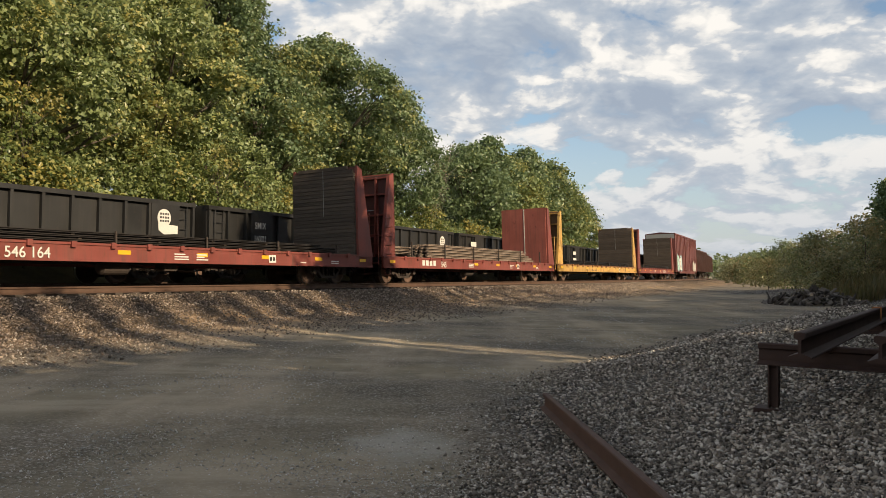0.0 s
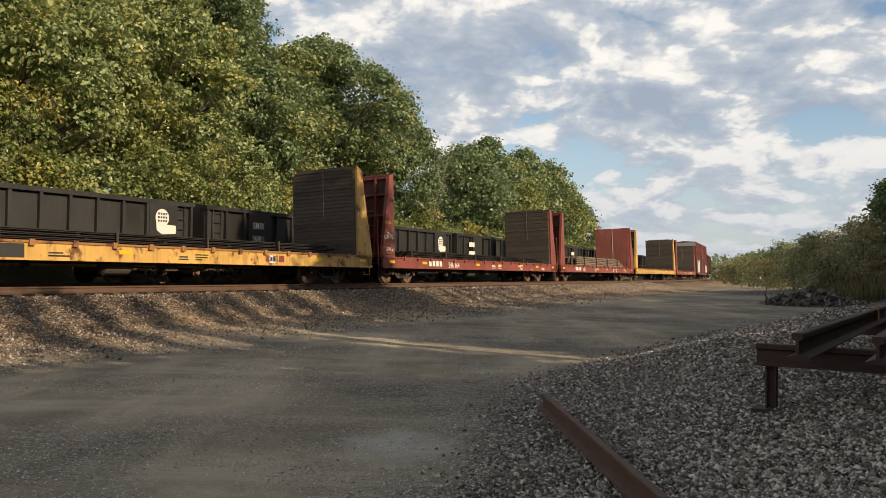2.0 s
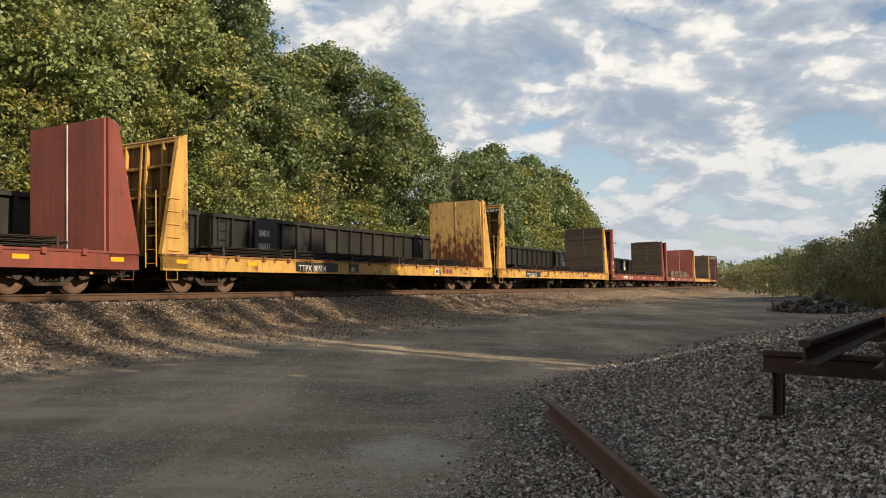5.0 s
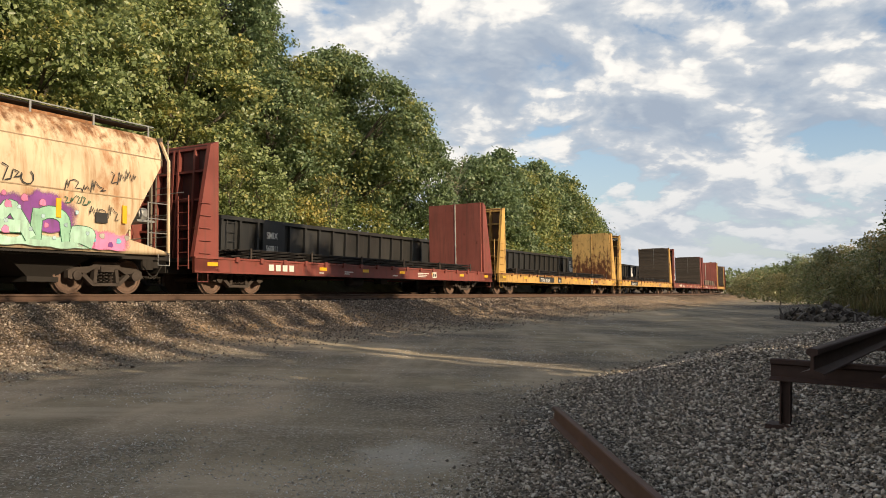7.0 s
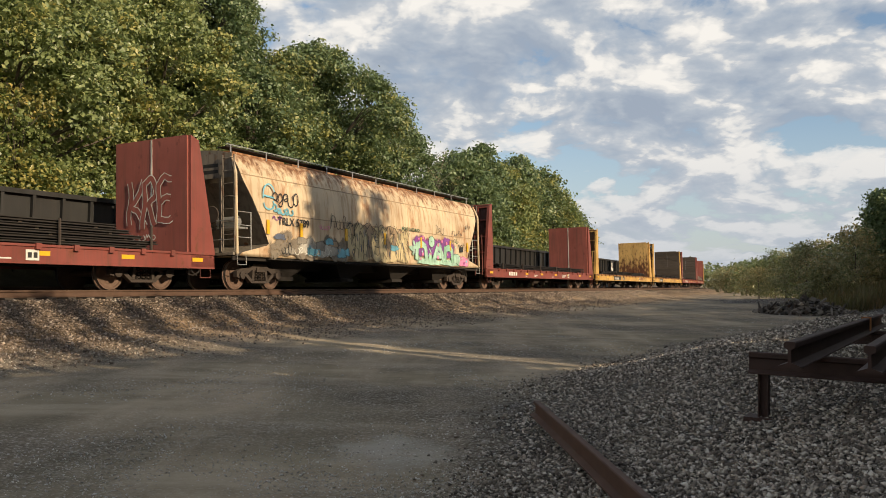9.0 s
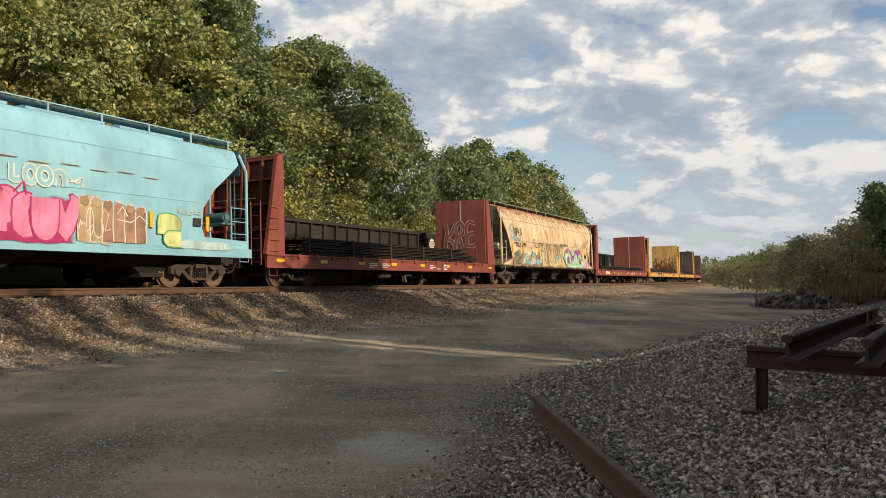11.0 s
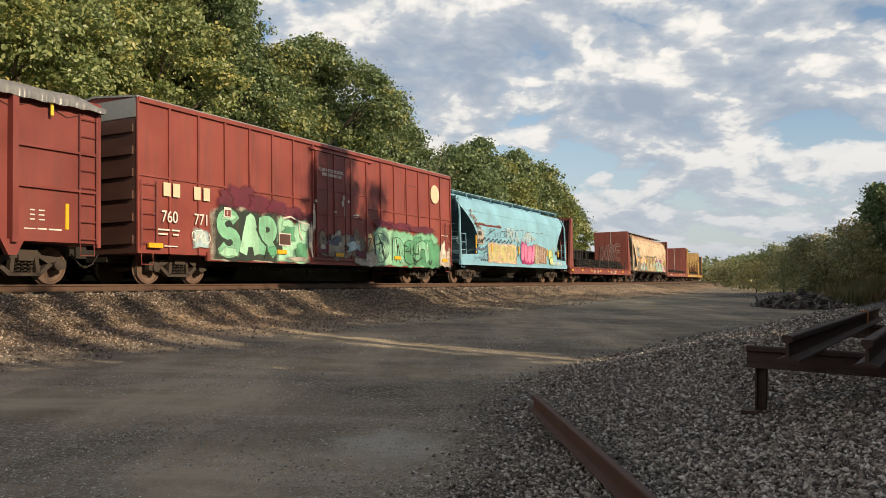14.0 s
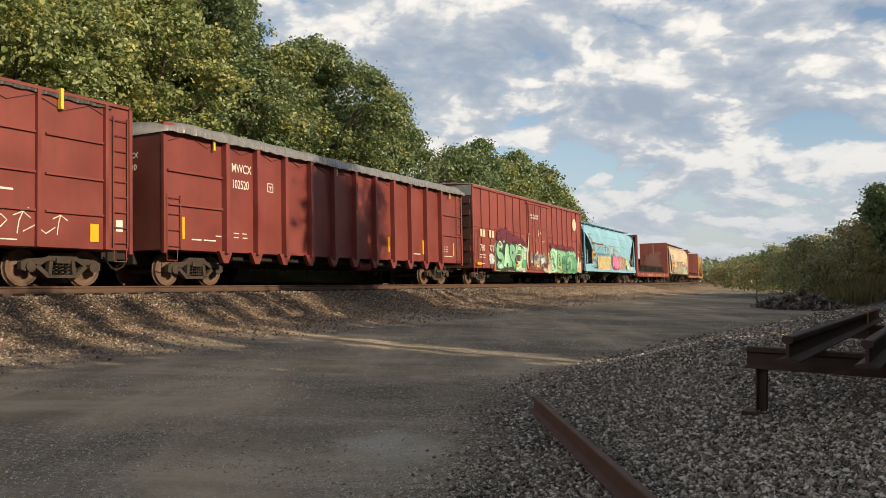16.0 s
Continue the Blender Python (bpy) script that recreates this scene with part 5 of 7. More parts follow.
    for k in range(14):
        blot(car, -h + 11.76 + 0.30 * k, 1.30 + 0.16 * (k * 2 % 5), 0.05, 0.05, y - 0.022, G_SKYPALE, 230 + k, 8)
    spray_mass(car, -h + 15.4, -h + 17.0, 1.10, 1.52, y + 0.002, G_PINK, 27, 0.18)
    for k in range(6):
        blot(car, -h + 15.6 + 0.25 * k, 1.22 + 0.1 * (k % 3), 0.08, 0.07, y - 0.006, (G_PURPLE, G_SKY, G_ASH)[k % 3], 250 + k, 10)
    lettering(car, "DONT CARE MUCH", -h + 10.3, y - 0.004, 2.46, 0.20, G_DEEP, squeeze=0.9)
    scribble(car, -h + 13.4, -h + 14.2, 2.45, 3.0, y - 0.004, 3, 0.028, G_BLACK, 29, (2, 3))
    scribble(car, -h + 15.0, -h + 16.2, 2.42, 2.80, y, 5, 0.022, G_BLACK, 30, (1, 3))
    scribble(car, -h + 15.0, -h + 15.8, 2.10, 2.35, y - 0.006, 5, 0.020, G_DEEP, 33, (1, 3))
    scribble(car, -h + 15.7, -h + 16.6, 1.80, 2.25, y - 0.01, 5, 0.020, G_BLACK, 40, (1, 3))
    scribble(car, -h + 16.3, -h + 17.2, 2.75, 3.3, side_y(3.1) - 0.04, 4, 0.022, G_BLACK, 31, (1, 3))
    for x in (1.42, 3.2, 6.0, 8.8, 11.9, 14.8, 16.7):
        boxes("reflector", AMBER, car, (-h + x, -h + x + 0.13, y - 0.022, y + 0.01, 1.78, 2.24))
    boxes("data_panel", DARK_INK, car, (-h + 15.9, -h + 16.25, y - 0.01, y + 0.005, 1.75, 2.0))


def blue_hopper():
    car, h = hopper_car("covered_hopper", "sky-blue covered hopper with colourful graffiti along its side", -88.94, -71.08, BLUE, GRIMY_SHADED_BLUE, 3, BLUE, BLUE, ([1.03, 1.40, 1.46, 1.9, 2.5, 3.0, 3.8, 4.46], [0.16, 0.16, 2.05, 2.25, 2.05, 1.5, 0.36, 0.22]))
    y = -1.63
    spray_mass(car, -h + 1.84, -h + 2.91, 1.95, 2.75, y + 0.004, G_ASH, 41, 0.05)
    lettering(car, "SIRX", -h + 2.01, y - 0.012, 2.40, 0.32, DARK_INK, squeeze=0.85)
    lettering(car, "525458", -h + 1.97, y - 0.012, 2.02, 0.30, DARK_INK, squeeze=0.72)
    # rust under a peeled strip, and flakes round it
    spray_mass(car, -h + 1.59, -h + 5.40, 2.93, 3.05, side_y(2.98) - 0.004, G_RUST, 141, 0.35)
    spray_mass(car, -h + 1.72, -h + 5.19, 2.95, 3.01, side_y(2.98) - 0.008, G_PLUM, 142, 0.3)
    flake = random.Random(17)
    for k in range(34):
        f = flake.random()
        z = 3.62 - 0.80 * f + flake.uniform(-0.10, 0.10)
        blot(car, -h + 1.02 + 0.95 * f + abs(flake.gauss(0, 0.22)), z, flake.uniform(0.02, 0.08), flake.uniform(0.02, 0.09), side_y(z) - 0.03 - 0.0004 * k, G_RUST if k % 3 else G_GREY, 160 + k, 9)
    for k in range(9):
        blot(car, -h + 6.03 + 0.85 * k, 2.95 + 0.05 * (k % 2), 0.30, 0.014, side_y(2.95) - 0.006, G_RUST, 180 + k, 10)
    spray_mass(car, -h + 1.80, -h + 2.87, 1.50, 1.88, y + 0.006, G_SKY, 40, 0.06)
    for k in range(4):
        boxes("data_mark", G_SLATE, car, (-h + 1.97 + 0.28 * k, -h + 1.69 + 0.28 * k, y - 0.006, y - 0.002, 1.6 + 0.06 * (k % 2), 1.74 + 0.06 * (k % 2)))
    scribble(car, -h + 1.59, -h + 2.95, 1.18, 1.36, y - 0.004, 9, 0.022, G_SLATE, 42, (1, 3))
    boxes("edge_stripe", AMBER, car, (-h + 1.74, -h + 1.82, y - 0.002, y + 0.03, 1.48, 2.4))
    # spiky gold piece: pale rose glow, olive letters, black crown above
    spray_mass(car, -h + 3.20, -h + 7.60, 1.04, 2.16, y + 0.006, G_ROSE, 43, 0.05)
    spray_mass(car, -h + 3.30, -h + 7.50, 1.10, 2.02, y + 0.004, G_SAND, 143, 0.05)
    letters(car, [("u", -h + 3.30, -h + 4.35, 1.16, 2.06), ("p", -h + 4.20, -h + 5.14, 1.12, 2.05), ("e", -h + 4.98, -h + 5.87, 1.14, 2.02), ("n", -h + 5.71, -h + 6.66, 1.12, 2.04), ("t", -h + 6.45, -h + 7.50, 1.14, 2.08)], y, 0.27, [G_OLIVE, G_GOLD], G_ROSE, 0.03)
    for k in range(10):
        blot(car, -h + 3.51 + 0.39 * k, 1.35 + 0.2 * (k * 3 % 4), 0.14, 0.10, y - 0.014 - 0.0003 * k, (G_SAND, G_ROSE, G_LIME)[k % 3], 260 + k, 12)
    crown = []
    for k in range(8):
        crown += [(-h + 2.50 + 0.56 * k, 2.12 + 0.02 * (k % 2)), (-h + 2.88 + 0.56 * k, 2.34 - 0.02 * (k % 3))]
    paint_lines(car, [crown], y - 0.022, 0.055, G_BLACK)
    paint_lines(car, [[(-h + 3.20, 2.45), (-h + 4.25, 2.82), (-h + 4.40, 2.42)], [(-h + 4.98, 2.42), (-h + 5.19, 2.76), (-h + 6.45, 2.80), (-h + 6.50, 2.5)], [(-h + 7.39, 1.25), (-h + 7.08, 1.6), (-h + 7.60, 2.0), (-h + 7.89, 2.35)], [(-h + 7.60, 1.75), (-h + 7.63, 2.2), (-h + 7.98, 2.30), (-h + 7.96, 1.65), (-h + 7.66, 1.6)], arc(-h + 7.72, 1.3, 0.3, 0.22, 20, 200, 8)], side_y(2.4) - 0.012, 0.035, G_BLACK)
    paint_lines(car, [[(-h + 2.71, 1.2), (-h + 2.91, 1.75), (-h + 3.20, 2.0), (-h + 3.12, 1.5), (-h + 3.30, 1.2)], [(-h + 2.75, 1.55), (-h + 3.20, 1.66)]], y - 0.01, 0.05, G_BLACK)
    for k, (dx, z) in enumerate(((3.6, 2.72), (3.8, 2.78), (4.7, 2.58), (5.7, 2.60), (5.9, 2.56), (8.0, 1.9), (8.0, 1.6))):
        paint_lines(car, [arc(-h + dx, z, 0.09, 0.09, 0, 360, 9)], side_y(z) - 0.012, 0.022, G_BLACK)
    # hollow white tags
    letters(car, [("p", -h + 5.95, -h + 6.6, 2.34, 2.98), ("o", -h + 6.55, -h + 7.1, 2.36, 2.96), ("u", -h + 7.05, -h + 7.6, 2.34, 2.94), ("l", -h + 7.55, -h + 8.2, 2.36, 2.96)], side_y(2.75) - 0.016, 0.11, BLUE, G_WHITE, 0.035)
    letters(car, [("l", -h + 8.6, -h + 9.0, 2.42, 2.90), ("o", -h + 8.95, -h + 9.4, 2.40, 2.88), ("o", -h + 9.3, -h + 9.8, 2.40, 2.88), ("n", -h + 9.7, -h + 10.2, 2.38, 2.84)], side_y(2.75) - 0.016, 0.10, BLUE, G_WHITE, 0.035)
    scribble(car, -h + 10.2, -h + 10.7, 2.5, 2.75, side_y(2.7) - 0.016, 3, 0.03, G_WHITE, 59)
    # bubble letters in pink
    spray_mass(car, -h + 8.20, -h + 10.44, 1.06, 2.20, y + 0.004, G_MAGENTA, 48, 0.05)
    letters(car, [("p", -h + 8.15, -h + 9.00, 1.10, 2.30), ("e", -h + 8.68, -h + 9.38, 1.16, 2.20), ("u", -h + 9.16, -h + 9.96, 1.12, 2.30), ("v", -h + 9.64, -h + 10.61, 1.10, 2.26)], y, 0.36, G_PINK, G_MAGENTA, 0.045)
    paint_lines(car, [[(-h + 8.20, 2.1), (-h + 8.22, 2.48), (-h + 8.47, 2.2)], [(-h + 8.74, 2.2), (-h + 9.00, 2.46), (-h + 9.06, 2.15)]], y - 0.02, 0.05, G_MAGENTA)
    # brown finger shapes with white outlines
    spray_mass(car, -h + 10.39, -h + 11.56, 1.10, 2.26, y + 0.003, G_ASH, 50, 0.08)
    for k in range(6):
        x = -h + 10.66 + 0.36 * k
        top = 2.28 - 0.03 * k
        shape = [(x, 1.16), (x - 0.02, 1.6), (x, top - 0.12)]
        for wide, lift, m in ((0.40, 0.0, G_WHITE), (0.33, 0.002, G_BARK if k > 1 else G_TAN)):
            bm = bmesh.new()
            stroke(bm, finer(shape), wide, y - 0.003 * (k % 2) - lift, 0.00001)
            part("graffiti", bm, m, car)
            blot(car, x, top - 0.12, wide * 0.42, wide * 0.36, y - 0.003 * (k % 2) - lift - 0.0005, m, 270 + k, 12)
    scribble(car, -h + 10.44, -h + 11.45, 1.2, 2.0, y - 0.012, 4, 0.025, G_WHITE, 55)
    paint_lines(car, [[(-h + 11.67, 1.9), (-h + 11.84, 2.1), (-h + 12.00, 1.85)], [(-h + 11.67, 1.75), (-h + 12.12, 1.7), (-h + 12.40, 1.9), (-h + 12.68, 1.7)]], y - 0.012, 0.03, G_WHITE)
    # pale green block letter
    letters(car, [("p", -h + 12.94, -h + 14.01, 1.30, 2.02), ("e", -h + 13.20, -h + 14.10, 1.12, 1.55)], y, 0.30, G_LIME, G_LEAF, 0.04)
    scribble(car, -h + 13.76, -h + 14.73, 2.05, 2.25, y - 0.004, 5, 0.02, G_ASH, 58)
    spray_mass(car, -h + 13.41, -h + 16.00, 1.08, 1.34, y + 0.002, G_SKYPALE, 56, 0.1)
    for x in (3.75, 7.75, 12.75, 14.9):
        boxes("reflector", AMBER, car, (-h + x, -h + x + 0.12, y - 0.022, y + 0.01, 1.62, 2.05))
    boxes("data_panel", DARK_INK, car, (-h + 14.4, -h + 14.7, y - 0.01, y + 0.005, 1.75, 1.98))
    bars(car, DARK_INK, -1.605, [(-h + 2.4 + 0.24 * k, 1.10, 0.14, 0.10) for k in range(6)])


def box_car(name, label, s0, s1, material, detailed=True):
    car = thing(name, label, "boxcar", "boxcars")
    h = (s1 - s0) / 2 - 0.62
    B, T, w = 0.82, 5.05, 1.55
    bm = bmesh.new()
    prism(bm, [(-w, B), (w, B), (w, T - 0.02), (0, T + 0.12), (-w, T - 0.02)], -h, h, "x")
    part("body", bm, material, car)
    bm = bmesh.new()
    prism(bm, [(-w - 0.04, T - 0.05), (-w - 0.04, T), (0, T + 0.15), (w + 0.04, T), (w + 0.04, T - 0.05), (0, T + 0.09)], -h - 0.05, h + 0.05, "x")
    part("roof", bm, SILVER if detailed else material, car)
    # outside posts, belt rail and sills on both sides
    d0, d1 = -1.55, 2.05
    for sg in (-1, 1):
        n = 7
        for a, b in ((-h, d0), (d1, h)):
            for k in range(n + 1):
                x = a + (b - a) * k / n
                boxes("post", material, car, (x - 0.035, x + 0.035, *sorted((sg * w, sg * (w + 0.055))), B, T - 0.06))
            boxes("belt_rail", material, car, (a, b, *sorted((sg * w, sg * (w + 0.035))), 2.90, 2.96))
        boxes("top_rail", material, car, (-h, h, *sorted((sg * w, sg * (w + 0.075))), T - 0.16, T - 0.04))
        boxes("side_sill", material, car, (-h + 2.6, h - 2.6, *sorted((sg * (w - 0.05), sg * (w + 0.05))), 0.66, B + 0.1))
        # the plug door stands a little proud
        door = boxes("door", material, car, (d0 + 0.08, d1 - 0.08, *sorted((sg * w, sg * (w + 0.07))), B + 0.12, T - 0.35))
        for k in range(4):
            x = d0 + 0.14 + (d1 - d0 - 0.28) * k / 3
            boxes("door_post", material, door, (x - 0.03, x + 0.03, *sorted((sg * (w + 0.07), sg * (w + 0.11))), B + 0.12, T - 0.35))
        for z in (1.55, 2.45, 3.35):
            boxes("door_rib", material, door, (d0 + 0.1, d1 - 0.1, *sorted((sg * (w + 0.07), sg * (w + 0.10))), z, z + 0.05))
        bm = bmesh.new()
        for x in (d0 + 0.75, d0 + 1.9):
            tube(bm, [(x, sg * (w + 0.13), B + 0.2), (x, sg * (w + 0.13), T - 0.4)], 0.02, 5)
        part("locking_bar", bm, material, door)
        boxes("door_track", material, car, (d0 - 0.2, d1 + 0.3, *sorted((sg * w, sg * (w + 0.12))), T - 0.33, T - 0.25))
        boxes("door_track", material, car, (d0 - 0.2, d1 + 0.3, *sorted((sg * w, sg * (w + 0.10))), B, B + 0.09))
    # corrugated ends
    for sgn in (-1, 1):
        for k in range(6):
            z = B + 0.25 + k * 0.6
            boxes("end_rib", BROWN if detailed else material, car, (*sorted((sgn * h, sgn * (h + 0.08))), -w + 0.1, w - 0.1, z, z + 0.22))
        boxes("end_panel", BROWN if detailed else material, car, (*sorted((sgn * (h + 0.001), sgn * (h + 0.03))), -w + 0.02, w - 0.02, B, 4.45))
        boxes("end_top_panel", SILVER, car, (*sorted((sgn * (h + 0.001), sgn * (h + 0.04))), -w + 0.02, w - 0.02, 4.47, T - 0.06))
        coupler(car, sgn * (h + 0.1), sgn)
        xs = sorted((sgn * (h - 0.08), sgn * (h - 0.62)))
        ladder(car, xs[0], xs[1], -w - 0.09, 1.1, 2.7, 5, material)
        step(car, sgn * (h - 0.35), -w, B, material)
    boxes("underframe", UNDER, car, (-h, h, -0.4, 0.4, 0.62, B), (-h + 3.5, h - 3.5, -1.3, 1.3, 0.72, B))
    add_trucks(car, (-h + 2.0, h - 2.0))
    MOVING.append((car, (s0 + s1) / 2))
    return car, h, w


def red_boxcar():
    car, h, w = box_car("boxcar", "red steel boxcar with a plug door and green graffiti", -109.18, -88.94, RED_BOX)
    y = -w - 0.062
    # owner's name as plain blocks, then the running number
    bars(car, DISC, y, [(-h + x, 2.42, 0.26, 0.38) for x in (0.88, 1.24, 2.06, 2.44)], "emblem")
    lettering(car, "760", -h + 0.8, y, 1.70, 0.46, WHITE, squeeze=0.9)
    lettering(car, "771", -h + 2.05, y, 1.70, 0.46, WHITE, squeeze=0.9)
    bars(car, WHITE, y, [(-h + 0.68, 1.46, 0.42, 0.045), (-h + 1.18, 1.46, 0.3, 0.045), (-h + 0.68, 1.34, 0.36, 0.045), (-h + 1.22, 1.34, 0.22, 0.045), (-h + 0.9, 1.02, 0.5, 0.03), (-h + 2.1, 1.52, 0.3, 0.03)])
    lettering(car, "CLOSE AND LOCK DOORS", -1.28, -w - 0.116, 4.02, 0.155, WHITE, squeeze=0.82)
    lettering(car, "BEFORE MOVING CAR", -1.12, -w - 0.116, 3.86, 0.155, WHITE, squeeze=0.82)
    bars(car, WHITE, -w - 0.115, [(0.9, 2.55, 0.4, 0.025), (0.9, 2.48, 0.3, 0.025), (0.55, 3.0, 0.10, 0.10)])
    bm = bmesh.new()
    lathe(bm, [(y - 0.004, 0.42), (y + 0.002, 0.42)], 32, centre=(h - 1.65, 0, 4.02))
    part("emblem", bm, DISC, car, "cream disc")
    boxes("hatch_outline", DULL_RED, car, (h - 4.4, h - 3.35, -w - 0.012, -w - 0.002, 4.16, 4.20), (h - 4.4, h - 4.36, -w - 0.012, -w - 0.002, 3.0, 4.2))
    g = -w - 0.060
    # plum clouds above both pieces
    for k, (cx, z, rx, rz) in enumerate(((-h + 3.5, 2.55, 0.45, 0.30), (-h + 4.2, 2.66, 0.60, 0.40), (-h + 5.0, 2.50, 0.60, 0.32), (-h + 5.9, 2.46, 0.55, 0.26), (-h + 6.8, 2.34, 0.6, 0.24), (-h + 7.6, 2.24, 0.4, 0.18), (3.2, 2.36, 0.8, 0.18), (4.7, 2.36, 0.9, 0.16), (6.6, 2.32, 1.2, 0.15))):
        blot(car, cx, z, rx, rz, g - 0.0007 * k, G_PLUM, 61 + k)
    # first piece: three fat letters cut out of a green-black field, then a cloudy green end
    a = -h + 2.75
    spray_mass(car, a - 0.12, a + 3.6, 0.70, 2.30, g - 0.007, G_ASH, 60, 0.05)
    spray_mass(car, a, a + 3.25, 0.70, 2.34, g - 0.009, G_NIGHT, 63, 0.05)
    spray_mass(car, a + 2.9, a + 4.9, 0.70, 2.22, g - 0.008, G_MINT, 68, 0.06)
    letters(car, [("s", a + 0.10, a + 1.40, 0.76, 2.28), ("a", a + 1.22, a + 2.30, 0.74, 2.20), ("r", a + 2.05, a + 3.20, 0.74, 2.18)], g - 0.012, 0.36, [G_GREEN, G_MINT, G_GREEN])
    for k, (dx, z, rx, rz, m) in enumerate(((0.75, 0.95, 0.40, 0.14, G_MINT), (0.72, 2.02, 0.34, 0.10, G_MINT), (2.8, 1.05, 0.22, 0.16, G_LEAF), (3.7, 1.65, 0.34, 0.26, G_LEAF), (4.4, 1.10, 0.36, 0.26, G_LEAF), (3.65, 2.0, 0.32, 0.12, G_MINT), (4.6, 1.95, 0.26, 0.16, G_TEAL), (4.2, 0.82, 0.55, 0.08, G_ASH), (3.2, 1.2, 0.16, 0.2, G_NIGHT), (4.95, 1.6, 0.14, 0.5, G_ASH))):
        blot(car, a + dx, z, rx, rz, g - 0.030 - 0.0005 * k, m, 320 + k)
    paint_lines(car, [[(a + 3.4, 2.16), (a + 3.8, 2.24), (a + 4.2, 2.12), (a + 4.9, 2.02)], [(a + 4.25, 2.1), (a + 4.32, 1.6), (a + 4.5, 1.5)], [(a + 5.0, 2.0), (a + 4.95, 1.5), (a + 5.05, 0.9)]], g - 0.038, 0.06, G_WHITE)
    paint_lines(car, [[(a + 2.02, 1.75), (a + 2.3, 1.35), (a + 2.55, 1.2), (a + 2.42, 0.8)], [(a + 3.15, 1.3), (a + 3.45, 1.25)]], g - 0.038, 0.05, G_NIGHT)
    boxes("data_panel", WHITE, car, (a + 0.52, a + 0.84, g - 0.042, g - 0.038, 2.0, 2.3))
    boxes("data_mark", RED_NEW, car, (a + 0.55, a + 0.81, g - 0.045, g - 0.042, 2.03, 2.22))
    lettering(car, "F", a + 0.62, g - 0.047, 2.05, 0.18, WHITE)
    boxes("data_panel", WHITE, car, (a + 3.15, a + 3.80, g - 0.042, g - 0.038, 1.25, 1.66))
    boxes("data_mark", BROWN, car, (a + 3.18, a + 3.77, g - 0.045, g - 0.042, 1.28, 1.63))
    # second piece: a flat green field, paler to its rear half, with broken black outlines
    b = 2.05
    spray_mass(car, b + 0.3, b + 2.3, 0.70, 2.24, g - 0.007, G_MINT, 67, 0.05)
    spray_mass(car, b + 1.7, h - 1.35, 0.70, 2.20, g - 0.009, G_GREEN, 69, 0.05)
    spray_mass(car, b + 3.0, h - 1.15, 0.70, 1.95, g - 0.011, G_LEAF, 70, 0.12)
    spray_mass(car, b - 1.2, b + 0.7, 0.68, 1.20, g - 0.052, G_ASH, 75, 0.25)
    spray_mass(car, b - 0.3, b + 0.5, 1.0, 1.95, g - 0.013, G_SAND, 76, 0.2)
    paint_lines(car, [[(b + 0.7, 1.9), (b + 1.0, 1.5), (b + 1.3, 1.1), (b + 1.2, 0.95), (b + 1.0, 1.3)], [(b - 0.2, 1.7), (b + 0.2, 1.75), (b - 0.1, 1.3), (b + 0.25, 1.0)], [(b + 0.2, 1.95), (b + 0.5, 1.4), (b + 0.45, 0.85)], [(b + 0.5, 1.5), (b + 1.0, 1.62)], [(b + 2.1, 0.85), (b + 2.25, 1.4), (b + 2.15, 1.8)], [(b + 2.3, 1.6), (b + 2.45, 1.05), (b + 2.7, 0.8)], [(b + 2.75, 1.6), (b + 3.2, 1.5), (b + 2.8, 1.3), (b + 3.3, 1.35)], [(b + 3.3, 1.7), (b + 3.35, 1.2)], [(b + 3.6, 1.6), (b + 3.65, 1.25), (b + 4.1, 1.25), (b + 4.1, 1.5)], [(b + 3.5, 1.1), (b + 3.9, 0.9), (b + 4.4, 1.1)], [(b + 3.6, 1.0), (b + 3.75, 0.76), (b + 3.95, 1.0)], [(b + 5.0, 1.0), (b + 5.2, 0.8), (b + 5.35, 1.0)]], g - 0.034, 0.05, G_BLACK)
    paint_lines(car, [[(b + 1.08, 1.45), (b + 1.22, 1.1)], [(b + 2.05, 1.8), (b + 2.0, 1.3)], [(b + 2.45, 1.1), (b + 2.75, 0.78)], [(b + 4.1, 1.7), (b + 4.2, 1.35)], [(b + 4.9, 1.75), (b + 4.95, 1.3)], [(b + 0.3, 1.5), (b + 0.35, 1.0)]], g - 0.042, 0.09, G_TEAL)
    letters(car, [("d", b + 0.35, b + 1.65, 0.84, 1.98), ("r", b + 1.75, b + 2.85, 0.78, 1.86), ("e", b + 2.75, b + 3.85, 0.80, 1.80), ("n", b + 3.75, b + 5.2, 0.76, 1.84)], g - 0.018, 0.33, [G_MINT, G_GREEN, G_LEAF, G_GREEN], G_BLACK, 0.03)
    # grime, scuffs and spray mist round the door
    for k, (x0, x1, z0, z1, m) in enumerate(((-1.5, 1.9, 0.92, 1.75, G_GRIME), (-1.2, 0.9, 1.15, 1.85, G_GREY), (-1.0, 0.2, 1.35, 1.70, G_SLATE), (0.3, 1.5, 1.2, 1.65, G_SKYPALE), (-1.5, -0.7, 1.0, 1.5, G_PLUM), (1.0, 1.9, 0.95, 1.4, G_PLUM))):
        spray_mass(car, x0, x1, z0, z1, -w - 0.114 - 0.0008 * k, m, 77 + 5 * k, 0.3)
    for k in range(7):
        blot(car, -1.1 + 0.38 * k, 1.30 + 0.12 * (k * 3 % 4), 0.16, 0.10, -w - 0.121, (G_ASH, G_BLACK, G_SLATE)[k % 3], 310 + k)
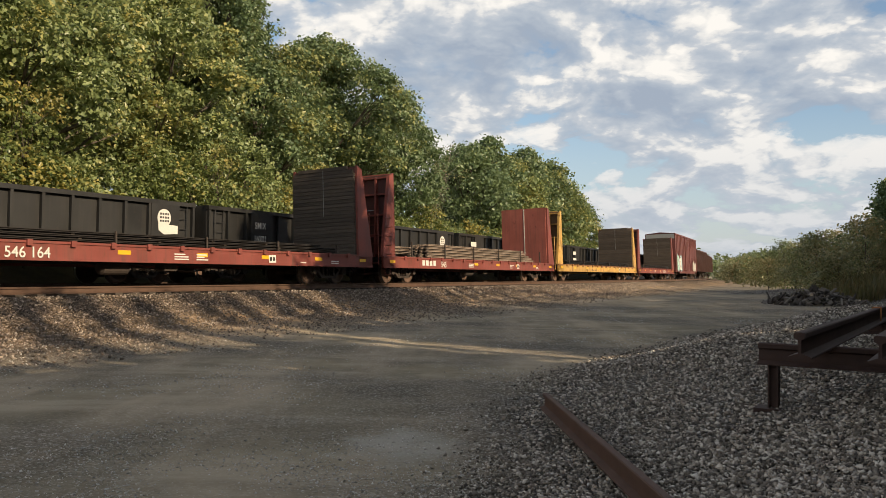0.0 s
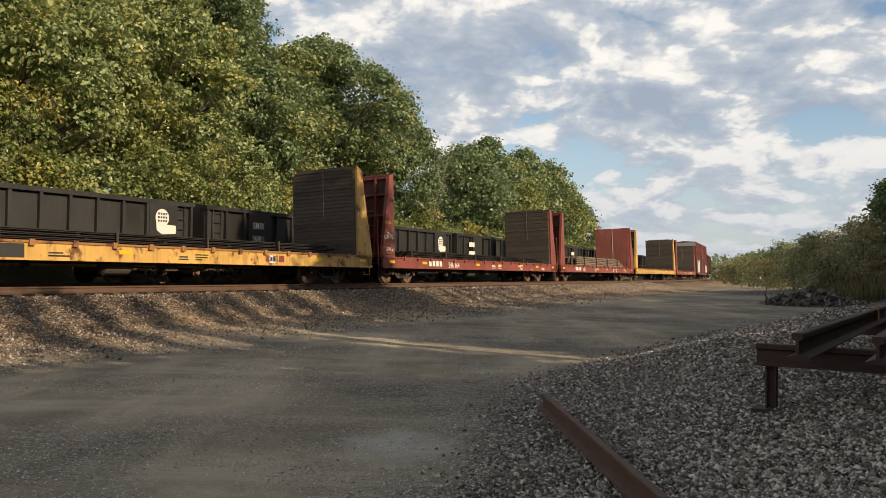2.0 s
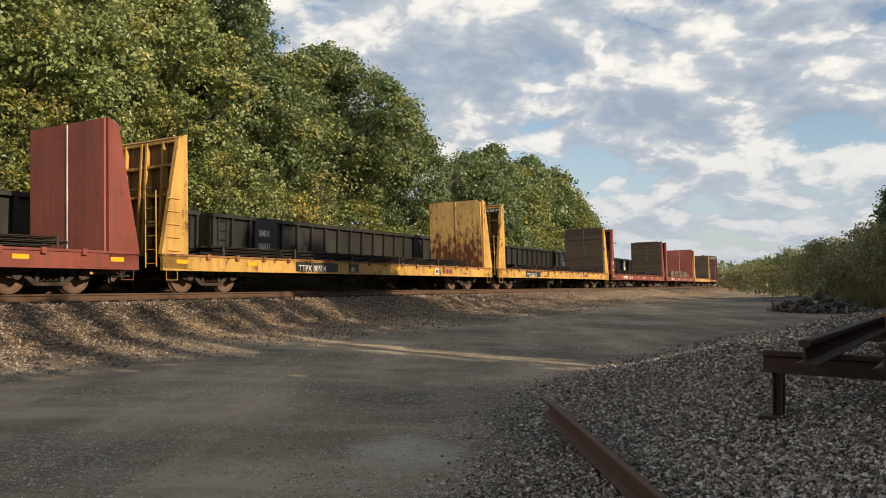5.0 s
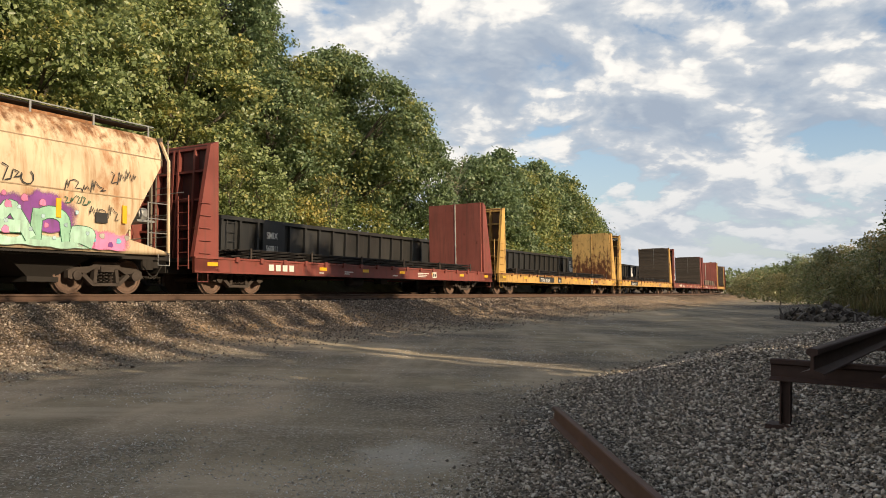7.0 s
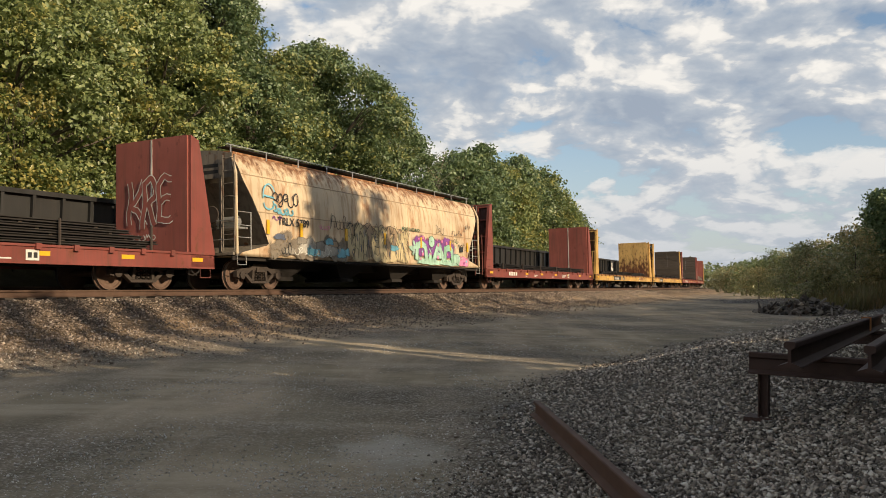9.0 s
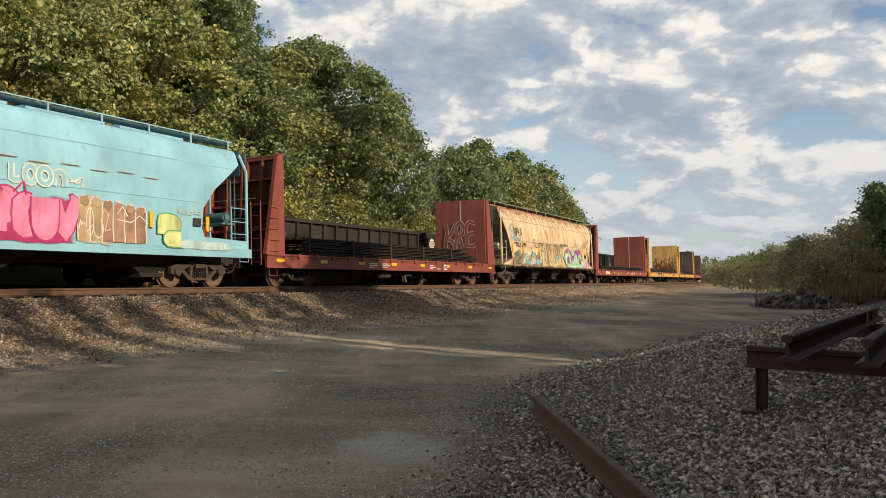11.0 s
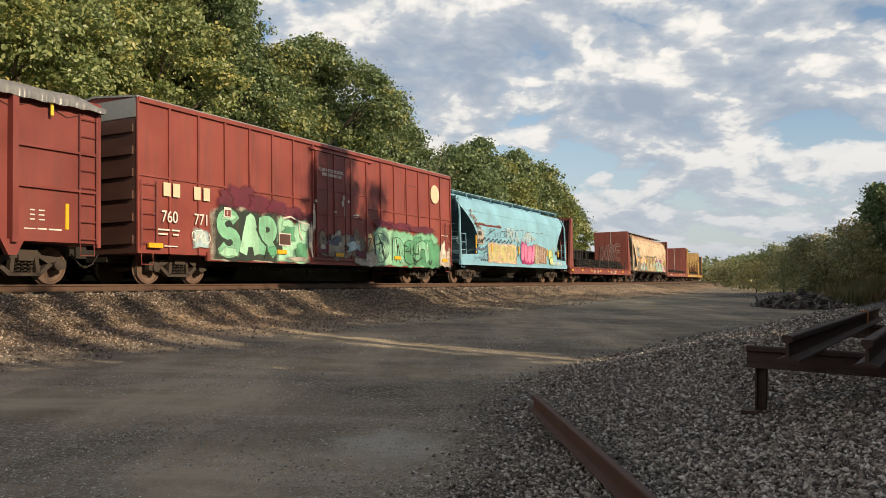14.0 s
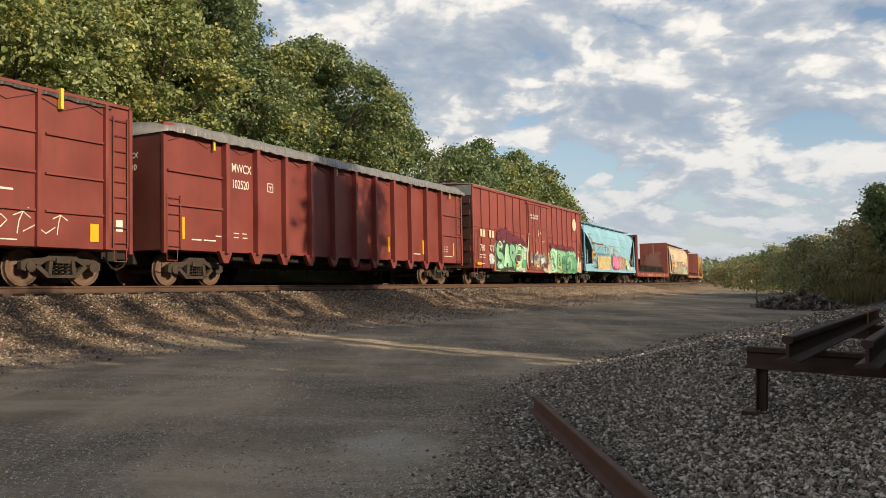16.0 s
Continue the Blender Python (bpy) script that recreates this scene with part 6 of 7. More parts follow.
    for k, (cx, z, rx, rz) in enumerate(((-1.62, 2.3, 0.08, 0.5), (-1.5, 2.9, 0.10, 0.06), (0.2, 2.95, 0.10, 0.12), (0.35, 2.65, 0.06, 0.2), (0.3, 3.15, 0.12, 0.10), (-0.3, 2.6, 0.10, 0.05), (1.2, 2.6, 0.25, 0.02), (-0.05, 1.85, 0.10, 0.10))):
        blot(car, cx, z, rx, rz, -w - 0.118, G_ASH, 340 + k)
    spray_mass(car, -h + 1.95, -h + 2.75, 1.05, 1.70, g + 0.002, G_SKYPALE, 73, 0.18)
    scribble(car, -h + 1.95, -h + 2.7, 1.15, 1.65, g - 0.002, 4, 0.03, G_WHITE, 71)
    spray_mass(car, h - 1.45, h - 0.15, 0.72, 1.60, g - 0.034, G_ASH, 74, 0.15)
    spray_mass(car, h - 1.2, h - 0.75, 1.3, 1.95, g - 0.036, G_WHITE, 78, 0.2)
    scribble(car, h - 1.1, h - 0.4, 2.15, 2.22, g - 0.004, 6, 0.02, G_WHITE, 79)
    for x in (-h + 0.3, -h + 5.8, -0.3, 4.0, h - 1.1):
        boxes("reflector", AMBER, car, (x, x + 0.5, -w - 0.128, -w - 0.06, 0.97, 1.10))
    boxes("reflector", AMBER, car, (h - 1.25, h - 0.75, -w - 0.076, -w - 0.06, 1.18, 1.38))
    boxes("data_panel", DARK_INK, car, (h - 1.2, h - 0.85, -w - 0.082, -w - 0.072, 1.52, 1.72))


def tarp_over(car, h, w, z, material, drop):
    """a tarpaulin drawn over the load, sagging between the bows and pleated where it hangs down the side"""
    rng = np.random.default_rng(int(abs(h) * 100))
    nx = 620
    xs = np.linspace(-h - 0.03, h + 0.03, nx)
    prof = [(-w - 0.07, -drop), (-w - 0.075, -drop * 0.5), (-w - 0.04, 0.03), (-w * 0.6, 0.19), (0, 0.26), (w * 0.6, 0.19), (w + 0.04, 0.03), (w + 0.075, -drop * 0.5), (w + 0.07, -drop)]
    bm = bmesh.new()
    cols = []
    for i, x in enumerate(xs):
        pleat = 0.016 * math.sin(x * 17.0 + 3 * math.sin(x * 1.7)) + 0.014 * math.sin(x * 43 + 4 * math.sin(x * 2.9))
        hem = 0.012 * math.sin(x * 2.1 + 1) + 0.012 * math.sin(x * 11.7)
        sag = 0.012 * math.cos(x * 4.3)
        fall = smooth(0.9, 0.0, h - abs(x)) * 0.14
        col = []
        for y, dz in prof:
            k = 1 if dz < 0 else 0
            col.append(bm.verts.new((x, y + math.copysign(pleat, y) * k if y else 0, z + dz + hem * (dz <= -drop) + sag * (1 - k) - float(fall) * (1 - k))))
        cols.append(col)
    for a, b in zip(cols, cols[1:]):
        for k in range(len(prof) - 1):
            bm.faces.new((a[k], a[k + 1], b[k + 1], b[k]))
    bm.faces.new(cols[0]), bm.faces.new(cols[-1])
    return part("tarpaulin", bm, material, car, "wrinkled tarpaulin tied down over the load", soft=True)


def tie_zigzag(car, h, w, z, material):
    bm = bmesh.new()
    n = int(2 * h / 0.75)
    pts = [(-h + 0.2 + (2 * h - 0.4) * k / n, -w - 0.02, z - (0.0 if k % 2 else 0.26)) for k in range(n + 1)]
    tube(bm, pts, 0.009, 4)
    part("tie_cord", bm, material, car)


def tub(car, material, h, w, B, T, end_material=None):
    """side walls, end walls and floor of an open car"""
    for sg in (-1, 1):
        boxes("side_wall", material, car, (-h, h, *sorted((sg * w, sg * (w - 0.06))), B, T))
        boxes("end_wall", end_material or material, car, (*sorted((sg * h, sg * (h - 0.06))), -w + 0.06, w - 0.06, B, T))
    boxes("floor_plate", material, car, (-h + 0.06, h - 0.06, -w + 0.06, w - 0.06, B, B + 0.1))


def ribbed_gondola():
    car = thing("high_side_gondola", "red high-sided gondola with ribs and a grey tarpaulin", "gondola car", "tarped gondolas")
    h, w, B, T = 20.5 / 2 - 0.55, 1.50, 1.0, 4.56
    tub(car, RED_NEW, h, w, B, T, DULL_RED)
    boxes("load_top", TARP_DARK, car, (-h + 0.07, h - 0.07, -w + 0.07, w - 0.07, T - 0.3, T - 0.05))
    for sg in (-1, 1):
        boxes("top_chord", RED_NEW, car, (-h, h, *sorted((sg * (w - 0.02), sg * (w + 0.06))), T - 0.10, T))
        for k in range(11):
            x = -7.25 + 1.45 * k
            boxes("side_post", RED_NEW, car, (x - 0.075, x + 0.075, *sorted((sg * w, sg * (w + 0.20))), B - 0.05, T - 0.1))
            bm = bmesh.new()
            if abs(x) < 8:
                prism(bm, [(x - 0.30, B + 0.02), (x + 0.30, B + 0.02), (x + 0.10, B - 0.34), (x - 0.10, B - 0.34)], *sorted((sg * (w - 0.05), sg * (w + 0.10))))
                part("gusset", bm, RED_NEW, car)
        for a, b in ((-h + 0.15, -7.3), (7.3, h - 0.15)):
            for z in (2.25, 3.2):
                boxes("stiffener", RED_NEW, car, (a, b, *sorted((sg * w, sg * (w + 0.07))), z, z + 0.06))
        for x in (-h + 0.04, h - 0.04):
            boxes("corner_post", RED_NEW, car, (x - 0.05, x + 0.05, *sorted((sg * (w - 0.04), sg * (w + 0.05))), B - 0.1, T))
    for sgn in (-1, 1):
        xs = sorted((sgn * (h - 0.12), sgn * (h - 0.62)))
        ladder(car, xs[0], xs[1], -w - 0.06, 1.1, 2.45 if sgn < 0 else 4.1, 4 if sgn < 0 else 8, RED_NEW)
        step(car, sgn * (h - 0.35), -w, B, RED_NEW)
        coupler(car, sgn * (h + 0.03), sgn)
    tarp_over(car, h, w + 0.14, T, TARP, 0.27)
    tie_zigzag(car, h, w, T - 0.24, RUST_DARK)
    lettering(car, "MWCX", -h - 0.008, 0.2, 3.62, 0.24, WHITE, turn=-90)
    lettering(car, "102520", -h - 0.008, 0.2, 3.28, 0.24, WHITE, turn=-90)
    for x in (-h + 1.9, -h + 8.4, h - 1.5):
        boxes("strap", STRAP, car, (x, x + 0.07, -w - 0.14, -w - 0.10, T - 0.55, T + 0.02))
    lettering(car, "MWCX", -6.88, -w - 0.008, 3.50, 0.38, WHITE, squeeze=0.76)
    lettering(car, "102520", -6.87, -w - 0.008, 3.00, 0.38, WHITE, squeeze=0.70)
    bars(car, WHITE, -w - 0.006, [(-6.8, 1.58, 0.25, 0.03), (-6.4, 1.58, 0.22, 0.03), (-6.8, 1.45, 0.22, 0.03), (-6.4, 1.45, 0.24, 0.03), (-8.6, 1.30, 0.4, 0.04), (-8.1, 1.30, 0.5, 0.04), (-7.6, 1.45, 0.25, 0.03), (7.75, 1.50, 0.12, 0.03), (7.98, 1.50, 0.16, 0.03), (7.75, 1.61, 0.13, 0.03), (7.98, 1.61, 0.15, 0.03), (7.75, 1.72, 0.12, 0.03), (7.98, 1.72, 0.16, 0.03), (7.6, 1.28, 0.3, 0.025), (7.95, 1.28, 0.25, 0.035), (8.25, 1.28, 0.35, 0.035), (4.6, 1.3, 0.8, 0.04)])
    bm = bmesh.new()
    for a in ((-5.15, -4.85, 3.3, 3.33), (-5.15, -4.85, 3.03, 3.06), (-5.15, -5.12, 3.03, 3.33), (-4.88, -4.85, 3.03, 3.33), (-5.08, -4.92, 3.20, 3.23), (-5.015, -4.985, 3.1, 3.23)):
        box(bm, a[0], a[1], -w - 0.008, -w - 0.003, a[2], a[3])
    part("emblem", bm, WHITE, car)
    for x in (-h + 0.72, 2.6, 5.6, h - 1.0):
        boxes("reflector", AMBER, car, (x, x + 0.10, -w - 0.02, -w - 0.002, 1.32, 1.95))
    bm = bmesh.new()
    lathe(bm, [(-0.5, 0.1), (-0.45, 0.2), (0.45, 0.2), (0.5, 0.1)], 14, axis="x", centre=(1.2, -1.1, 0.75))
    part("air_tank", bm, RED_NEW, car)
    boxes("centre_sill", UNDER, car, (-h, h, -0.35, 0.35, 0.62, B), (-6.5, 6.5, -1.2, 1.2, 0.78, B))
    add_trucks(car, (-h + 1.75, h - 1.75))
    MOVING.append((car, (-129.68 - 109.18) / 2))


def plain_gondola():
    car = thing("high_side_gondola", "red high-sided gondola with flat panels and a black tarpaulin", "gondola car", "tarped gondolas")
    h, w, B, T = 20.32 / 2 - 0.55, 1.50, 0.92, 4.72
    tub(car, RED_NEW, h, w, B, T, DULL_RED)
    boxes("load_top", TARP_DARK, car, (-h + 0.07, h - 0.07, -w + 0.07, w - 0.07, T - 0.35, T - 0.06))
    for sg in (-1, 1):
        boxes("top_chord", RED_NEW, car, (-h, h, *sorted((sg * (w - 0.02), sg * (w + 0.06))), T - 0.08, T))
        n = 9
        for k in range(n + 1):
            x = -h + 0.85 + (2 * h - 1.7) * k / n
            boxes("side_post", RED_NEW, car, (x - 0.05, x + 0.05, *sorted((sg * w, sg * (w + 0.10))), B, T - 0.08))
            if k < n:
                for z in (1.75, 2.65, 3.6):
                    boxes("stiffener", RED_NEW, car, (x + 0.22, x + (2 * h - 1.7) / n - 0.06, *sorted((sg * w, sg * (w + 0.06))), z, z + 0.05))
        for x in (-h + 0.05, h - 0.05):
            boxes("corner_post", RED_NEW, car, (x - 0.05, x + 0.05, *sorted((sg * (w - 0.04), sg * (w + 0.06))), B - 0.1, T))
    for sgn in (-1, 1):
        xs = sorted((sgn * (h - 0.16), sgn * (h - 0.62)))
        ladder(car, xs[0], xs[1], -w - 0.06, 1.1, 4.3, 9, RED_NEW)
        step(car, sgn * (h - 0.35), -w, B, RED_NEW)
        coupler(car, sgn * (h + 0.03), sgn)
    tarp_over(car, h - 0.7, w - 0.02, T - 0.05, TARP_DARK, 0.12)
    tie_zigzag(car, h - 0.4, w, T - 0.2, RUST_DARK)
    boxes("strap", STRAP, car, (h - 2.25, h - 2.17, -w - 0.14, -w - 0.02, T - 0.45, T + 0.05))
    bars(car, WHITE, -w - 0.006, [(h - 4.3, 2.35, 0.3, 0.04), (h - 4.3, 2.27, 0.45, 0.04), (h - 4.3, 2.19, 0.9, 0.05), (h - 4.3, 1.05, 0.4, 0.03), (h - 3.8, 1.05, 0.5, 0.03), (h - 0.5, 1.4, 0.22, 0.3)])
    paint_lines(car, [[(h - 3.30, 1.20), (h - 3.25, 1.5), (h - 3.15, 1.72)], [(h - 3.40, 1.62), (h - 3.15, 1.72), (h - 2.95, 1.58)], [(h - 3.30, 1.80), (h - 3.15, 1.72), (h - 3.00, 1.82)], [(h - 3.15, 1.26), (h - 2.85, 1.42), (h - 2.55, 1.24), (h - 2.30, 1.40)], [(h - 2.25, 1.22), (h - 2.21, 1.5), (h - 2.15, 1.70)], [(h - 2.37, 1.60), (h - 2.15, 1.70), (h - 1.95, 1.58)], [(h - 3.75, 1.30), (h - 3.55, 1.5), (h - 3.70, 1.62), (h - 3.85, 1.5)]], -w - 0.008, 0.026, G_WHITE)
    boxes("reflector", AMBER, car, (h - 1.3, h - 1.05, -w - 0.02, -w - 0.002, 1.1, 1.55))
    boxes("centre_sill", UNDER, car, (-h, h, -0.35, 0.35, 0.62, B))
    add_trucks(car, (-h + 1.75, h - 1.75))
    MOVING.append((car, (-150.0 - 129.68) / 2))


def dark_gondola(s0, s1, T):
    """weathered brown gondola far up the train"""
    car = thing("gondola", "weathered brown ribbed gondola coupled in the train", "gondola car", "brown gondolas")
    h, w, B = (s1 - s0) / 2 - 0.5, 1.5, 1.0
    tub(car, BROWN, h, w, B, T)
    for sg in (-1, 1):
        boxes("top_chord", BROWN, car, (-h, h, *sorted((sg * (w - 0.02), sg * (w + 0.07))), T - 0.12, T))
        for k in range(12):
            x = -h + 0.3 + (2 * h - 0.6) * k / 11
            boxes("side_post", BROWN, car, (x - 0.07, x + 0.07, *sorted((sg * w, sg * (w + 0.12))), B, T - 0.1))
    boxes("centre_sill", UNDER, car, (-h, h, -0.35, 0.35, 0.62, B))
    for sgn in (-1, 1):
        coupler(car, sgn * h, sgn)
    add_trucks(car, (-h + 1.75, h - 1.75))
    MOVING.append((car, (s0 + s1) / 2))


# ---- black gondolas parked on the second track ----
def parked_gondola(s0, s1, marks, seed):
    car = thing("parked_gondola", "black steel gondola with raised side ribs, parked on the second track", "gondola car", "parked gondolas")
    h, w, B, T = (s1 - s0) / 2 - 0.36, 1.50, 0.95, 2.84
    tub(car, BLACK, h, w, B, T)
    for sg in (-1, 1):
        boxes("top_chord", BLACK, car, (-h - 0.03, h + 0.03, *sorted((sg * (w - 0.06), sg * (w + 0.14))), T - 0.14, T))
        boxes("side_sill", BLACK, car, (-h, h, *sorted((sg * (w - 0.02), sg * (w + 0.12))), B - 0.1, B + 0.12))
        n = 20
        for k in range(n + 1):
            x = -h + 0.06 + (2 * h - 0.12) * k / n
            boxes("side_post", BLACK, car, (x - 0.05, x + 0.05, *sorted((sg * w, sg * (w + 0.12))), B, T - 0.1))
    for sgn in (-1, 1):
        coupler(car, sgn * h, sgn)
        xs = sorted((sgn * (h - 0.35), sgn * (h - 0.8)))
        ladder(car, xs[0], xs[1], -w - 0.09, 1.2, 2.6, 5, BLACK)
        for yy in (-0.8, 0.65):
            boxes("end_post", BLACK, car, (*sorted((sgn * h, sgn * (h + 0.1))), yy, yy + 0.15, B, T))
    y = -w - 0.14
    boxes("panel", BLACK, car, (h - 2.0, h - 0.75, y, -w + 0.01, B + 0.1, T - 0.14))
    boxes("panel", BLACK, car, (-h + 2.3, -h + 3.6, y, -w + 0.01, B + 0.1, T - 0.14))
    # round emblem over a pennant, as plain shapes
    ex, ez = h - 1.45, 2.24
    bm = bmesh.new()
    lathe(bm, [(y - 0.008, 0.30), (y - 0.002, 0.30)], 28, centre=(ex, 0, ez))
    prism(bm, [(ex - 0.26, ez - 0.12), (ex - 0.24, ez - 0.42), (ex + 0.0, ez - 0.56), (ex + 0.62, ez - 0.52), (ex + 0.62, ez - 0.24), (ex + 0.1, ez - 0.22), (ex + 0.2, ez)], y - 0.007, y - 0.003)
    part("emblem", bm, WHITE, car, "white disc over a white pennant")
    for k in range(3):
        for j in range(4):
            x, z = ex - 0.19 + 0.11 * j, ez - 0.14 + 0.12 * k
            boxes("emblem_block", BLACK, car, (x, x + 0.07, y - 0.012, y - 0.009, z, z + 0.07))
    if marks:
        lettering(car, "SMIX", -h + 2.5, y - 0.006, 2.12, 0.36, WHITE, squeeze=0.85)
        lettering(car, marks, -h + 2.48, y - 0.006, 1.62, 0.33, WHITE, squeeze=0.75)
    else:
        bars(car, WHITE, y - 0.004, [(-h + 1.7, 2.1, 0.8, 0.28), (-h + 1.7, 1.6, 0.9, 0.24)])
    boxes("centre_sill", UNDER, car, (-h, h, -0.35, 0.35, 0.6, B))
    add_trucks(car, (-h + 1.7, h - 1.7), rolling=False)
    car.matrix_world = track_pose((s0 + s1) / 2, SECOND, RAIL_Z - 0.04)
    return car

# ---- trees and shrubs ----
def leaf_cloud(rng, lobes, per_area, size, flat=0.9):
    """small folded leaves in sprays of about ten round twig ends, on the shells of many overlapping clumps: lobes are (centre, radius)"""
    P, N = [], []
    spray_n = 10
    for c, r in lobes:
        n = max(2, int(per_area * r * r / spray_n))
        d = rng.normal(size=(n, 3))
        d /= np.linalg.norm(d, axis=1, keepdims=True)
        d[:, 2] = np.where(d[:, 2] < -0.45, -d[:, 2], d[:, 2])
        rr = r * (1.08 - 0.55 * rng.random(n) ** 1.5)
        twig = np.asarray(c) + d * rr[:, None] * np.array([1, 1, 0.85])
        reach = size * rng.uniform(0.7, 1.7, n)
        off = rng.normal(size=(n, spray_n, 3)) * np.array([1, 1, 0.55])
        P.append((twig[:, None] + off * reach[:, None, None]).reshape(-1, 3))
        tilt = d * flat * 0.8 + rng.normal(size=(n, 3)) * 0.35 + np.array([0, 0, 0.35])
        N.append(np.repeat(tilt, spray_n, 0))
    P, N = np.concatenate(P), np.concatenate(N)
    n = len(P)
    nrm = N + rng.normal(size=(n, 3)) * 0.50
    nrm /= np.linalg.norm(nrm, axis=1, keepdims=True)
    a = np.cross(nrm, rng.normal(size=(n, 3)))
    a /= np.linalg.norm(a, axis=1, keepdims=True)
    b = np.cross(nrm, a)
    s = size * rng.uniform(0.55, 1.25, n)[:, None]
    fold = nrm * s * 0.20
    v = np.stack([P - a * s * 0.58, P + b * s * 0.42 + fold, P + a * s * 0.58, P - b * s * 0.42 + fold], 1)
    q = np.arange(n * 4).reshape(n, 4)
    f = np.concatenate([q[:, [0, 1, 2]], q[:, [0, 2, 3]]])
    return v.reshape(-1, 3), f


def crown_lobes(rng, H, R, base, count, dome=False):
    """clump centres through an egg-shaped crown that starts at base and ends at H"""
    out = []
    mid, half = (H + base) / 2, (H - base) / 2
    for k in range(count):
        z = -1 + 2 * (k + 0.5) / count
        a = k * 2.39996 + rng.uniform(-0.4, 0.4)
        if dome:
            wide = math.sqrt(max(0.05, 1 - ((z + 1) / 2) ** 2))
            rad = R * wide * (0.25 + 0.7 * rng.random() ** 0.7)
            r = R * rng.uniform(0.24, 0.38)
        else:
            wide = math.sqrt(max(0.05, 1 - z * z)) * (1.0 - 0.18 * z)
            rad = R * wide * (0.62 + 0.36 * rng.random() ** 0.7)
            r = R * rng.uniform(0.15, 0.31) * (1.0 if abs(z) < 0.75 else 0.85)
            rad *= rng.uniform(0.8, 1.12)
        out.append(((rad * math.cos(a), rad * math.sin(a), mid + z * (half - r * 0.7) - (0.35 * r if dome else 0)), r))
    return out


def bough_lobes(rng, H, R, base, each=11):
    """a crown of separate boughs with dark gaps between them; every bough ends in a cluster of small clumps"""
    out = []
    mid, half = (H + base) / 2, (H - base) / 2
    n = max(9, int(3.4 * R * half / min(2.1, 0.37 * R) ** 2))
    for k in range(n):
        z = -1 + 2 * (k + 0.5) / n
        a = k * 2.39996 + rng.uniform(-0.5, 0.5)
        big = min(2.2, R * rng.uniform(0.30, 0.44))
        wide = math.sqrt(max(0.0, 1 - z * z)) * (1.0 - 0.10 * z)
        rad = max(0.0, R * wide * rng.uniform(0.86, 1.06) - big * 0.75)
        c = np.array((rad * math.cos(a), rad * math.sin(a), mid + z * (half - big * 0.8)))
        face = c - np.array((0, 0, mid - 0.2 * half))
        face /= np.linalg.norm(face) + 1e-6
        for _ in range(each):
            d = rng.normal(size=3)
            d /= np.linalg.norm(d)
            d = d + face * 0.75 + np.array((0, 0, 0.25))
            d /= np.linalg.norm(d)
            r = big * rng.uniform(0.24, 0.42)
            out.append((tuple(c + d * (big - r * 0.6) * rng.uniform(0.7, 1.05)), r))
        out.append((tuple(c), big * 0.5))
    for k in range(5):
        out.append(((rng.normal() * 0.2 * R, rng.normal() * 0.2 * R, mid + half * (-0.55 + 0.25 * k)), R * 0.34))
    return out


def trunk_mesh(rng, H, R, base, girth, lobes):
    bm = bmesh.new()
    lean = [(rng.uniform(-0.03, 0.03) * H * k, rng.uniform(-0.03, 0.03) * H * k, H * 0.8 * k) for k in (0, 0.25, 0.5, 0.75, 1.0)]
    lean[0] = (0, 0, -0.3)
    tube(bm, lean, girth, 6, girth * 0.25)
    for c, r in lobes[:: max(1, len(lobes) // (14 if R > 2.2 else 6))]:
        z0 = max(base * 0.7, c[2] * 0.55)
        k = z0 / (H * 0.8)
        x0, y0 = np.interp(k, [0, 0.25, 0.5, 0.75, 1], [p[0] for p in lean]), np.interp(k, [0, 0.25, 0.5, 0.75, 1], [p[1] for p in lean])
        m = ((x0 + c[0]) / 2 + rng.uniform(-0.3, 0.3), (y0 + c[1]) / 2 + rng.uniform(-0.3, 0.3), (z0 + c[2]) / 2 + 0.25)
        tube(bm, [(x0, y0, z0), m, c], girth * 0.38, 4, girth * 0.10)
        for _ in range(2):
            e = (c[0] + rng.uniform(-1, 1) * r, c[1] + rng.uniform(-1, 1) * r, c[2] + rng.uniform(-0.3, 1) * r)
            tube(bm, [m, ((m[0] + e[0]) / 2, (m[1] + e[1]) / 2, (m[2] + e[2]) / 2 + 0.1), e], girth * 0.18, 3, girth * 0.05)
    return to_mesh("trunk", bm, BARK)


def tree(x, y, H, R, material, seed, label, base=None, count=34, per_area=260, leaf=0.2, name="tree", category="tree", group="", girth=None, flat=0.9, kind="", fat=1.0, boughs=0):
    rng = np.random.default_rng(seed)
    base = H * 0.18 if base is None else base
    root = thing(name, label, category, group, kind)
    root.location = (x, y, float(ground_z(x, y)))
    lobes = crown_lobes(rng, H, R, base, int(count * (1 if name == "shrub" else 1.35)), name == "shrub")
    if boughs:
        lobes = bough_lobes(rng, H, R, base, boughs)
    lobes = [(c, r * fat) for c, r in lobes]
    v, f = leaf_cloud(rng, lobes, per_area, leaf, flat)
    part("trunk", trunk_mesh(rng, H, R, base, girth or 0.018 * H + 0.03, lobes), None, root)
    part("crown", raw_mesh("crown", v, f, material), None, root)
    return root


def at(s, off):
    x, y, _ = path(s, off)
    return float(x), float(y)


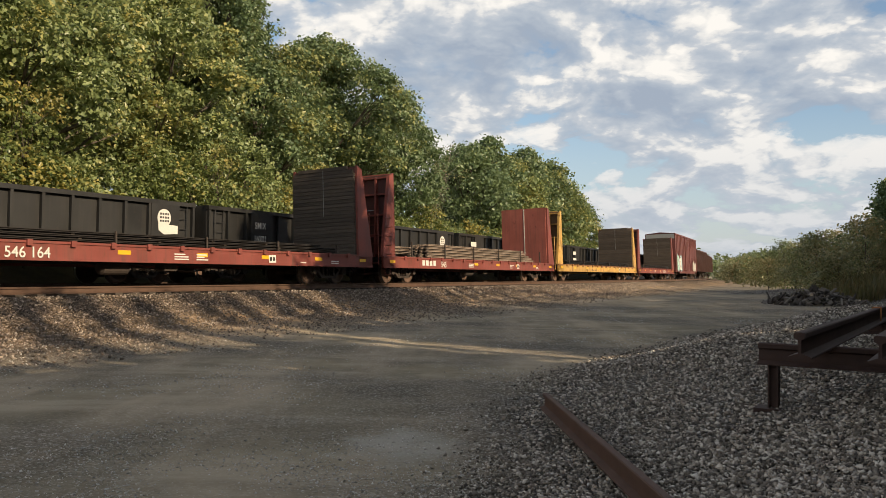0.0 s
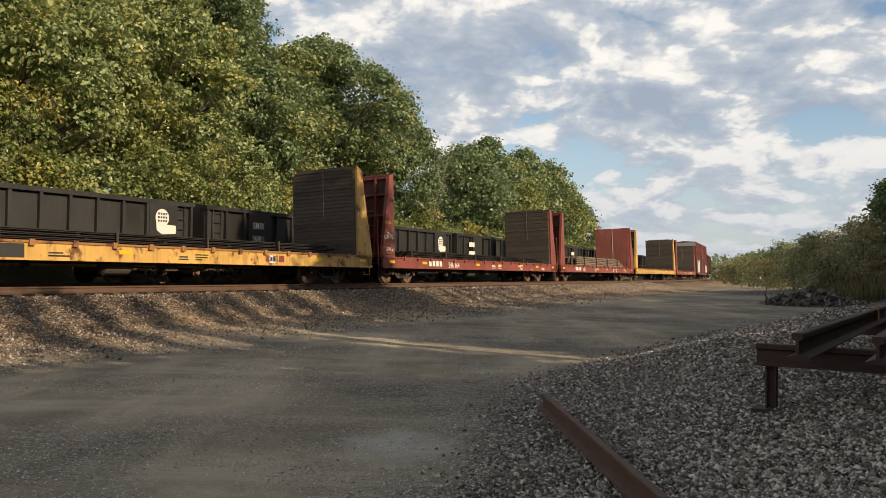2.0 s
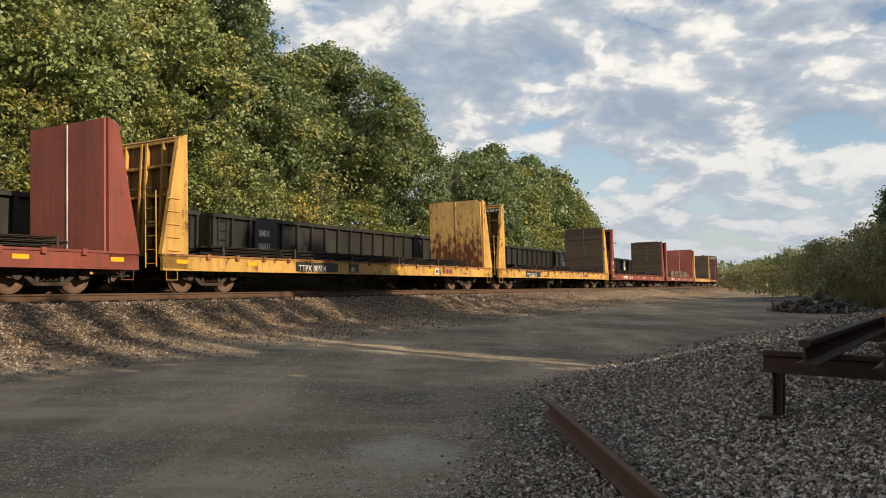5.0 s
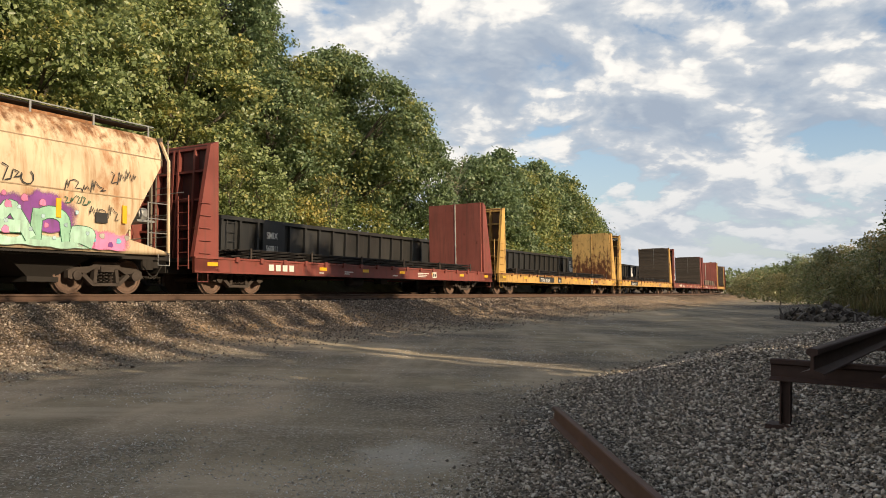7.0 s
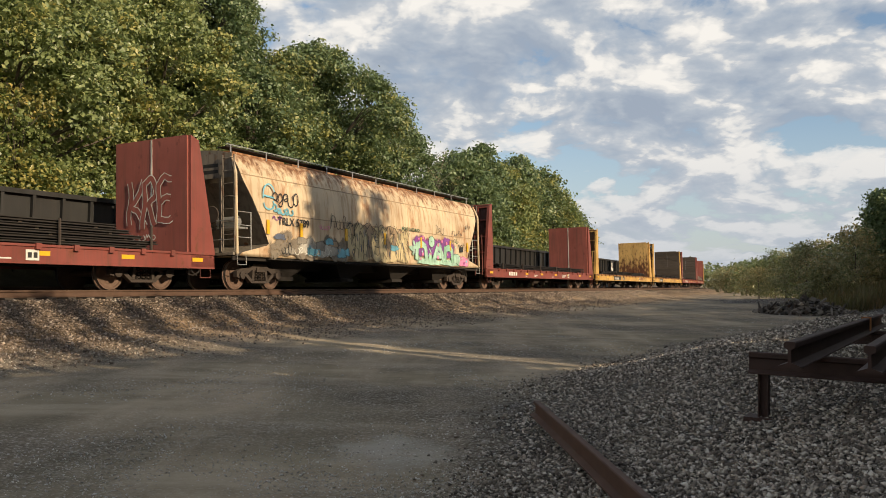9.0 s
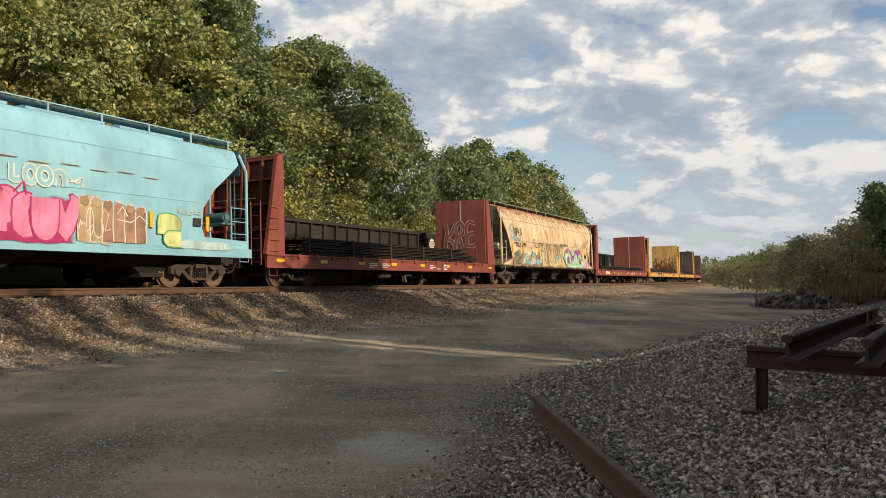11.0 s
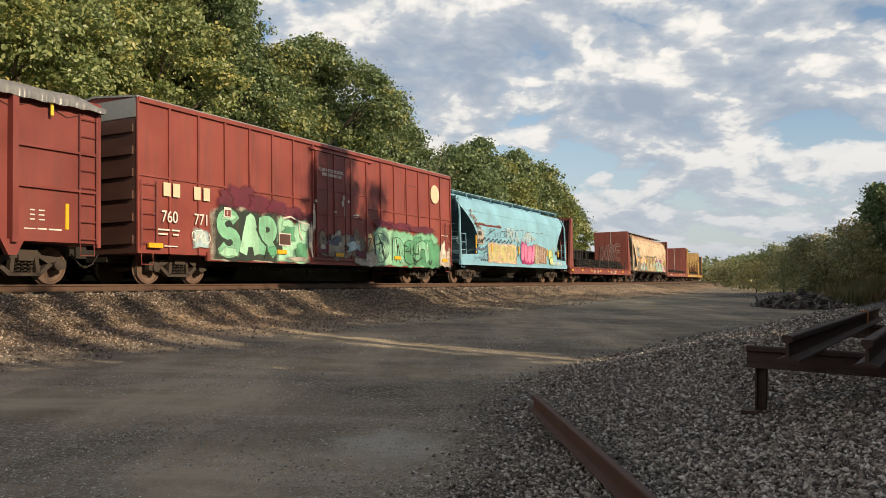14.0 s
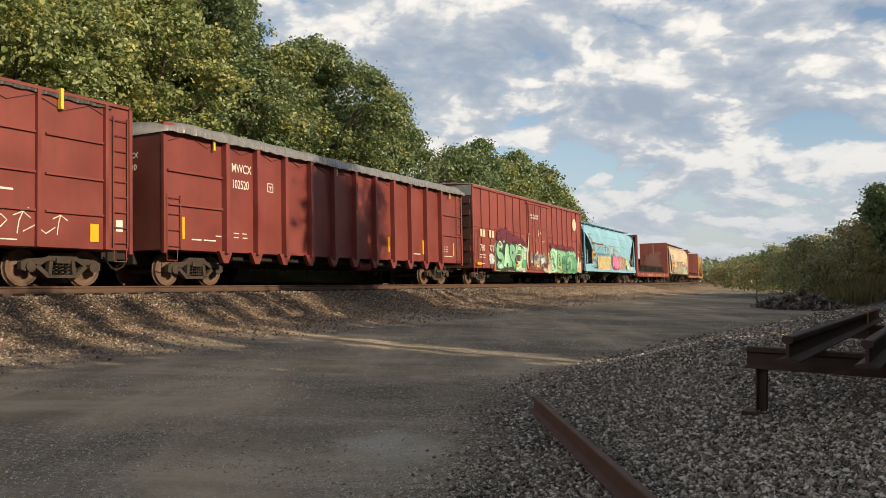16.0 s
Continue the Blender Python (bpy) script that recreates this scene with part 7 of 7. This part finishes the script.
def left_woods():
    big = [  # arc length, offset, height, radius, leaves, clumps
        (70.7, -12.0, 15.1, 6.1, OAK, 120), (77.2, -10.8, 12.2, 4.2, OAK, 74), (72.6, -13.5, 14.2, 4.2, OAK, 60), (64.6, -15.5, 23.4, 3.4, OAK, 110), (67.8, -16.5, 18.6, 3.2, OAK, 64), (59.5, -15.5, 17.6, 3.6, MAPLE, 54), (57.5, -12.5, 14.6, 4.8, MAPLE, 74), (63.4, -11.0, 12.0, 3.6, OAK, 56),
        (49.5, -11.8, 14.0, 5.2, MAPLE, 66), (43.0, -12.0, 14.0, 5.2, MAPLE, 66), (37.0, -12.5, 14.0, 5.2, OAK, 60), (58.5, -19.0, 17.5, 5.5, OAK, 44),
        (52.0, -19.0, 18.6, 5.5, OAK, 44), (45.0, -19.5, 19.0, 6.0, OAK, 44), (38.0, -20.0, 18.0, 6.0, MAPLE, 40), (68.0, -21.0, 13.5, 6.0, OAK, 40)]
    for i, (s, off, H, R, m, c) in enumerate(big):
        tree(*at(s, off), H - 1.2, R, m, 100 + i, "tall broadleaf tree with a dense green crown" if m is not MAPLE else "broadleaf tree turning yellow-green in early autumn", count=c, per_area=310 if off > -17 else 105, leaf=0.195 if off > -17 else 0.36, group="wood behind the tracks", boughs=11)
    rng = random.Random(11)
    k = 0
    for s in np.arange(36, 82, 2.5):
        H = rng.uniform(5.0, 7.6) if s < 62 else rng.uniform(4.2, 6.0)
        leaves = MAPLE if k % 3 == 0 else SHRUB
        tree(*at(s + rng.uniform(-0.6, 0.6), -8.6 + rng.uniform(-0.7, 0.5)), H - 0.9, rng.uniform(2.1, 2.9), leaves, 200 + k, "yellow-green undergrowth along the edge of the wood", base=0.0, count=30, per_area=300, leaf=0.165, name="shrub", category="shrub", group="undergrowth by the tracks", girth=0.05)
        k += 1
    # boughs that have turned early
    for k, (s, off, H, R, low) in enumerate(((43.6, -8.4, 10.6, 1.7, 5.6), (41.8, -8.2, 8.0, 1.6, 4.2), (47.5, -8.2, 7.4, 1.3, 5.2), (57.2, -8.2, 6.6, 1.1, 4.4), (65.0, -8.0, 7.0, 1.4, 4.6))):
        tree(*at(s, off), H - 0.9, R, GOLDEN, 260 + k, "slim young tree turned golden yellow", base=low, count=12, per_area=260, leaf=0.16, group="golden young trees", girth=0.06)
    far = [(90.0, -10.5, 11.2, 3.6), (95.5, -11.0, 12.6, 3.2), (101.5, -11.0, 11.4, 3.6), (107.0, -11.5, 13.2, 3.4), (113.0, -11.0, 12.6, 3.8), (118.5, -10.5, 10.6, 3.0), (122.5, -9.8, 8.6, 2.6), (101.0, -16.0, 11.0, 5.0), (111.0, -17.0, 11.5, 5.0)]
    for i, (s, off, H, R) in enumerate(far):
        tree(*at(s, off), H - 1.2, R, MAPLE if i in (2, 5) else OAK, 300 + i, "broadleaf tree standing beyond the big oak", count=48, per_area=150, leaf=0.27, group="far end of the wood", boughs=10)
    for k, s in enumerate(np.arange(83, 124, 3.2)):
        tree(*at(s, -8.8), rng.uniform(3.2, 5.2), 2.6, SHRUB if k % 2 else OAK, 340 + k, "green undergrowth along the edge of the wood", base=0.0, count=18, per_area=180, leaf=0.22, name="shrub", category="shrub", group="undergrowth by the tracks", girth=0.05)


def bare_tree(x, y, H, seed, label):
    rng = np.random.default_rng(seed)
    root = thing("bare_tree", label, "tree")
    root.location = (x, y, float(ground_z(x, y)))
    bm = bmesh.new()
    for k in range(5):
        a = k * 1.257
        tip = np.array((1.6 * math.cos(a), 1.6 * math.sin(a), H * rng.uniform(0.85, 1.0)))
        tube(bm, [(0, 0, -0.2), tuple(tip * np.array((0.3, 0.3, 0.5))), tuple(tip)], 0.08, 5, 0.02)
        for _ in range(26):
            f = rng.uniform(0.35, 0.95)
            p = tip * np.array((f, f, f))
            e = p + rng.normal(size=3) * 0.55 + np.array((0, 0, 0.7))
            tube(bm, [tuple(p), tuple(e)], 0.025, 3, 0.006)
    part("trunk", bm, TWIG, root)
    lobes = [((rng.normal() * 1.3, rng.normal() * 1.3, H * rng.uniform(0.55, 0.92)), 0.8) for _ in range(14)]
    v, f = leaf_cloud(rng, lobes, 60, 0.16)
    part("crown", raw_mesh("crown", v, f, DRY), None, root)


TWIG = plain("pale_twigs", (0.28, 0.24, 0.19), 0.9)


def right_growth():
    """brush, weeds and trees on the open side of the yard"""
    rng = random.Random(21)
    spots = [(25.0, 50.0, 4.6, 2.2, DRY), (28.0, 56.0, 5.2, 2.3, MIDGREEN), (24.4, 55.5, 4.0, 2.0, DRY), (31.0, 63.0, 5.4, 2.4, DRY), (27.5, 63.0, 4.6, 2.0, MIDGREEN), (33.0, 72.0, 5.6, 2.6, DRY),
             (29.5, 71.0, 4.4, 2.0, DRY), (33.0, 82.0, 5.2, 2.4, MIDGREEN), (37.5, 90.0, 5.4, 2.8, DRY), (40.0, 104.0, 5.0, 2.8, MIDGREEN), (31.0, 81.0, 3.4, 1.9, DRY), (36.0, 98.0, 3.6, 2.2, DRY),
             (22.4, 48.0, 2.6, 1.7, DRY), (45.0, 122.0, 4.8, 3.0, MIDGREEN), (50.0, 138.0, 5.2, 3.2, DRY), (55.0, 158.0, 5.4, 3.4, MIDGREEN), (61.0, 178.0, 5.6, 3.8, DRY), (42.6, 124.0, 3.4, 2.2, DRY), (51.0, 152.0, 4.2, 2.6, DRY), (35.5, 76.0, 6.0, 2.2, DRY), (27.0, 52.0, 3.0, 1.8, DRY)]
    for k, (x, y, H, R, m) in enumerate(spots):
        near = y < 90
        tree(x, y, H, R, m, 400 + k, "dry olive-coloured brush at the yard's edge" if m is DRY else "dark green bushy tree at the yard's edge", base=0.0, count=26 if near else 20, per_area=300 if near else 130, leaf=0.15 if near else 0.26, name="shrub", category="shrub", group="brush at the yard's edge", girth=0.06)
    for k, (x, y, H, R) in enumerate([(26.6, 42.0, 7.4, 2.3), (28.9, 50.0, 7.0, 1.5), (28.4, 53.5, 7.0, 1.3), (25.6, 37.0, 9.0, 2.6)]):
        tree(x, y, H, R, SHADY if k in (0, 3) else OAK, 450 + k, "dark tree overhanging the edge of the yard" if k in (0, 3) else "slim olive-green tree above the brush", base=0.8, count=30, per_area=300, leaf=0.19, group="trees beside the yard", boughs=9)
    # tall dry weeds round the rubble
    g = np.random.default_rng(6)
    n = 14000
    px, py = g.uniform(14, 26, n), g.uniform(33, 52, n)
    keep = (px - 0.45 * py > -1.0 + g.normal(0, 0.5, n)) & (py > 41.0)
    px, py = px[keep], py[keep]
    n = len(px)
    gz = ground_z(px, py)
    h = g.uniform(0.3, 1.1, n) * np.clip((px - 0.45 * py + 2) / 3, 0.35, 1)
    a = g.uniform(0, 6.28, n)
    lean = g.normal(0, 0.22, (n, 2)) * h[:, None]
    w = 0.03
    v = np.stack([np.stack([px - w * np.cos(a), py - w * np.sin(a), gz - 0.05], 1), np.stack([px + w * np.cos(a), py + w * np.sin(a), gz - 0.05], 1),
                  np.stack([px + lean[:, 0] * 0.6 + 0.05 * np.cos(a), py + lean[:, 1] * 0.6 + 0.05 * np.sin(a), gz + h * 0.7], 1), np.stack([px + lean[:, 0], py + lean[:, 1], gz + h], 1)], 1)
    q = np.arange(n * 4).reshape(n, 4)
    tagged(new("dry_weeds", raw_mesh("dry_weeds", v.reshape(-1, 3), np.concatenate([q[:, [0, 1, 2]], q[:, [0, 2, 3]]]), WEED)), "tall dry weeds growing round the rubble heap", "weeds", kind="stuff")


def far_woods():
    """a low wooded skyline beyond the end of the yard"""
    rng = np.random.default_rng(31)
    lobes = []
    for _ in range(330):
        az, d = radians(rng.uniform(16.2, 75)), rng.uniform(190, 330)
        H = rng.uniform(4.5, 8.5) * (d / 240)
        lobes.append(((d * math.sin(az), d * math.cos(az), H * rng.uniform(0.3, 0.75)), H * rng.uniform(0.3, 0.5)))
    v, f = leaf_cloud(rng, lobes, 14, 0.9)
    tagged(new("distant_woods", raw_mesh("distant_woods", v, f, MIDGREEN)), "distant dark green woods on the skyline", "woods", kind="stuff")


def shade_trees():
    """the row of trees on the sunny side of the yard, out of view; the low sun comes over and between them"""
    rng = random.Random(9)
    rows = []
    for s in np.arange(-23, 105, 2.3):
        s = s + 2.2
        top = float(np.interp(s, [25, 29, 36, 42.5, 45.5, 55, 70, 94], [12.0, 10.6, 10.2, 10.9, 12.3, 12.6, 11.6, 10.6])) + rng.uniform(-0.9, 0.6)
        if s < 43:
            top += rng.choice((-0.2, 0.4, 0.8)) if s > 37 else 0
        if not 35.0 < s < 43.4:
            rows.append((s + rng.uniform(-0.3, 0.3), 28.3 + rng.uniform(-0.5, 0.5), top, 2.0, 150 if s < 54 else 112, 15))
        if not 33.6 < s < 41.9:
            rows.append((s + 1.1 + rng.uniform(-0.3, 0.3), 31.5 + rng.uniform(-0.5, 0.5), top - 0.5, 2.3, 150 if s < 54 else 112, 13))
    for s in np.arange(18, 60, 2.1):
        if not 34.4 < s < 42.2:
            rows.append((s + rng.uniform(-0.3, 0.3), 34.6, float(np.interp(s, [25, 29, 42, 46], [11.6, 10.6, 10.6, 11.8])), 2.3, 180, 17))
    rows += [(31.2, 32.6, 11.2, 2.2, 420, 24), (33.3, 32.6, 11.0, 2.2, 420, 24)]
    # slim trees close on both sides of one upright slit, with a low bush at its foot
    for s, top, low in ((35.2, 9.8, 1.0), (36.2, 9.4, 1.0), (37.2, 9.7, 1.0), (38.2, 9.2, 1.0), (38.9, 9.5, 1.0), (39.45, 10.2, 1.0), (42.15, 10.6, 1.0), (42.9, 10.4, 1.0), (43.7, 10.9, 1.0), (40.75, 4.4, 0.6)):
        rows.append((s, 28.3, top, 0.62 if top > 6 else 0.9, 420, 40, low))
    rows += [(s + rng.uniform(-0.4, 0.4), 28.0, rng.uniform(11.6, 13.1) if s > 44 or s < 28 else rng.uniform(9.6, 11.8), rng.uniform(0.55, 0.9), 420, 14) for s in np.arange(23, 66, 1.45) if not (35.0 < s < 43.4)]
    # two tall spires above the rest
    rows += [(48.6, 28.3, 17.9, 1.7, 420, 44), (50.2, 28.6, 15.6, 1.5, 420, 30), (51.5, 28.3, 17.2, 1.3, 500, 36)]
    # thin upright poles with leafy heads that stripe the light on the bank
    pole = random.Random(19)
    s = 35.4
    while s < 48.0:
        rows.append((s, 28.0 + pole.uniform(-0.4, 0.4), pole.uniform(12.2, 13.2), pole.uniform(0.18, 0.36), 420, 13, 10.0))
        s += pole.choice((1.2, 1.6, 2.0, 2.6))
    for k, (s, off, H, R, dense, n, *low) in enumerate(rows):
        slim = low and R < 0.95
        tree(*at(s, off), H, R, SHADY, 500 + k, "slender broadleaf tree in the row beside the yard", base=low[0] if low else 1.0, count=n, per_area=dense, leaf=0.42 if R > 1.6 else 0.24, group="tree row beside the yard", fat=1.5 if H > 15 else 2.3 if slim and H < 11.5 else 3.0 if slim else 1.15)


# ---- loose things in the yard ----
LIGHT_RAIL = [(u * 0.85, w * 0.85) for u, w in RAIL_SHAPE]


def lying_rail():
    """a worn rail laid on the stones, running back past the camera"""
    a, b = Vector((1.0, 8.72, 0)), Vector((1.42, 1.2, 0))
    bm = bmesh.new()
    d = (b - a).normalized()
    side = Vector((-d.y, d.x, 0))
    rings = []
    n = len(RAIL_SHAPE)
    for p, z in ((a, 0.185), (b, 0.215)):
        rings.append([bm.verts.new(p + side * u + Vector((0, 0, z + w))) for u, w in LIGHT_RAIL])
    for k in range(n):
        bm.faces.new((rings[0][k], rings[0][(k + 1) % n], rings[1][(k + 1) % n], rings[1][k]))
    bm.faces.new(rings[0]), bm.faces.new(rings[1])
    tagged(new("steel_rail", to_mesh("steel_rail", bm, RUST_RAIL)), "single rusty brown steel rail lying on gravel", "rail")


RUST_RAIL = plain("brown_rust", (0.115, 0.062, 0.042), 0.75, 0.1, 0.4, 4)


def rail_bm(length):
    bm = bmesh.new()
    lo = [bm.verts.new((0, u, w)) for u, w in RAIL_SHAPE]
    hi = [bm.verts.new((length, u, w)) for u, w in RAIL_SHAPE]
    n = len(RAIL_SHAPE)
    for k in range(n):
        bm.faces.new((lo[k], lo[(k + 1) % n], hi[(k + 1) % n], hi[k]))
    bm.faces.new(lo), bm.faces.new(hi)
    return bm


def rail_rack():
    """cross beams of old rail on short posts, carrying long rails"""
    o = Vector((2.62, 7.05, 0))
    turn = 58.0            # the stored rails run this far round from +x
    along = Vector((math.cos(radians(turn)), math.sin(radians(turn)), 0))
    across = Vector((along.y, -along.x, 0))
    z = 0.855
    for k, d in enumerate((0.0, 4.9)):
        st = thing("rail_rack", "low stand of rusty steel beams on short posts", "rack", "rail racks")
        base = o + along * d
        st.matrix_world = Matrix.Translation((base.x, base.y, z)) @ Matrix.Rotation(radians(turn - 90), 4, "Z")
        part("cross_beam", rail_bm(3.0), RUST_DARK, st)
        for x in (0.12, 2.7):
            bm = bmesh.new()
            g = float(ground_z(base.x + across.x * x, base.y + across.y * x)) - z
            box(bm, x - 0.042, x + 0.042, -0.010, 0.010, g, 0.0)
            box(bm, x - 0.042, x - 0.028, -0.045, 0.045, g, 0.0)
            box(bm, x + 0.028, x + 0.042, -0.045, 0.045, g, 0.0)
            part("post", bm, RUST_DARK, st)
            bm = bmesh.new()
            box(bm, x - 0.14, x + 0.14, -0.12, 0.12, g - 0.02, g + 0.02)
            part("base_plate", bm, RUST_DARK, st)
    for k, d in enumerate((0.53, 1.02)):
        p = o + across * d - along * 1.3
        ob = tagged(new("steel_rail", to_mesh("steel_rail", rail_bm(7.8), RUST_DARK)), "dark rusty rail stored on a low steel stand", "rail", "stored rails")
        ob.matrix_world = Matrix.Translation((p.x, p.y, z + 0.183)) @ Matrix.Rotation(radians(turn), 4, "Z")
    p = o + across * 0.53 + along * 4.2
    cl = thing("rail_clamp", "orange-brown clamp hooked round a stored rail", "clamp")
    cl.matrix_world = Matrix.Translation((p.x, p.y, z + 0.183)) @ Matrix.Rotation(radians(turn), 4, "Z")
    bm = bmesh.new()
    for x in (0.0, 0.09):
        box(bm, x, x + 0.035, -0.052, 0.052, 0.183, 0.196)
        box(bm, x, x + 0.035, -0.052, -0.040, 0.02, 0.183)
        box(bm, x, x + 0.035, 0.040, 0.052, 0.02, 0.183)
    part("jaw", bm, plain("orange_rust", (0.40, 0.16, 0.05), 0.7), cl)
    bm = bmesh.new()
    tube(bm, [(0.06, -0.046, 0.05), (0.06, -0.046, -0.20)], 0.010, 5)
    part("bolt", bm, RUST_DARK, cl)


def rubble_heap():
    rng = np.random.default_rng(77)
    bm = bmesh.new()
    cx, cy = 17.7, 40.2
    for k in range(420):
        a, r = rng.uniform(0, 6.283), rng.random() ** 0.6
        x, y = cx + 2.5 * r * math.cos(a), cy + 1.9 * r * math.sin(a)
        z = float(ground_z(x, y)) + 0.85 * max(0, 1 - r) ** 0.8 * rng.uniform(0.3, 1)
        m = Matrix.Translation((x, y, z)) @ Euler(rng.uniform(-0.9, 0.9, 3) + np.array((0, 0, rng.uniform(0, 6)))).to_matrix().to_4x4()
        sx, sy, sz = (rng.uniform(0.4, 1.3), 0.09, 0.07) if k % 6 == 0 else rng.uniform(0.06, 0.24, 3)
        n0 = len(bm.verts)
        box(bm, -sx / 2, sx / 2, -sy / 2, sy / 2, -sz / 2, sz / 2)
        bm.verts.ensure_lookup_table()
        for v in bm.verts[n0:]:
            v.co = m @ (v.co * rng.uniform(0.8, 1.15))
    tagged(new("rubble_heap", to_mesh("rubble_heap", bm, RUBBLE)), "heap of dark broken ties, stone and scrap", "rubble", kind="stuff")


# ---- put the place together ----
make_ground()
make_track(0.0, 5, 330, RAIL_Z, RAIL_Z - 0.07, "rusty main-line rails on wooden ties in ballast")
make_track(SECOND, 15, 180, RAIL_Z - 0.04, RAIL_Z - 0.04, "rusty side-track rails behind the main line")
for s0, s1, marks in ((29.8, 50.5, ""), (50.5, 71.2, "560811"), (71.2, 91.9, ""), (91.9, 112.6, ""), (112.6, 133.3, "")):
    parked_gondola(s0, s1, marks, int(s0))
plain_gondola()
ribbed_gondola()
red_boxcar()
blue_hopper()
flat_car("bulkhead_flat_car", "red bulkhead flat car with scrawled end wall, loaded with bars", -71.08, -51.12, RED, False, FACE_RED, seed=3, load=5, face_scrawl=True)
cream_hopper()
flat_car("bulkhead_flat_car", "weathered red bulkhead flat car with steel end walls", -31.77, -10.80, RED, False, FACE_RED, [("=xxxx", -6.9, 0.3, WHITE, 0)], seed=5)
flat_car("bulkhead_flat_car", "yellow bulkhead flat car with a badly rusted end wall", -10.80, 11.94, YELLOW, False, RUSTY_YELLOW, [("TTPX 80504", -5.0, 0.30, WHITE, 2.3), ("R1", -1.85, 0.28, WHITE, 0.5), ("=xxx", 5.5, 0.30, RED_NEW, 0)], seed=7)
flat_car("bulkhead_flat_car", "yellow bulkhead flat car with plank-lined end wall", 11.94, 33.87, YELLOW, True, None, [("TTPX 805177", -6.5, 0.28, WHITE, 2.2), ("=xxx", 4.2, 0.30, RED_NEW, 0)], seed=9, end_board="TTPX 805177")
flat_car("bulkhead_flat_car", "red bulkhead flat car with plank-lined end wall and scrawl", 33.87, 55.80, RED, True, None, [("=xxxx", -6.65, 0.34, WHITE, 0), ("546 164", -4.75, 0.36, WHITE, 0)], seed=11, rear_scrawl=True)
flat_car("bulkhead_flat_car", "red bulkhead flat car loaded with weathered grey bars", 55.80, 77.02, RED, False, FACE_RED, [("=xxxx", -6.97, 0.34, WHITE, 0), ("545", -5.2, 0.36, WHITE, 0)], seed=13, load=5, load_mat=BAR_GREY)
flat_car("bulkhead_flat_car", "yellow bulkhead flat car with plank-lined end wall", 77.02, 99.40, YELLOW, True, None, seed=15)
flat_car("bulkhead_flat_car", "red bulkhead flat car with plank-lined end wall", 99.40, 118.91, RED, True, None, seed=17)
zb, zh, zw = box_car("boxcar", "faded brown-red boxcar with a graffiti piece low on its side", 118.91, 139.4, DULL_RED, False)
spray_mass(zb, -zh + 0.5, -zh + 5.0, 0.95, 2.6, -zw - 0.066, G_SKYPALE, 90, 0.15)
letters(zb, [("s", -zh + 0.8, -zh + 2.6, 1.0, 2.6), ("e", -zh + 2.4, -zh + 4.6, 1.0, 2.4)], -zw - 0.07, 0.4, [G_TEAL, G_WHITE], G_SLATE, 0.06)
spray_mass(zb, 5.0, zh - 1.0, 1.0, 2.1, -zw - 0.07, G_ASH, 91, 0.2)
dark_gondola(139.4, 157.5, 3.9)
dark_gondola(157.5, 175.6, 3.6)
left_woods()
bare_tree(*at(84.0, -11.0), 9.6, 8, "half-bare pale tree with a few dry leaves")
right_growth()
far_woods()
shade_trees()
lying_rail()
rail_rack()
rubble_heap()
scatter_gravel()


def motions():
    """the train rolls away along the track; wheels turn with it"""
    for ob, mid in MOVING:
        walk(ob, [(t, track_pose(mid + travel(t), 0, RAIL_Z - 0.035, LEAN)) for t in range(0, 17)])
    for w, sx in WHEELS:
        walk(w, [(k / 30, Matrix.Translation((sx, 0, WHEEL_R)) @ Matrix.Rotation(travel(k / 30) / WHEEL_R, 4, "Y")) for k in range(0, 481)])


motions()
